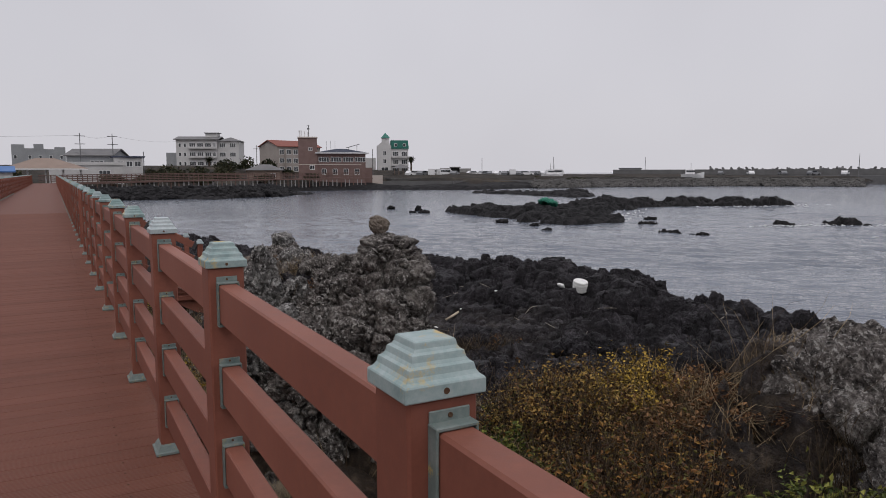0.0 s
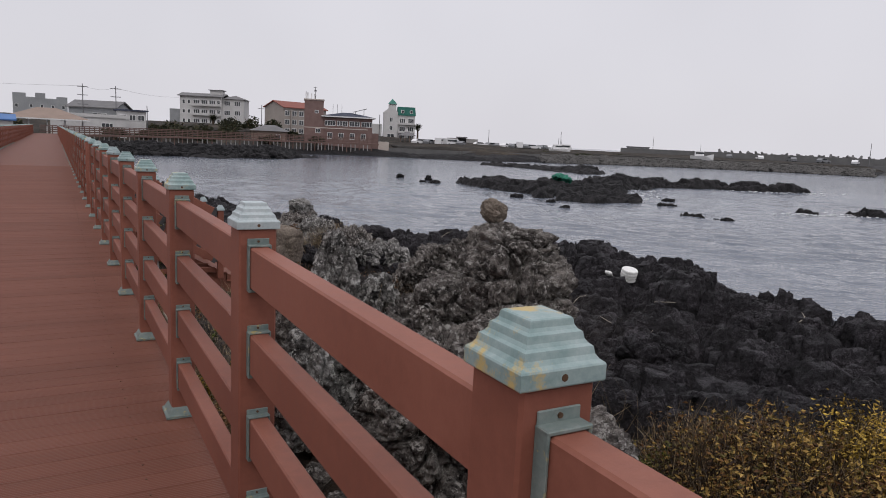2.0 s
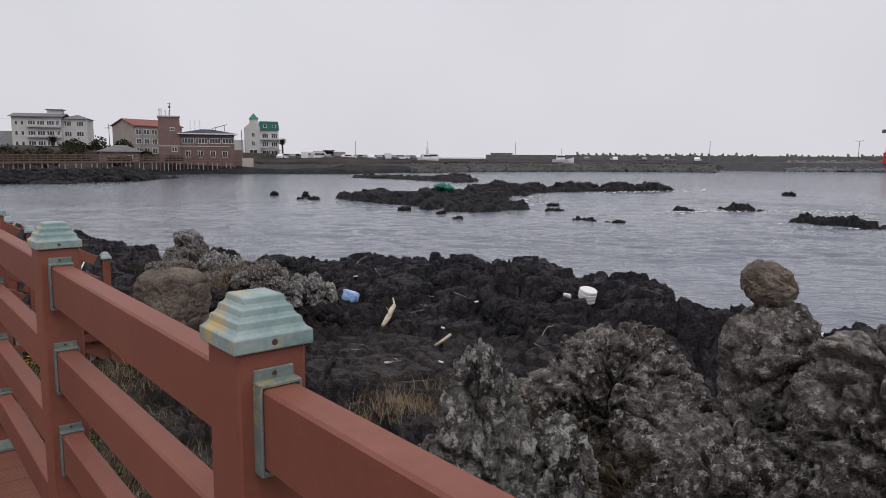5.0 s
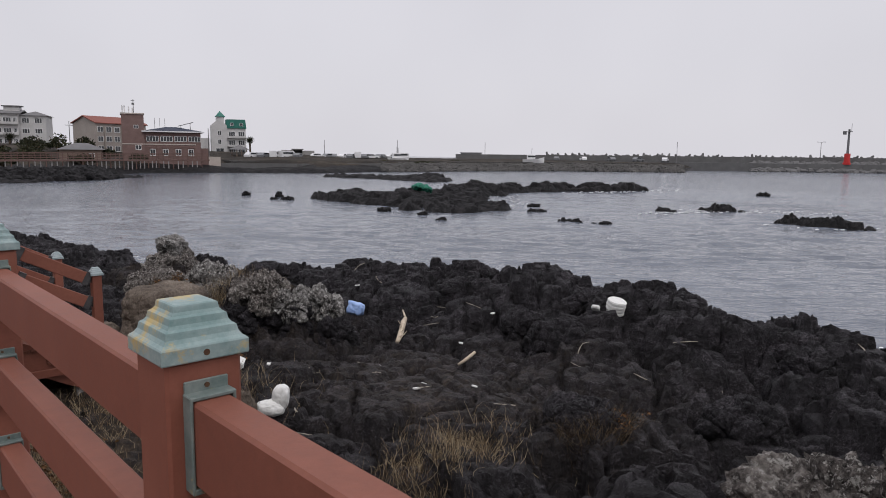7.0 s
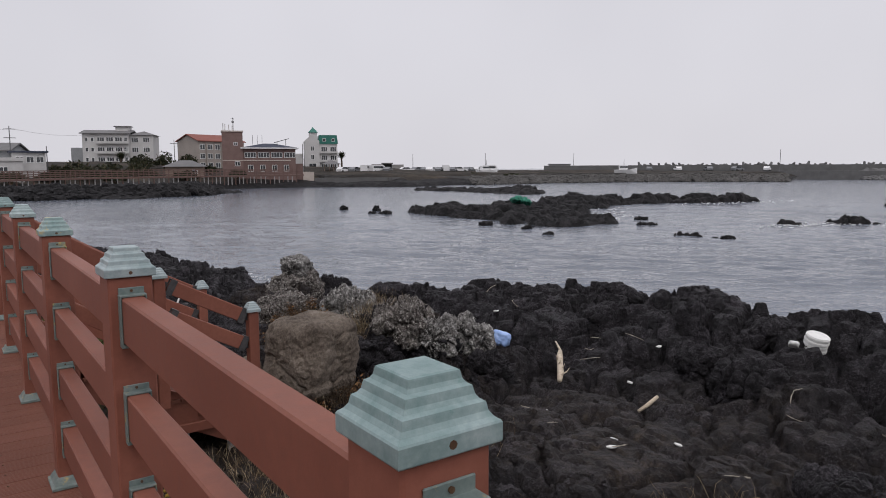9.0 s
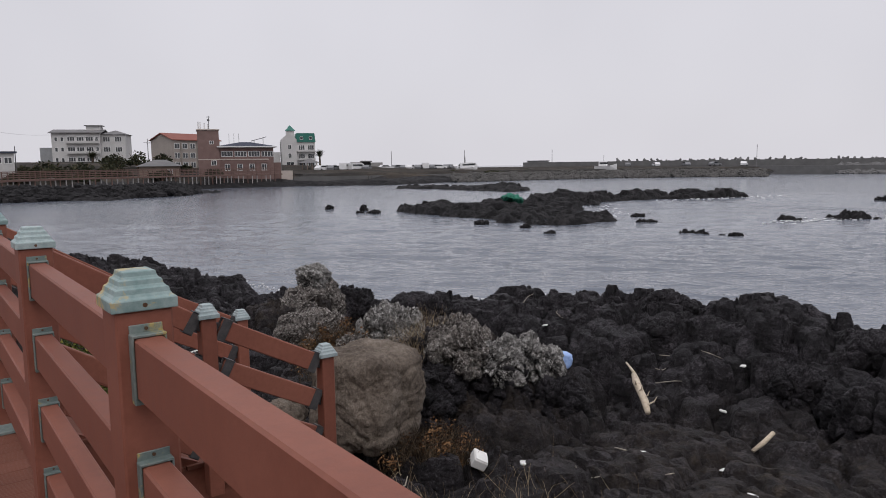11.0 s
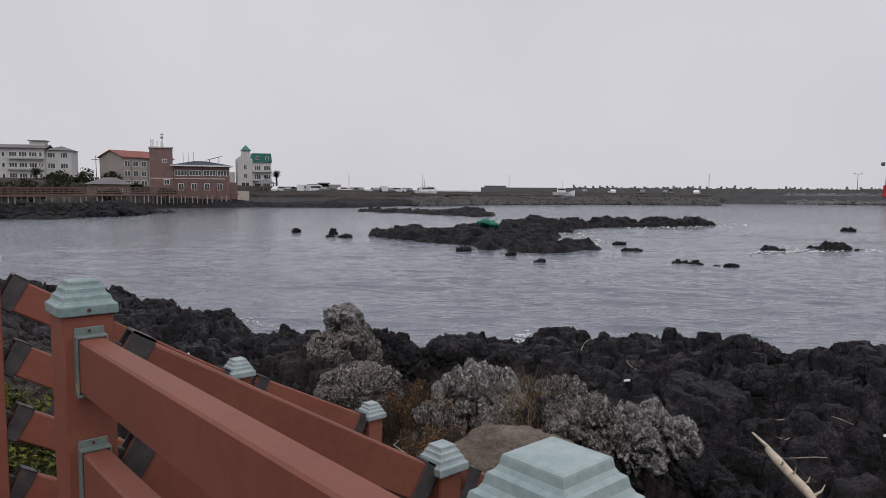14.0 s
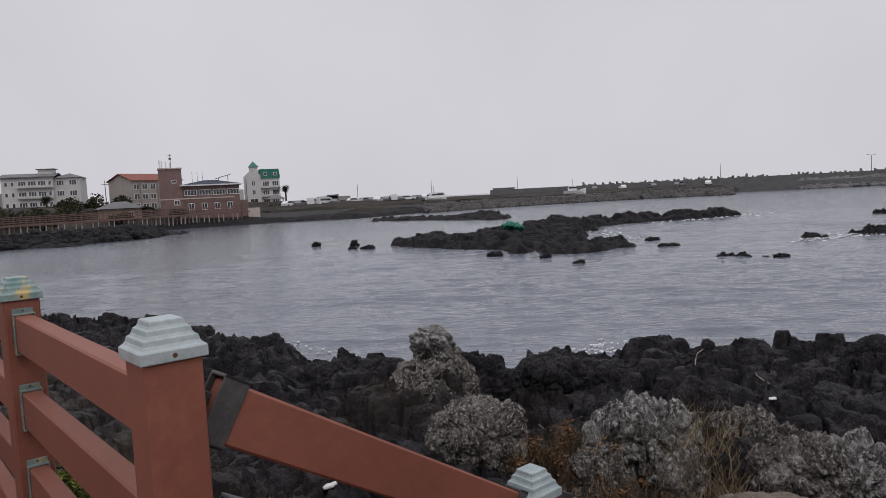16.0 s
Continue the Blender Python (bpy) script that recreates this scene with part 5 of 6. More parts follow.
bush("small green sprig among lava blocks", (1.15, 4.75, 0.2), (0.2, 0.2, 0.16), 120, 700, 17, LEAF_GREEN, STRAW_DIM, 0.02, low=0.15)
grass("long dry grass among the bushes", (2.4, 1.8), (0.9, 1.0), 1300, 0.5, 10, STRAW_DIM, droop=1.3)
grass("long dry grass by the lava mounds", (3.0, 3.2), (0.5, 0.5), 450, 0.5, 11, STRAW, droop=1.3)
grass("dry grass over the lava mound above the bushes", (3.9, 1.9), (0.5, 0.5), 500, 0.2, 12, STRAW_DIM)
grass("dry grass beside the stairs", (1.6, 12.6), (0.7, 0.4), 800, 0.16, 13, STRAW)
grass("green grass beside the boardwalk", (0.75, 17.2), (0.3, 1.2), 1300, 0.4, 14, LEAF_GREEN, name="green_grass")
grass("dry grass before the stairs", (1.0, 10.6), (0.5, 1.0), 1000, 0.15, 15, STRAW)
for n, (x, y, h) in enumerate(((0.46, 2.62, 0.62), (0.52, 2.40, 0.42), (0.75, 2.8, 0.3))):
    z0 = level_at(x, y)
    reed = thing("reed_plume", "dry reed with a pale feathery plume", "reed", None, "dry reeds by the railing")
    bm = bmesh.new()
    tube(bm, [(x, y, z0 - 0.02), (x + 0.03, y, z0 + h * 0.5), (x + 0.10, y - 0.02, z0 + h)], [0.004, 0.003, 0.002], 5)
    part("stalk", bm, STRAW, reed)
    r = np.random.default_rng(n)
    n_h = 220
    w = r.uniform(0, 1, n_h)[:, None]
    a = np.array([x + 0.10, y - 0.02, z0 + h - 0.02]) + w * np.array([-0.07, 0.01, 0.06])
    v, f = strands(a, a + r.normal(0, 1, (n_h, 3)) * 0.014 + np.array([-0.045, 0, -0.02]), 0.2, 0.0009, r, 2, 3)
    put("plume", array_mesh("plume", v, f, PLUME), reed)

# ---- washed-up things ----


def twist(points, radii, material, name, label, category, group=""):
    bm = bmesh.new()
    tube(bm, points, radii, 7)
    for f in bm.faces:
        f.smooth = True
    ob = put(name, mesh_of(name, bm, material, True))
    return tagged(ob, label, category, group)


log = thing("driftwood_log", "broken pale driftwood log on black lava", "driftwood")
bm = bmesh.new()
tube(bm, [(7.05, 14.25, -1.74), (7.3, 14.48, -1.71), (7.55, 14.74, -1.69), (7.8, 15.0, -1.66), (8.0, 15.19, -1.64)], [0.036, 0.052, 0.05, 0.056, 0.04], 9)
part("trunk", bm, DRIFT, log, smooth=True)
bm = bmesh.new()
tube(bm, [(7.99, 15.17, -1.62), (8.08, 15.32, -1.58), (8.16, 15.46, -1.54)], [0.024, 0.02, 0.012], 7)
part("branch", bm, DRIFT, log, smooth=True)
for k in range(4):
    bm = bmesh.new()
    p = Vector((7.15 + 0.17 * k, 14.36 + 0.18 * k, -1.70 + 0.015 * k))
    tube(bm, [p, p + Vector((0.10 - 0.06 * k, -0.06, 0.05)), p + Vector((0.15 - 0.09 * k, -0.07, 0.11))], [0.016, 0.011, 0.004], 5)
    part("splinter", bm, DRIFT, log)
twist([(7.28, 12.95, -1.90), (7.42, 12.9, -1.82), (7.58, 12.86, -1.72)], [0.024, 0.03, 0.026], DRIFT, "driftwood_stick", "pale driftwood stick on flat black lava", "driftwood")
za = level_at(3.3, 24.6)
twist([(3.0, 24.3, za), (3.3, 24.8, za + 0.12), (3.7, 25.4, za + 0.16)], [0.07, 0.08, 0.04], DRIFT, "driftwood_log", "pale driftwood log behind the stairs", "driftwood")
twist([(3.5, 22.2, level_at(3.5, 22.2) - 0.05), (3.6, 22.3, level_at(3.5, 22.2) + 0.2), (3.75, 22.45, level_at(3.5, 22.2) + 0.42)], [0.02, 0.02, 0.018], FOAMBOX, "white_pole", "short white pole leaning among black rocks", "pole")
twist([(0.52, 9.75, -0.55), (0.56, 9.6, -0.75), (0.66, 9.4, -0.98), (0.86, 9.05, -1.28)], [0.012, 0.014, 0.014, 0.012], TWIG, "dry_branch", "bleached bent branch leaning below the railing", "branch")

buoy = thing("polystyrene_float", "white ribbed polystyrene float on black lava", "float", pose(10.62, 12.2, level_at(10.62, 12.2) + 0.12, 10, -12, 40))
for k in range(4):
    r4 = 0.185 - 0.006 * (k % 2)
    bm = bmesh.new()
    bmesh.ops.create_cone(bm, cap_ends=True, segments=18, radius1=r4, radius2=r4, depth=0.06)
    bmesh.ops.bevel(bm, geom=[e for e in bm.edges if len(e.link_faces) == 2 and any(len(f.verts) > 4 for f in e.link_faces)], offset=0.014, segments=2, affect="EDGES")
    part("rib", bm, FOAMBOX, buoy, m=pose(0, 0, -0.105 + 0.066 * k), smooth=False)
za = level_at(10.12, 12.3)
tagged(put("polystyrene_scrap", rock_mesh("polystyrene_scrap", (0.16, 0.07, 0.05), 401, FOAMBOX, 3, lumps=0.3), None, pose(10.12, 12.3, za + 0.05, 10, 25, 30)), "torn white polystyrene scrap beside the float", "litter")
za = -1.68
tagged(put("blue_sheet", rock_mesh("blue_sheet", (0.19, 0.15, 0.12), 403, BLUE, 4, box_like=7, lumps=0.3, crack=0.03, jag=0.14, fine=0.03), None, pose(7.60, 16.25, max(za, level_at(7.60, 16.25)) + 0.12, 15, 10, 40)), "crumpled light blue plastic sheet on black lava", "litter")
za = level_at(3.44, 12.12)
bag = thing("white_bag", "crumpled white plastic bag below the railing", "bag", pose(3.44, 12.12, max(za, -1.52) + 0.06, 0, 0, -40))
put("bag_body", rock_mesh("bag_body", (0.17, 0.12, 0.09), 405, FOAMBOX, 5, box_like=2.4, lumps=0.25, crack=0.012, cell=1.2, jag=0.05, fine=0.02), bag)
put("bag_neck", rock_mesh("bag_neck", (0.10, 0.09, 0.15), 407, FOAMBOX, 5, lumps=0.2, crack=0.012, cell=1.2, jag=0.05, fine=0.02, lean=(0.03, 0)), bag, pose(0.10, 0.02, 0.11))
rock("brown-grey stone beside the white bag", (3.02, 12.2, -1.42), (0.28, 0.24, 0.22), 409, BOULDER, 5, 20, "stone", "stone", "", lumps=0.2, crack=0.04, fine=0.04, taper=0.3, jag=0.2)
LITTER = "white litter scattered on the lava"
r = np.random.default_rng(77)
tray = thing("polystyrene_box", "white broken polystyrene box on dark scrub", "litter", pose(3.98, 14.03, max(level_at(3.98, 14.03), -1.55) + 0.09, 28, -14, 52))
part("block", box((-0.095, -0.075, -0.05), (0.095, 0.075, 0.05), 0.008), FOAMBOX, tray)
part("lip", box((-0.088, -0.068, 0.0505), (0.03, 0.068, 0.062), 0.004), FOAMBOX, tray)
for n, (x, y, s) in enumerate(((4.2, 14.3, 0.11), (4.3, 13.7, 0.05), (8.3, 13.9, 0.07), (6.2, 13.7, 0.06), (5.5, 11.9, 0.06), (6.3, 11.6, 0.05), (5.9, 12.2, 0.05), (5.2, 16.2, 0.05), (8.6, 17.6, 0.06), (3.2, 11.6, 0.06), (4.0, 11.2, 0.05), (9.6, 14.4, 0.06), (4.4, 23.0, 0.06), (2.9, 19.3, 0.09), (6.6, 12.9, 0.06))):
    z = level_at(x, y)
    ob = put("scrap", rock_mesh("scrap", (s, s * 0.75, s * 0.22), 420 + n, FOAMBOX, 3, box_like=6, lumps=0.22, crack=0.02, jag=0.08, fine=0.03), None, pose(x, y, z + s * 0.25, r.uniform(-15, 15), r.uniform(-15, 15), r.uniform(0, 360)))
    tagged(ob, "small white scrap of plastic or polystyrene on lava", "litter", LITTER)
for n in range(46):
    x, y = r.uniform(5.2, 13.0), r.uniform(7.5, 19.5)
    if n > 34:
        x, y = r.uniform(2.5, 6.0), r.uniform(8.5, 19)
    z = level_at(x, y) + 0.02
    a, ln_ = r.uniform(0, 6.28), r.uniform(0.15, 0.5)
    d = Vector((math.cos(a), math.sin(a), r.uniform(0.0, 0.5))) * ln_
    s = Vector((-d.y, d.x, 0.1)) * r.uniform(-0.3, 0.3)
    p = Vector((x, y, z))
    twist([p, p + d * 0.35 + s * 0.7, p + d * 0.7 + s, p + d], [0.009, 0.009, 0.007, 0.004], TWIG, "twig", "bleached bent twig washed up on black lava", "twig", "washed-up twigs")

# ---- far houses, in the order of the shore ----


def facing(x, y, z, extra=0.0):
    """A pose whose -y side looks back over the bay to the boardwalk."""
    return pose(x, y, z, 0, 0, -math.degrees(math.atan2(x, y - 6)) + extra)


def window(parent, x, z, w, h, y=0.0, bars=1):
    """A window on a wall that looks along -y: a frame, glass and mullions."""
    t = 0.10
    bm = bmesh.new()
    rings = []
    for e, yy in ((0, y - 0.06), (t, y - 0.06), (t, y + 0.02), (0, y + 0.02)):
        rings.append([bm.verts.new((x + a * (w / 2 - e), yy, z + b * (h / 2 - e))) for a, b in ((-1, -1), (1, -1), (1, 1), (-1, 1))])
    for a, b in zip(rings, rings[1:] + rings[:1]):
        for q in range(4):
            bm.faces.new((a[q], a[(q + 1) % 4], b[(q + 1) % 4], b[q]))
    bmesh.ops.recalc_face_normals(bm, faces=bm.faces[:])
    wi = part("window", bm, FRAME_WHITE, parent)
    for k in range(bars):
        bx = x - w / 2 + w * (k + 1) / (bars + 1)
        part("mullion", box((bx - 0.04, y - 0.05, z - h / 2 + t), (bx + 0.04, y - 0.022, z + h / 2 - t)), FRAME_WHITE, wi)
    part("pane", box((x - w / 2 + t, y - 0.02, z - h / 2 + t), (x + w / 2 - t, y + 0.01, z + h / 2 - t)), GLASS_DARK, wi)


def gable(bm, x0, x1, y0, y1, z, rise, over=0.4):
    """A pitched roof with its ridge along x."""
    ym = (y0 + y1) / 2
    sl = rise / (ym - y0)
    a = [(y0 - over, z - over * sl), (ym, z + rise), (y1 + over, z - over * sl), (y1 + over, z - over * sl + 0.2), (ym, z + rise + 0.22), (y0 - over, z - over * sl + 0.2)]
    va = [bm.verts.new((x0 - over, y, q)) for y, q in a]
    vb = [bm.verts.new((x1 + over, y, q)) for y, q in a]
    for q in range(6):
        bm.faces.new((va[q], va[(q + 1) % 6], vb[(q + 1) % 6], vb[q]))
    bm.faces.new(va[::-1])
    bm.faces.new(vb)
    bmesh.ops.recalc_face_normals(bm, faces=bm.faces[:])


def hip(bm, x0, x1, y0, y1, z, rise, over=0.5):
    lo = [bm.verts.new(c) for c in ((x0 - over, y0 - over, z), (x1 + over, y0 - over, z), (x1 + over, y1 + over, z), (x0 - over, y1 + over, z))]
    w = min(x1 - x0, y1 - y0) / 2
    ym = (y0 + y1) / 2
    r0, r1 = bm.verts.new((x0 + w, ym, z + rise)), bm.verts.new((x1 - w, ym, z + rise))
    bm.faces.new((lo[0], lo[1], r1, r0))
    bm.faces.new((lo[1], lo[2], r1))
    bm.faces.new((lo[2], lo[3], r0, r1))
    bm.faces.new((lo[3], lo[0], r0))
    bm.faces.new(lo[::-1])


def wall_gabled(bm, x0, x1, y0, y1, z0, z1, rise):
    """Walls whose end walls rise to a ridge along x."""
    prof = [(y0, z0), (y1, z0), (y1, z1), ((y0 + y1) / 2, z1 + rise), (y0, z1)]
    a = [bm.verts.new((x0, y, z)) for y, z in prof]
    b = [bm.verts.new((x1, y, z)) for y, z in prof]
    for q in range(5):
        bm.faces.new((a[q], a[(q + 1) % 5], b[(q + 1) % 5], b[q]))
    bm.faces.new(a[::-1])
    bm.faces.new(b)
    bmesh.ops.recalc_face_normals(bm, faces=bm.faces[:])


# white apartment house with a grey roof, two wings
h = thing("apartment_house", "white three-storey apartment house with grey roofs", "house", facing(40.5, 219, 3.0, -14))
part("wall", box((-9, 0, -3), (3.0, 9, 8.4)), WALL_WHITE, h)
part("wall", box((3.0, 1.2, -3), (9.2, 9, 8.0)), WALL_WHITE, h)
bm = bmesh.new()
gable(bm, -9, 3.0, 0, 9, 8.4, 0.9, 0.6)
part("roof", bm, ROOF_GREY, h)
bm = bmesh.new()
hip(bm, 3.0, 9.2, 1.2, 9, 8.0, 1.3, 0.5)
part("roof", bm, ROOF_GREY, h)
part("stair_head", box((-1.0, 3, 9.0), (2.6, 6, 10.4)), WALL_WHITE, h)
part("stair_head_roof", box((-1.4, 2.6, 10.4), (3.0, 6.4, 10.6)), ROOF_GREY, h)
for s in range(3):
    z = 1.2 + 2.75 * s
    for x in (-7.9, -6.4):
        window(h, x, z, 0.8, 1.2, 0.0, 0)
    for x in (-4.2, -1.9, 0.4, 2.2):
        window(h, x, z, 1.9 if x < 2 else 1.0, 1.4, 0.0, 2)
    for x in (4.4, 7.4):
        window(h, x, z, 1.8, 1.4, 1.2, 2)
    part("balcony_slab", box((-5.3, -0.9, z - 1.15), (2.9, 0.0, z - 1.0)), WALL_WHITE, h)
    part("balcony_front", box((-5.3, -0.95, z - 1.0), (2.9, -0.87, z - 0.45)), WALL_WHITE, h)
part("annex", box((-13.5, 5, -3), (-9.3, 11, 4.6)), WALL_GREY, h)

# grey house with an orange roof
h = thing("terrace_house", "beige-grey three-storey house with an orange-red roof", "house", facing(55.9, 180.1, 2.0, 38))
bm = bmesh.new()
wall_gabled(bm, -5.8, 8.0, 0, 8, -2, 6.2, 1.5)
part("wall", bm, WALL_BEIGE, h)
bm = bmesh.new()
gable(bm, -5.8, 8.0, 0, 8, 6.25, 1.5, 0.35)
part("roof", bm, ROOF_RED, h)
for s in range(3):
    for x in (-4.6, -2.4, -0.2, 2.4, 4.8):
        window(h, x, 0.4 + 2.2 * s, 1.5, 1.3, 0, 1)
part("pilaster", box((-3.7, -0.35, -2), (-3.4, 0, 5.6)), WALL_BEIGE, h)
part("pilaster", box((1.0, -0.35, -2), (1.3, 0, 5.6)), WALL_BEIGE, h)

# red brick house on the water, with a square tower
h = thing("brick_house", "red brick house with a square tower and dark roof", "house", facing(55.9, 152.9, 0.2, 3))
part("wall", box((-3.4, 0, -2.6), (7.6, 9, 5.6)), BRICK_WALL, h)
part("tower", box((-7.6, -0.4, -2.6), (-3.4, 5, 9.1)), BRICK_WALL, h)
part("tower_coping", box((-7.75, -0.55, 9.1), (-3.25, 5.15, 9.35)), BRICK_PALE, h)
part("string_course", box((-7.66, -0.46, 3.0), (-3.34, -0.38, 3.2)), BRICK_PALE, h)
part("string_course", box((-3.3, -0.09, 3.0), (6.6, 0.0, 3.2)), BRICK_PALE, h)
part("eave", box((-3.9, -0.9, 5.6), (8.3, 9.6, 5.85)), FRAME_WHITE, h)
bm = bmesh.new()
hip(bm, -3.4, 7.7, 0, 9, 5.85, 1.0, 0.4)
part("roof", bm, ROOF_DARK, h)
for k in range(4):
    window(h, -1.9 + 2.75 * k, 4.25, 2.4, 1.15, 0, 3)
for k in range(4):
    window(h, -1.9 + 2.5 * k, 1.45, 1.1, 1.4, 0, 1)
    bm = bmesh.new()
    for a, b in (((-0.85, 0.5), (-0.7, 2.4)), ((0.7, 0.5), (0.85, 2.4)), ((-0.85, 2.4), (0.85, 2.55))):
        block(bm, (-1.9 + 2.5 * k + a[0], -0.12, a[1]), (-1.9 + 2.5 * k + b[0], 0.0, b[1]))
    part("brick_surround", bm, BRICK_WALL, h)
window(h, -4.9, 6.6, 0.9, 0.7, -0.4, 1)
window(h, -4.6, 2.4, 1.1, 1.0, -0.4, 1)
window(h, -4.6, 0.4, 0.8, 0.5, -0.4, 0)
part("extension", box((7.6, 1, -2.6), (9.2, 7, 2.4)), BRICK_WALL, h)
part("low_wall", box((9.2, 0.5, -2.6), (11.6, 5, 0.6)), BRICK_PALE, h)
for k, (x, z) in enumerate(((-7.3, 1.7), (-6.9, 1.6), (-6.1, 1.4), (-5.4, 1.2))):
    bm = bmesh.new()
    tube(bm, [(x, 2, 9.3), (x, 2, 9.3 + z)], 0.12, 8)
    part("antenna", bm, FRAME_WHITE, h)
bm = bmesh.new()
tube(bm, [(-5.2, 2, 9.3), (-5.2, 2, 12.2)], 0.07, 6)
block(bm, (-5.6, 1.95, 11.9), (-4.9, 2.05, 12.0))
block(bm, (-5.5, 1.95, 11.1), (-5.0, 2.05, 11.5))
part("mast", bm, METAL, h)
for x in (-1.2, -0.2, 0.8):
    bm = bmesh.new()
    tube(bm, [(x, 3, 6.3), (x, 3, 8.6)], 0.035, 5)
    part("whip_antenna", bm, METAL, h)
bm = bmesh.new()
block(bm, (-1.6, -0.9, -0.06), (1.6, 0.9, 0.06), 0, pose(5.0, 4, 7.5, 0, -16, 0))
block(bm, (4.0, 3.9, 6.3), (4.1, 4.1, 7.2))
block(bm, (5.9, 3.9, 6.3), (6.0, 4.1, 7.8))
part("solar_panel", bm, METAL, h)

# white house with a green roof and a turret
h = thing("white_guest_house", "white four-storey house with green roof and turret", "house", facing(90.6, 194.8, 1.3, 4))
part("wall", box((-4.6, -0.6, -2), (-0.4, 6, 8.2)), WALL_WHITE, h)
part("wall", box((-0.4, 0, -2), (4.8, 6, 7.4)), WALL_WHITE, h)
bm = bmesh.new()
prism(bm, [(-4.6, 8.2), (-0.4, 8.2), (-2.5, 10.0)], -0.6, 6)
part("front_gable", bm, WALL_WHITE, h)
part("turret", box((-3.2, -0.2, 8.0), (-1.0, 2.0, 10.6)), WALL_WHITE, h)
bm = bmesh.new()
bmesh.ops.create_cone(bm, cap_ends=True, segments=4, radius1=1.95, radius2=0.02, depth=1.6, matrix=pose(-2.1, 0.9, 11.4, 0, 0, 45))
part("turret_roof", bm, ROOF_GREEN, h)
bm = bmesh.new()
prism(bm, [(-0.6, 7.4), (5.0, 7.4), (4.7, 9.9), (-0.4, 9.9)], -0.3, 6.2)
part("roof", bm, ROOF_GREEN, h)
for x in (1.0, 3.6):
    window(h, x, 8.5, 0.9, 0.9, -0.36, 0)
for s in range(3):
    z = 0.9 + 2.45 * s
    window(h, -2.4, z + 0.2, 1.0 if s else 2.2, 1.4, -0.6, 1)
    window(h, 1.0, z, 1.8, 1.5, 0, 2)
    window(h, 3.6, z, 1.8, 1.5, 0, 2)
    part("balcony", box((-0.4, -1.0, z - 1.15), (4.8, 0, z - 0.6)), WALL_WHITE, h)
part("annex", box((-8.2, 3, -2), (-5.0, 9, 4.6)), WALL_WHITE, h)

# small pavilion in front of it
h = thing("pavilion", "small dark tile-roofed pavilion on posts", "pavilion", facing(82.5, 172, 0.6))
for x in (-1.8, -0.6, 0.6, 1.8):
    part("post", box((x - 0.1, -0.1, -1), (x + 0.1, 0.1, 2.0)), ROOF_BROWN, h)
    part("post", box((x - 0.1, 2.5, -1), (x + 0.1, 2.7, 2.0)), ROOF_BROWN, h)
bm = bmesh.new()
hip(bm, -2.0, 2.0, -0.4, 3.0, 2.0, 1.1, 0.6)
part("roof", bm, ROOF_GREY, h)

# hut with a tile roof
h = thing("tile_roofed_hut", "low brown hut with a grey tile roof", "house", facing(39.8, 152, 0.2, -6))
part("wall", box((-3.6, 0, -3), (3.6, 5, 1.8)), ROOF_BROWN, h)
bm = bmesh.new()
hip(bm, -3.6, 3.6, 0, 5, 1.8, 1.3, 0.6)
part("roof", bm, ROOF_GREY, h)
window(h, 2.0, 0.7, 1.0, 0.9, 0, 1)

# grey cabin by the car park
h = thing("service_cabin", "low grey flat-roofed cabin with a dark doorway", "cabin", facing(103, 178, 0.0, 2))
part("wall", box((-4.4, 0, -1.5), (-1.2, 4, 2.7)), CONCRETE, h)
part("wall", box((1.3, 0, -1.5), (4.6, 4, 2.6)), CONCRETE, h)
# Set-back black wall: the doorway's inner shade is put into its colour.
part("wall", box((-1.2, 1.4, -1.5), (1.3, 4, 3.0)), RUBBER_AND_DOORWAY, h)
part("roof", box((-1.6, 0.4, 2.75), (1.6, 4.2, 3.1)), ROOF_GREY, h)

h = thing("block_building", "low concrete block building on the causeway", "building", facing(200, 207, -0.5, 0))
part("wall", box((-4.2, 0, -2), (4.2, 4, 3.3)), CONCRETE, h)
part("roof", box((-4.5, -0.3, 3.3), (4.5, 4.3, 3.6)), ROOF_GREY, h)

# grey stepped building and houses beyond the end of the boardwalk
h = thing("stepped_building", "long grey stepped building on the skyline", "building", facing(-4.5, 262, 3, 0))
for x0, x1, z in ((-7, -3.4, 7.6), (-3.4, -0.8, 6.4), (-0.8, 2.0, 7.8), (2.0, 5.2, 6.2), (5.2, 8.2, 6.9)):
    part("wall", box((x0, 0, -4), (x1, 6, z)), WALL_GREY, h)
for x in (-6, -2, 1, 4, 7):
    window(h, x, 3.6, 0.9, 1.2, 0, 0)
h = thing("gabled_shed", "grey shed with a low pitched roof", "shed", facing(6.0, 152, 2.2, -24))
bm = bmesh.new()
wall_gabled(bm, -4.4, 4.4, 0, 7, -3, 2.6, 1.2)
part("wall", bm, WALL_GREY, h)
bm = bmesh.new()
gable(bm, -4.4, 4.4, 0, 7, 2.65, 1.2, 0.4)
part("roof", bm, ROOF_GREY, h)
window(h, 1.4, 1.2, 2.6, 0.9, 0, 2)
h = thing("low_white_building", "low white building with a long flat parapet", "building", facing(5.0, 143, 1.0, 2))
part("wall", box((-6, 0, -3), (6.2, 6, 1.9)), WALL_WHITE, h)
part("parapet", box((-6.2, -0.2, 1.9), (6.4, 6.2, 2.5)), WALL_WHITE, h)
window(h, 3.0, 0.6, 2.0, 0.8, 0, 2)
h = thing("white_house", "white two-storey house with a dark band of windows", "house", facing(12.4, 147, 1.2, 6))
part("wall", box((-2.4, 0, -3), (2.6, 5, 3.2)), WALL_WHITE, h)
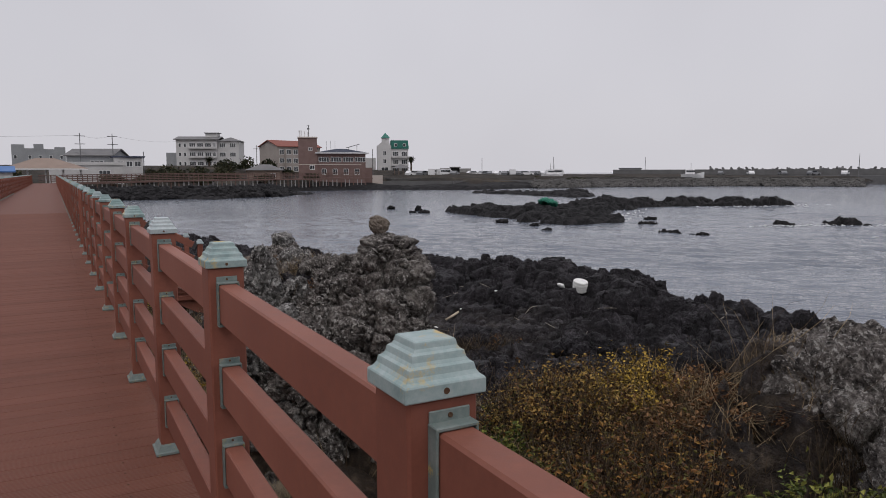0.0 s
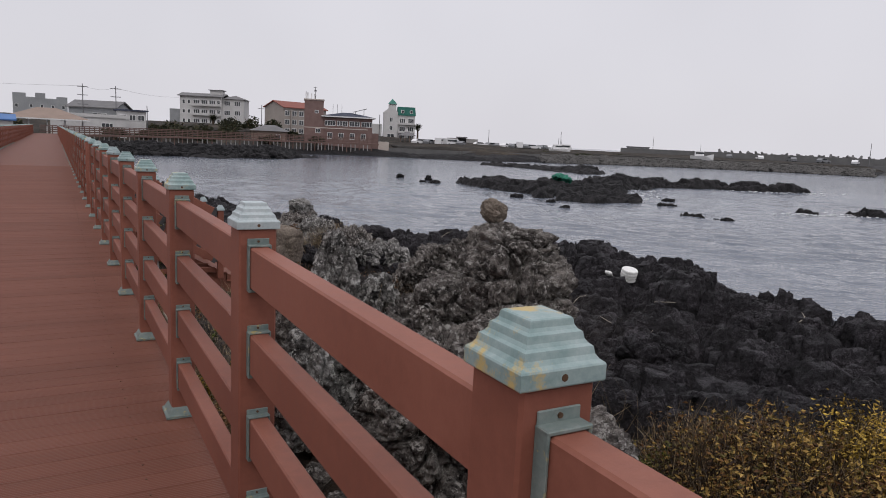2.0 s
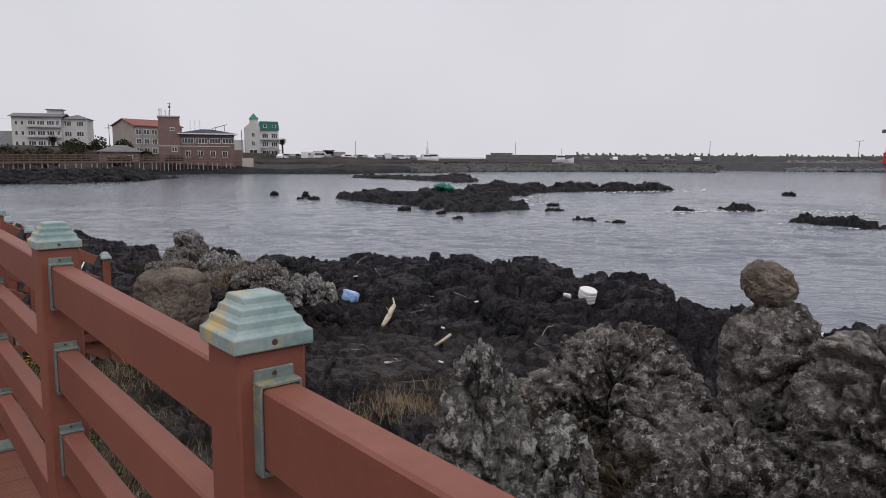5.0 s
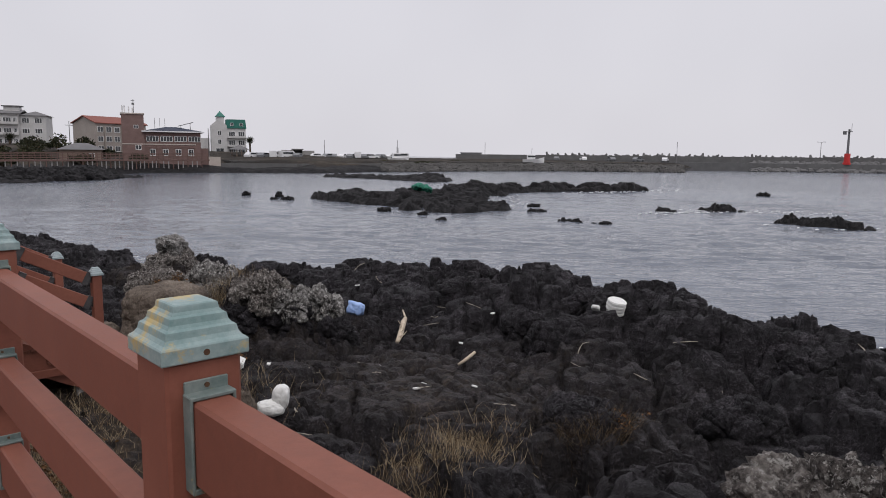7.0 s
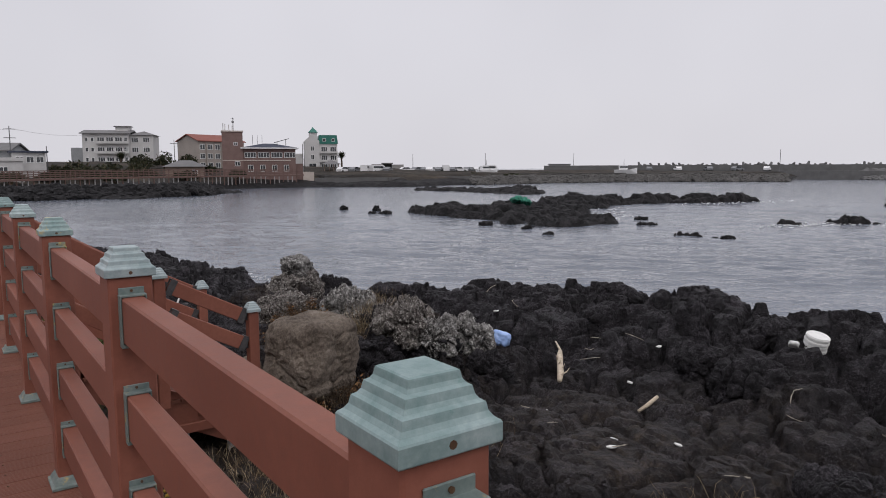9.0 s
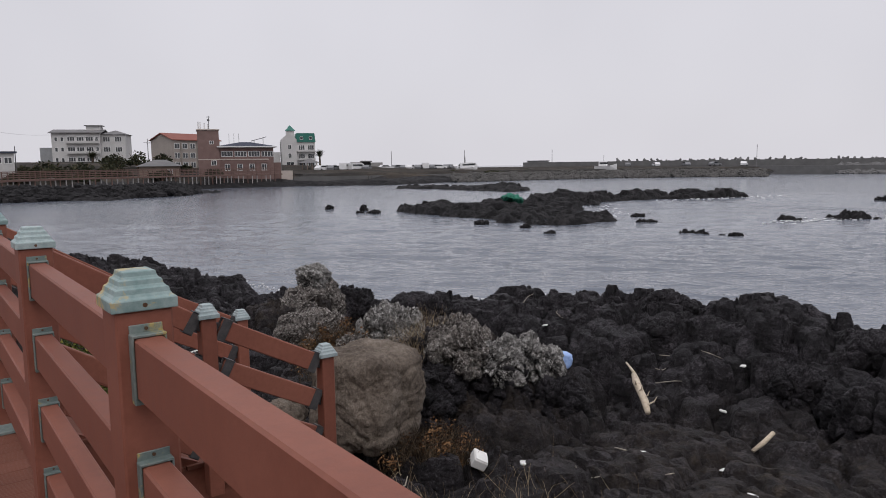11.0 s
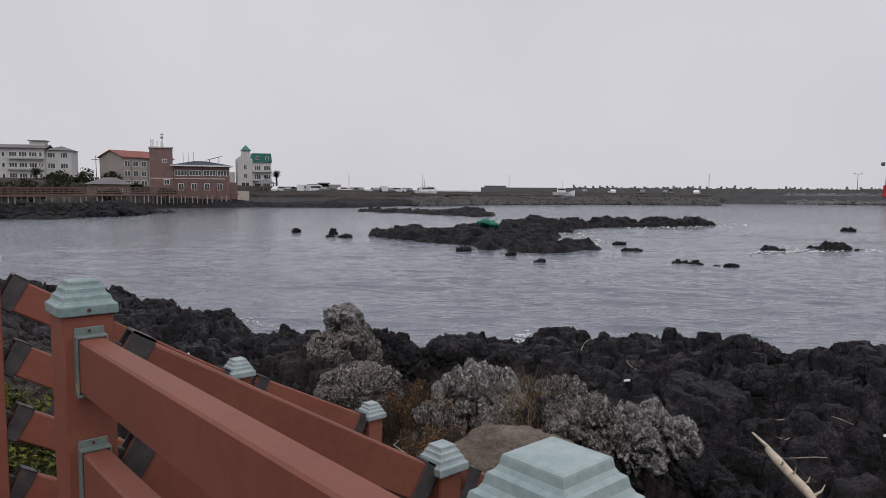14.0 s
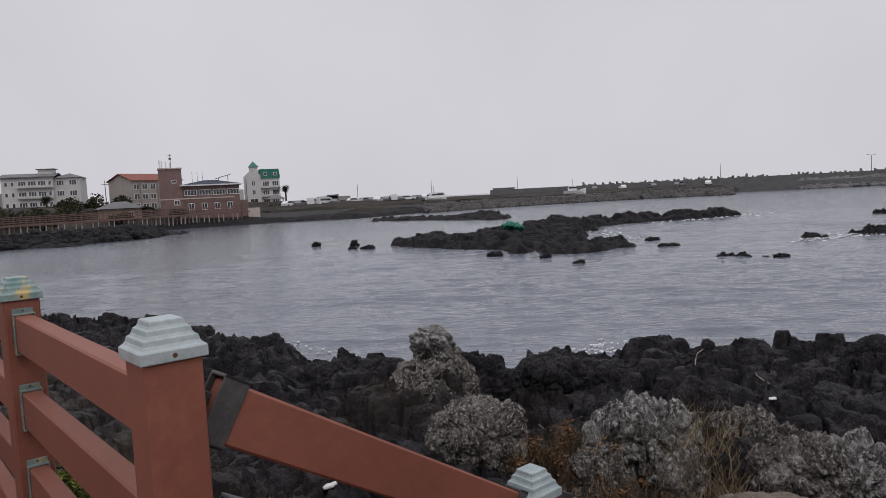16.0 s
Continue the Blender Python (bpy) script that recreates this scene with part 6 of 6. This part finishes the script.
part("roof", box((-2.8, -0.4, 3.2), (3.0, 5.4, 3.5)), ROOF_DARK, h)
for x in (-1.4, 0.2, 1.7):
    window(h, x, 2.0, 1.2, 1.1, 0, 1)
h = thing("wide_pavilion", "wide brown tiled hip roof beyond the boardwalk", "pavilion", facing(-1.4, 128, 0, 0))
for x in (-5, -2.5, 0, 2.5, 5):
    part("post", box((x - 0.12, 0, -1), (x + 0.12, 0.24, 2.2)), FRAME_WHITE, h)
bm = bmesh.new()
hip(bm, -5.4, 5.4, -1, 7, 2.2, 1.7, 0.6)
part("roof", bm, ROOF_BROWN, h)
part("eave", box((-6.0, -1.6, 2.0), (6.0, 7.6, 2.2)), FRAME_WHITE, h)
h = thing("blue_roofed_shelter", "shelter with a blue sheet roof", "shelter", facing(-8.5, 118, 0, 0))
part("wall", box((-3, 0, -1), (3, 4, 1.7)), WALL_WHITE, h)
bm = bmesh.new()
gable(bm, -3, 3, 0, 4, 1.7, 0.6, 0.4)
part("roof", bm, ROOF_BLUE, h)


def pole(label, x, y, z0, z1, arms=(), lamp=False, thick=0.10):
    po = thing("utility_pole" if not lamp else "street_lamp", label, "pole" if not lamp else "street lamp", facing(x, y, 0))
    bm = bmesh.new()
    tube(bm, [(0, 0, z0), (0, 0, z1)], [thick, thick * 0.7], 8)
    part("shaft", bm, METAL, po)
    for z in arms:
        part("crossarm", box((-0.9, -0.06, z), (0.9, 0.06, z + 0.12)), METAL, po)
    if lamp:
        for s in (-1, 1):
            bm = bmesh.new()
            tube(bm, [(0, 0, z1 - 0.1), (s * 0.7, 0, z1 + 0.1)], 0.05, 6)
            part("arm", bm, METAL, po)
            part("lamp_head", box((s * 0.95 - 0.3, -0.12, z1 + 0.04), (s * 0.95 + 0.3, 0.12, z1 + 0.18)), METAL, po)
    return po


pole("utility pole with crossarms among houses", 4.4, 149.5, -1, 9.0, (8.4, 6.9, 5.2))
pole("utility pole with crossarms among houses", 10.0, 149.5, -1, 9.0, (8.4, 6.9))
pole("thin bare utility pole among houses", 15.4, 149, -1, 5.6)
pole("utility pole between houses", 46.5, 184, 0, 8.6, (7.6,))
pole("thin pole beside the brick house", 66.4, 154, 0, 7.0)
pole("tall pole on the far car park", 129.3, 205, -1, 6.4)
pole("tall pole on the quay", 150, 192, -1, 6.6)
pole("tall pole beside the block building", 208, 207, -1, 7.4)
pole("tall pole on the breakwater", 211, 123, -1, 6.9)
pole("street lamp with two arms on the breakwater", 244.3, 91, 0, 7.2, (), True)
for a, b in (((4.4, 149.5, 8.6), (10.0, 149.5, 8.6)), ((10.0, 149.5, 8.6), (26, 180, 9.0)), ((-30, 150, 8.4), (4.4, 149.5, 8.6))):
    a, b = Vector(a), Vector(b)
    bm = bmesh.new()
    tube(bm, [a.lerp(b, q / 8) - Vector((0, 0, 0.5 * math.sin(math.pi * q / 8))) for q in range(9)], 0.02, 4)
    tagged(put("overhead_wire", mesh_of("overhead_wire", bm, METAL)), "thin dark overhead wire between poles", "wire")

# boardwalk on legs along the far shore
fb = thing("far_boardwalk", "red-brown boardwalk on legs along the far shore", "boardwalk")
route = [(-1.5, 117.5, -0.02), (8, 126, 0.1), (19, 134, 0.2), (36, 139.5, 0.25), (52, 146, 0.25), (62, 145.5, 0.3)]
for a, b in zip(route, route[1:]):
    a, b = Vector(a), Vector(b)
    d = b - a
    m = Matrix.Translation(a) @ d.to_track_quat("X", "Z").to_matrix().to_4x4()
    part("deck", box((-0.2, -1.2, -0.3), (d.length + 0.2, 1.2, 0)), FAR_WOOD, fb, m=m)
    for z in (0.3, 0.6, 0.9, 1.15):
        part("rail", box((0, -1.2, z - 0.05), (d.length, -1.12, z + 0.06)), FAR_WOOD, fb, m=m)
        part("rail", box((0, 1.12, z - 0.05), (d.length, 1.2, z + 0.06)), FAR_WOOD, fb, m=m)
    n = int(d.length / 0.95)
    for k in range(n):
        part("leg", box((k * 0.95, -1.1, -2.8), (k * 0.95 + 0.15, -0.95, -0.3)), LEG_PALE if k % 3 else FAR_WOOD, fb, m=m)
        part("post", box((k * 0.95, -1.22, 0), (k * 0.95 + 0.10, -1.1, 1.22)), FAR_WOOD, fb, m=m)

# breakwater, quay wall, beacon
BW = [(176, 190), (196, 165), (222, 122), (238, 96), (253, 72)]
bwk = thing("breakwater", "long concrete breakwater with a stone foot", "breakwater")
for a, b in zip(BW, BW[1:]):
    a, b = Vector((*a, 0)), Vector((*b, 0))
    d = b - a
    m = Matrix.Translation(a) @ d.to_track_quat("X", "Z").to_matrix().to_4x4()
    part("wall", box((-0.3, -1.5, -4), (d.length + 0.3, 1.5, 2.3)), BREAKWATER_GREY, bwk, m=m)
    part("quay", box((-0.3, -7, -4), (d.length + 0.3, -1.5, 0.3)), BREAKWATER_GREY, bwk, m=m)


def riprap(label, line, width, z_top, n, seed, size=0.9, material=RIPRAP):
    """A slope of heaped stones, joined, along a line."""
    r = np.random.default_rng(seed)
    v, f = ball(2)
    base = along(line, 0.4)
    k = r.integers(0, len(base), n)
    t_ = r.uniform(0, 1, n)
    nrm = np.gradient(base, axis=0)
    nrm = np.stack([nrm[:, 1], -nrm[:, 0]], 1)
    nrm /= np.linalg.norm(nrm, axis=1)[:, None]
    c = np.concatenate([base[k] + nrm[k] * (t_ * width)[:, None], (z_top + (SEA_Z - z_top) * t_)[:, None]], 1)
    s = size * r.uniform(0.5, 1.2, (n, 3)) * np.array([1, 1, 0.7])
    jit = 1 + 0.35 * (r.uniform(0, 1, (n, len(v))) - 0.5)
    verts = (v[None] * s[:, None] * jit[..., None] + c[:, None]).reshape(-1, 3)
    faces_ = (f[None] + (np.arange(n) * len(v))[:, None, None]).reshape(-1, 3)
    ob = put("riprap", array_mesh("riprap", verts, faces_, material, False))
    return tagged(ob, label, "stones", kind="stuff")


riprap("dark heaped stones along the causeway", [(100, 137), (130, 138), (158, 129), (177, 113), (182, 105)], 3.0, -0.6, 1500, 1, 0.8)
riprap("black heaped rocks below the far boardwalk", [(-3, 112), (12, 111), (28, 112.5), (33, 121)], 4.0, -0.85, 620, 4, 0.8, FAR_ROCK)
riprap("pale heaped stones at the head of the breakwater", [(229, 107), (238, 92), (253, 70)], 6.0, 0.4, 520, 2, 1.3, BREAKWATER_GREY)
riprap("dark heaped stones at the tip of the breakwater", [(252, 74), (259, 65)], 4.0, -0.6, 160, 3, 1.2)


def tetrapod_mesh():
    bm = bmesh.new()
    for d in ((0, 0, 1), (0.94, 0, -0.33), (-0.47, 0.82, -0.33), (-0.47, -0.82, -0.33)):
        d = Vector(d)
        tube(bm, [d * 0.05, d * 1.25], [0.52, 0.30], 8)
    return mesh_of("tetrapod", bm, BREAKWATER_GREY)


TETRA = tetrapod_mesh()
r = np.random.default_rng(12)
for n, p in enumerate(along(BW[1:], 2.1)):
    ob = put("tetrapod", TETRA, None, pose(p[0] + 2.4 + r.uniform(-0.8, 0.8), p[1] + 1.2, 1.9 + r.uniform(-0.4, 0.4), r.uniform(0, 90), r.uniform(0, 90), r.uniform(0, 360)))
    tagged(ob, "grey concrete tetrapod heaped on the breakwater", "tetrapod", "tetrapods on the breakwater")

bc = thing("harbour_beacon", "red and grey harbour beacon with a mast", "beacon", facing(239.5, 81.5, 0))
bm = bmesh.new()
tube(bm, [(0, 0, 0.2), (0, 0, 0.8), (0, 0, 0.81), (0, 0, 3.6)], [1.15, 1.15, 0.9, 0.85], 14)
part("base", bm, RED_PAINT, bc)
bm = bmesh.new()
tube(bm, [(0, 0, 3.6), (0, 0, 10.2)], [0.38, 0.30], 12)
part("column", bm, METAL, bc)
part("platform", box((-0.9, -0.9, 10.2), (0.9, 0.9, 10.35)), METAL, bc)
part("lantern", box((-0.3, -0.3, 10.35), (0.3, 0.3, 11.0)), GLASS_DARK, bc)
part("solar_panel", box((-1.7, -0.1, 9.4), (-0.7, 0.1, 10.5)), METAL, bc)
bm = bmesh.new()
tube(bm, [(0.6, 0, 10.3), (0.6, 0, 12.8)], 0.06, 6)
part("aerial", bm, METAL, bc)

# causeway top: quay road and a pale band
for nm, lab, cat, pts_, w, z, mt in (("quay_road", "grey concrete road along the quay", "road", [(70, 152), (100, 150), (132, 150), (162, 138), (180, 118)], 5, 0.05, RIPRAP), ("sea_wall", "low concrete wall along the far shore", "wall", [(66, 146), (80, 139), (100, 143), (131, 144), (160, 133), (177, 115)], 0.5, -0.45, BREAKWATER_GREY)):
    rd = thing(nm, lab, cat)
    rd["kind"] = "structure"
    for a, b in zip(pts_, pts_[1:]):
        a, b = Vector((*a, z)), Vector((*b, z))
        d = b - a
        part("slab", box((-0.5, -w / 2, -2.0), (d.length + 0.5, w / 2, 0)), mt, rd, m=Matrix.Translation(a) @ d.to_track_quat("X", "Z").to_matrix().to_4x4())


def car_thing(label, material):
    ob = thing("parked_car", label, "car", None, "cars parked on the quay")
    bm = bmesh.new()
    prism(bm, [(-2.1, 0.35), (2.1, 0.35), (2.15, 0.75), (1.9, 0.9), (0.9, 0.98), (0.35, 1.45), (-1.3, 1.47), (-1.9, 1.0), (-2.15, 0.9)], -0.85, 0.85)
    body = part("body", bm, material, ob)
    bm = bmesh.new()
    prism(bm, [(-1.6, 1.02), (0.75, 1.02), (0.3, 1.38), (-1.25, 1.40)], -0.87, 0.87)
    part("side_windows", bm, GLASS_DARK, body)
    for x in (-1.3, 1.3):
        for y in (-0.78, 0.78):
            bm = bmesh.new()
            tube(bm, [(x, y - 0.1, 0.33), (x, y + 0.1, 0.33)], 0.33, 12)
            part("wheel", bm, RUBBER_AND_DOORWAY, ob)
    return ob


def van_thing(label, material):
    ob = thing("parked_van", label, "van", None, "cars parked on the quay")
    bm = bmesh.new()
    prism(bm, [(-2.3, 0.4), (2.3, 0.4), (2.3, 1.1), (1.7, 1.9), (-2.3, 1.95)], -0.9, 0.9)
    body = part("body", bm, material, ob)
    part("side_windows", box((-2.0, -0.92, 1.15), (1.5, 0.92, 1.65)), GLASS_DARK, body)
    for x in (-1.4, 1.4):
        for y in (-0.8, 0.8):
            bm = bmesh.new()
            tube(bm, [(x, y - 0.1, 0.35), (x, y + 0.1, 0.35)], 0.35, 12)
            part("wheel", bm, RUBBER_AND_DOORWAY, ob)
    return ob


cars = [car_thing("white parked car on the quay", WHITE_PAINT), car_thing("dark grey parked car on the quay", GREY_PAINT), van_thing("white parked van on the quay", WHITE_PAINT)]
spots_ = []
for a, b, n in (((84, 168), (98, 165), 5), ((106, 172), (142, 176), 13), ((196, 160), (219, 121), 5)):
    for k in range(n):
        spots_.append((a[0] + (b[0] - a[0]) * k / n, a[1] + (b[1] - a[1]) * k / n))
for n, (x, y) in enumerate(spots_):
    src = cars[(1, 0, 1, 2, 1, 0, 1)[n % 7]]
    z = 0.35 if x > 190 else (0.45 if x < 100 else 0.4)
    if n < 3:
        cars[n].matrix_basis = pose(x, y, z, 0, 0, 20 + 15 * n)
        continue
    copy_thing(src, pose(x + r.uniform(-0.8, 0.8) - (3.4 if x > 190 else 0), y - (2.2 if x > 190 else 0), z, 0, 0, r.uniform(-30, 60)))


def boat(label, m):
    ob = thing("fishing_boat", label, "boat", m, "boats at the quay")
    bm = bmesh.new()
    rows_ = []
    for x, w, z in ((-3, 0.9, 0.9), (-1, 1.1, 0.85), (1.5, 1.0, 1.0), (3.2, 0.1, 1.5)):
        rows_.append([bm.verts.new(c) for c in ((x, -w, z), (x, -w * 0.6, -0.2), (x, w * 0.6, -0.2), (x, w, z))])
    for a, b in zip(rows_, rows_[1:]):
        for q in range(4):
            bm.faces.new((a[q], a[(q + 1) % 4], b[(q + 1) % 4], b[q]))
    bm.faces.new(rows_[0])
    bm.faces.new(rows_[-1][::-1])
    bmesh.ops.recalc_face_normals(bm, faces=bm.faces[:])
    part("hull", bm, WHITE_PAINT, ob)
    cab = part("cabin", box((-1.8, -0.7, 0.8), (0.4, 0.7, 2.2), 0.06), WHITE_PAINT, ob)
    part("cabin_windows", box((-1.5, -0.72, 1.45), (0.42, 0.72, 1.9)), GLASS_DARK, cab)
    bm = bmesh.new()
    tube(bm, [(-0.5, 0, 2.2), (-0.5, 0, 4.0)], 0.05, 6)
    part("mast", bm, METAL, ob)
    return ob


bt = boat("small white fishing boat on the quay", facing(127, 163, 0.0, 20))
copy_thing(bt, facing(157, 138, 0.0, -15))
copy_thing(bt, facing(147, 187, 0.0, 30))

# shrubs and trees of the far shore


def shrub(label, x, y, z, half, seed, n=420, size=0.55, name="shrub", category="shrub"):
    ob = thing(name, label, category, pose(x, y, z), "shrubs of the far shore")
    r_ = np.random.default_rng(seed)
    d = r_.normal(0, 1, (n, 3))
    d /= np.linalg.norm(d, axis=1)[:, None]
    d[:, 2] = np.abs(d[:, 2])
    lump = 0.75 + 0.45 * fbm(d * 1.6 + seed, 3, seed)
    c = d * (np.array(half) * (r_.uniform(0.55, 1.0, n) * lump)[:, None])
    v, f = leaves(c, size, r_, 0.8)
    put("crown", array_mesh("crown", v, f, LEAF_FAR, False), ob)
    bm = bmesh.new()
    for k in range(4):
        a = 1.6 * k + seed
        tube(bm, [(0, 0, -0.8), (math.cos(a) * half[0] * 0.3, math.sin(a) * half[1] * 0.3, half[2] * 0.4), (math.cos(a) * half[0] * 0.5, math.sin(a) * half[1] * 0.5, half[2] * 0.75)], [0.14, 0.09, 0.03], 5)
    part("branches", bm, STEM_DARK, ob)
    return ob


for n, (x, y, z, a, t) in enumerate(((22, 160, 0.6, 4.2, 3.4), (28, 163, 0.6, 4.0, 3.0), (17, 153, 0.4, 3.5, 2.4), (33, 160, 0.8, 3.5, 2.4), (36, 172, 2.0, 3.8, 3.2), (41, 172, 2.4, 3.4, 3.4), (45, 168, 2.6, 3.0, 2.6), (33, 152, 0.0, 3.0, 1.6), (26, 148, -0.2, 3.2, 1.5), (46, 156, 0.8, 2.6, 1.8), (15, 144, -0.2, 3.0, 1.6), (40, 190, 2.4, 4.5, 2.4), (95, 176, 0.5, 2.5, 1.4), (92, 172, 0.3, 2.2, 1.0), (-7, 140, 0, 4, 3.0), (112, 150, -0.3, 3, 0.7), (140, 152, -0.3, 4, 0.7), (122, 146, -0.5, 4, 0.6), (12.5, 150, 0.2, 3.4, 2.6), (20.5, 146, 0.0, 3.6, 2.4), (30.5, 150, 0.2, 3.4, 2.4), (25, 142, -0.4, 3.4, 1.8), (9, 140, -0.2, 3.0, 1.8), (38.5, 146, -0.2, 3.0, 1.6), (50, 150, 0.2, 2.6, 1.5))):
    shrub("dark green coastal shrub on the far shore", x, y, z, (a, a * 0.8, t), 50 + n)
for n, (x, y, z, t) in enumerate(((88.5, 178, 0.8, 4.0), (35.5, 190, 2.8, 1.8))):
    pt = thing("palm_tree", "short palm with a shaggy round crown", "palm", pose(x, y, z), "palms of the far shore")
    bm = bmesh.new()
    tube(bm, [(0, 0, -1), (0.1, 0, t * 0.5), (0.05, 0, t)], [0.3, 0.25, 0.22], 8)
    part("trunk", bm, STEM_DARK, pt)
    r_ = np.random.default_rng(n)
    nf = 420
    d = r_.normal(0, 1, (nf, 3))
    d /= np.linalg.norm(d, axis=1)[:, None]
    d[:, 2] = d[:, 2] * 0.8 + 0.25
    top = np.tile(np.array([[0.05, 0, t]]), (nf, 1))
    v, f = strands(top, top + d * r_.uniform(0.8, 1.5, nf)[:, None], 0.3, 0.05, r_, 3, 3)
    put("fronds", array_mesh("fronds", v, f, LEAF_FAR), pt)

# ---- boards of the deck ----
PITCH = 0.145
bm = bmesh.new()
ridges = [(-0.0724, -0.025), (0.0724, -0.025), (0.0724, -0.015), (0.0708, -0.014), (0.0708, -0.003), (0.069, 0.0)] + [q for k in range(8, -9, -1) for q in ((k * 0.0075, 0.0 if k % 2 else -0.0016),)] + [(-0.069, 0.0), (-0.0708, -0.003), (-0.0708, -0.014), (-0.0724, -0.015)]
a_ = [bm.verts.new((-3.16, y, z)) for y, z in ridges]
b_ = [bm.verts.new((0.12, y, z)) for y, z in ridges]
for q in range(len(ridges)):
    bm.faces.new((a_[q], a_[(q + 1) % len(ridges)], b_[(q + 1) % len(ridges)], b_[q]))
bm.faces.new(a_[::-1])
bm.faces.new(b_)
bmesh.ops.recalc_face_normals(bm, faces=bm.faces[:])
BOARD = mesh_of("board", bm, WOOD_TOP)
rb = random.Random(4)
for k in range(-14, 200):
    put("board", BOARD, deck, pose(rb.uniform(-0.003, 0.003), k * PITCH, -0.0015 - rb.uniform(0, 0.0012)))
verts_, faces_ = [], []
for k in list(range(-80, -14)) + list(range(200, 801)):
    y, n0 = k * PITCH, len(verts_)
    verts_ += [(-3.16, y - 0.069, -0.025), (0.12, y - 0.069, -0.025), (0.12, y + 0.069, -0.025), (-3.16, y + 0.069, -0.025), (-3.16, y - 0.067, -0.002), (0.12, y - 0.067, -0.002), (0.12, y + 0.067, -0.002), (-3.16, y + 0.067, -0.002)]
    faces_ += [[n0 + q for q in f] for f in ((4, 5, 6, 7), (0, 1, 5, 4), (1, 2, 6, 5), (2, 3, 7, 6), (3, 0, 4, 7))]
rest = put("boards", array_mesh("boards", verts_, faces_, WOOD_TOP, False), deck)
rest["kind"] = "stuff"
for row in (-2.75, -1.5, -0.25):
    bm = bmesh.new()
    for k in range(-14, 120):
        tube(bm, [(row, k * PITCH + 0.03, -0.004), (row, k * PITCH + 0.03, 0.0006)], 0.004, 6)
    sc = part("screws", bm, SCREW, deck)
    sc["kind"] = "stuff"
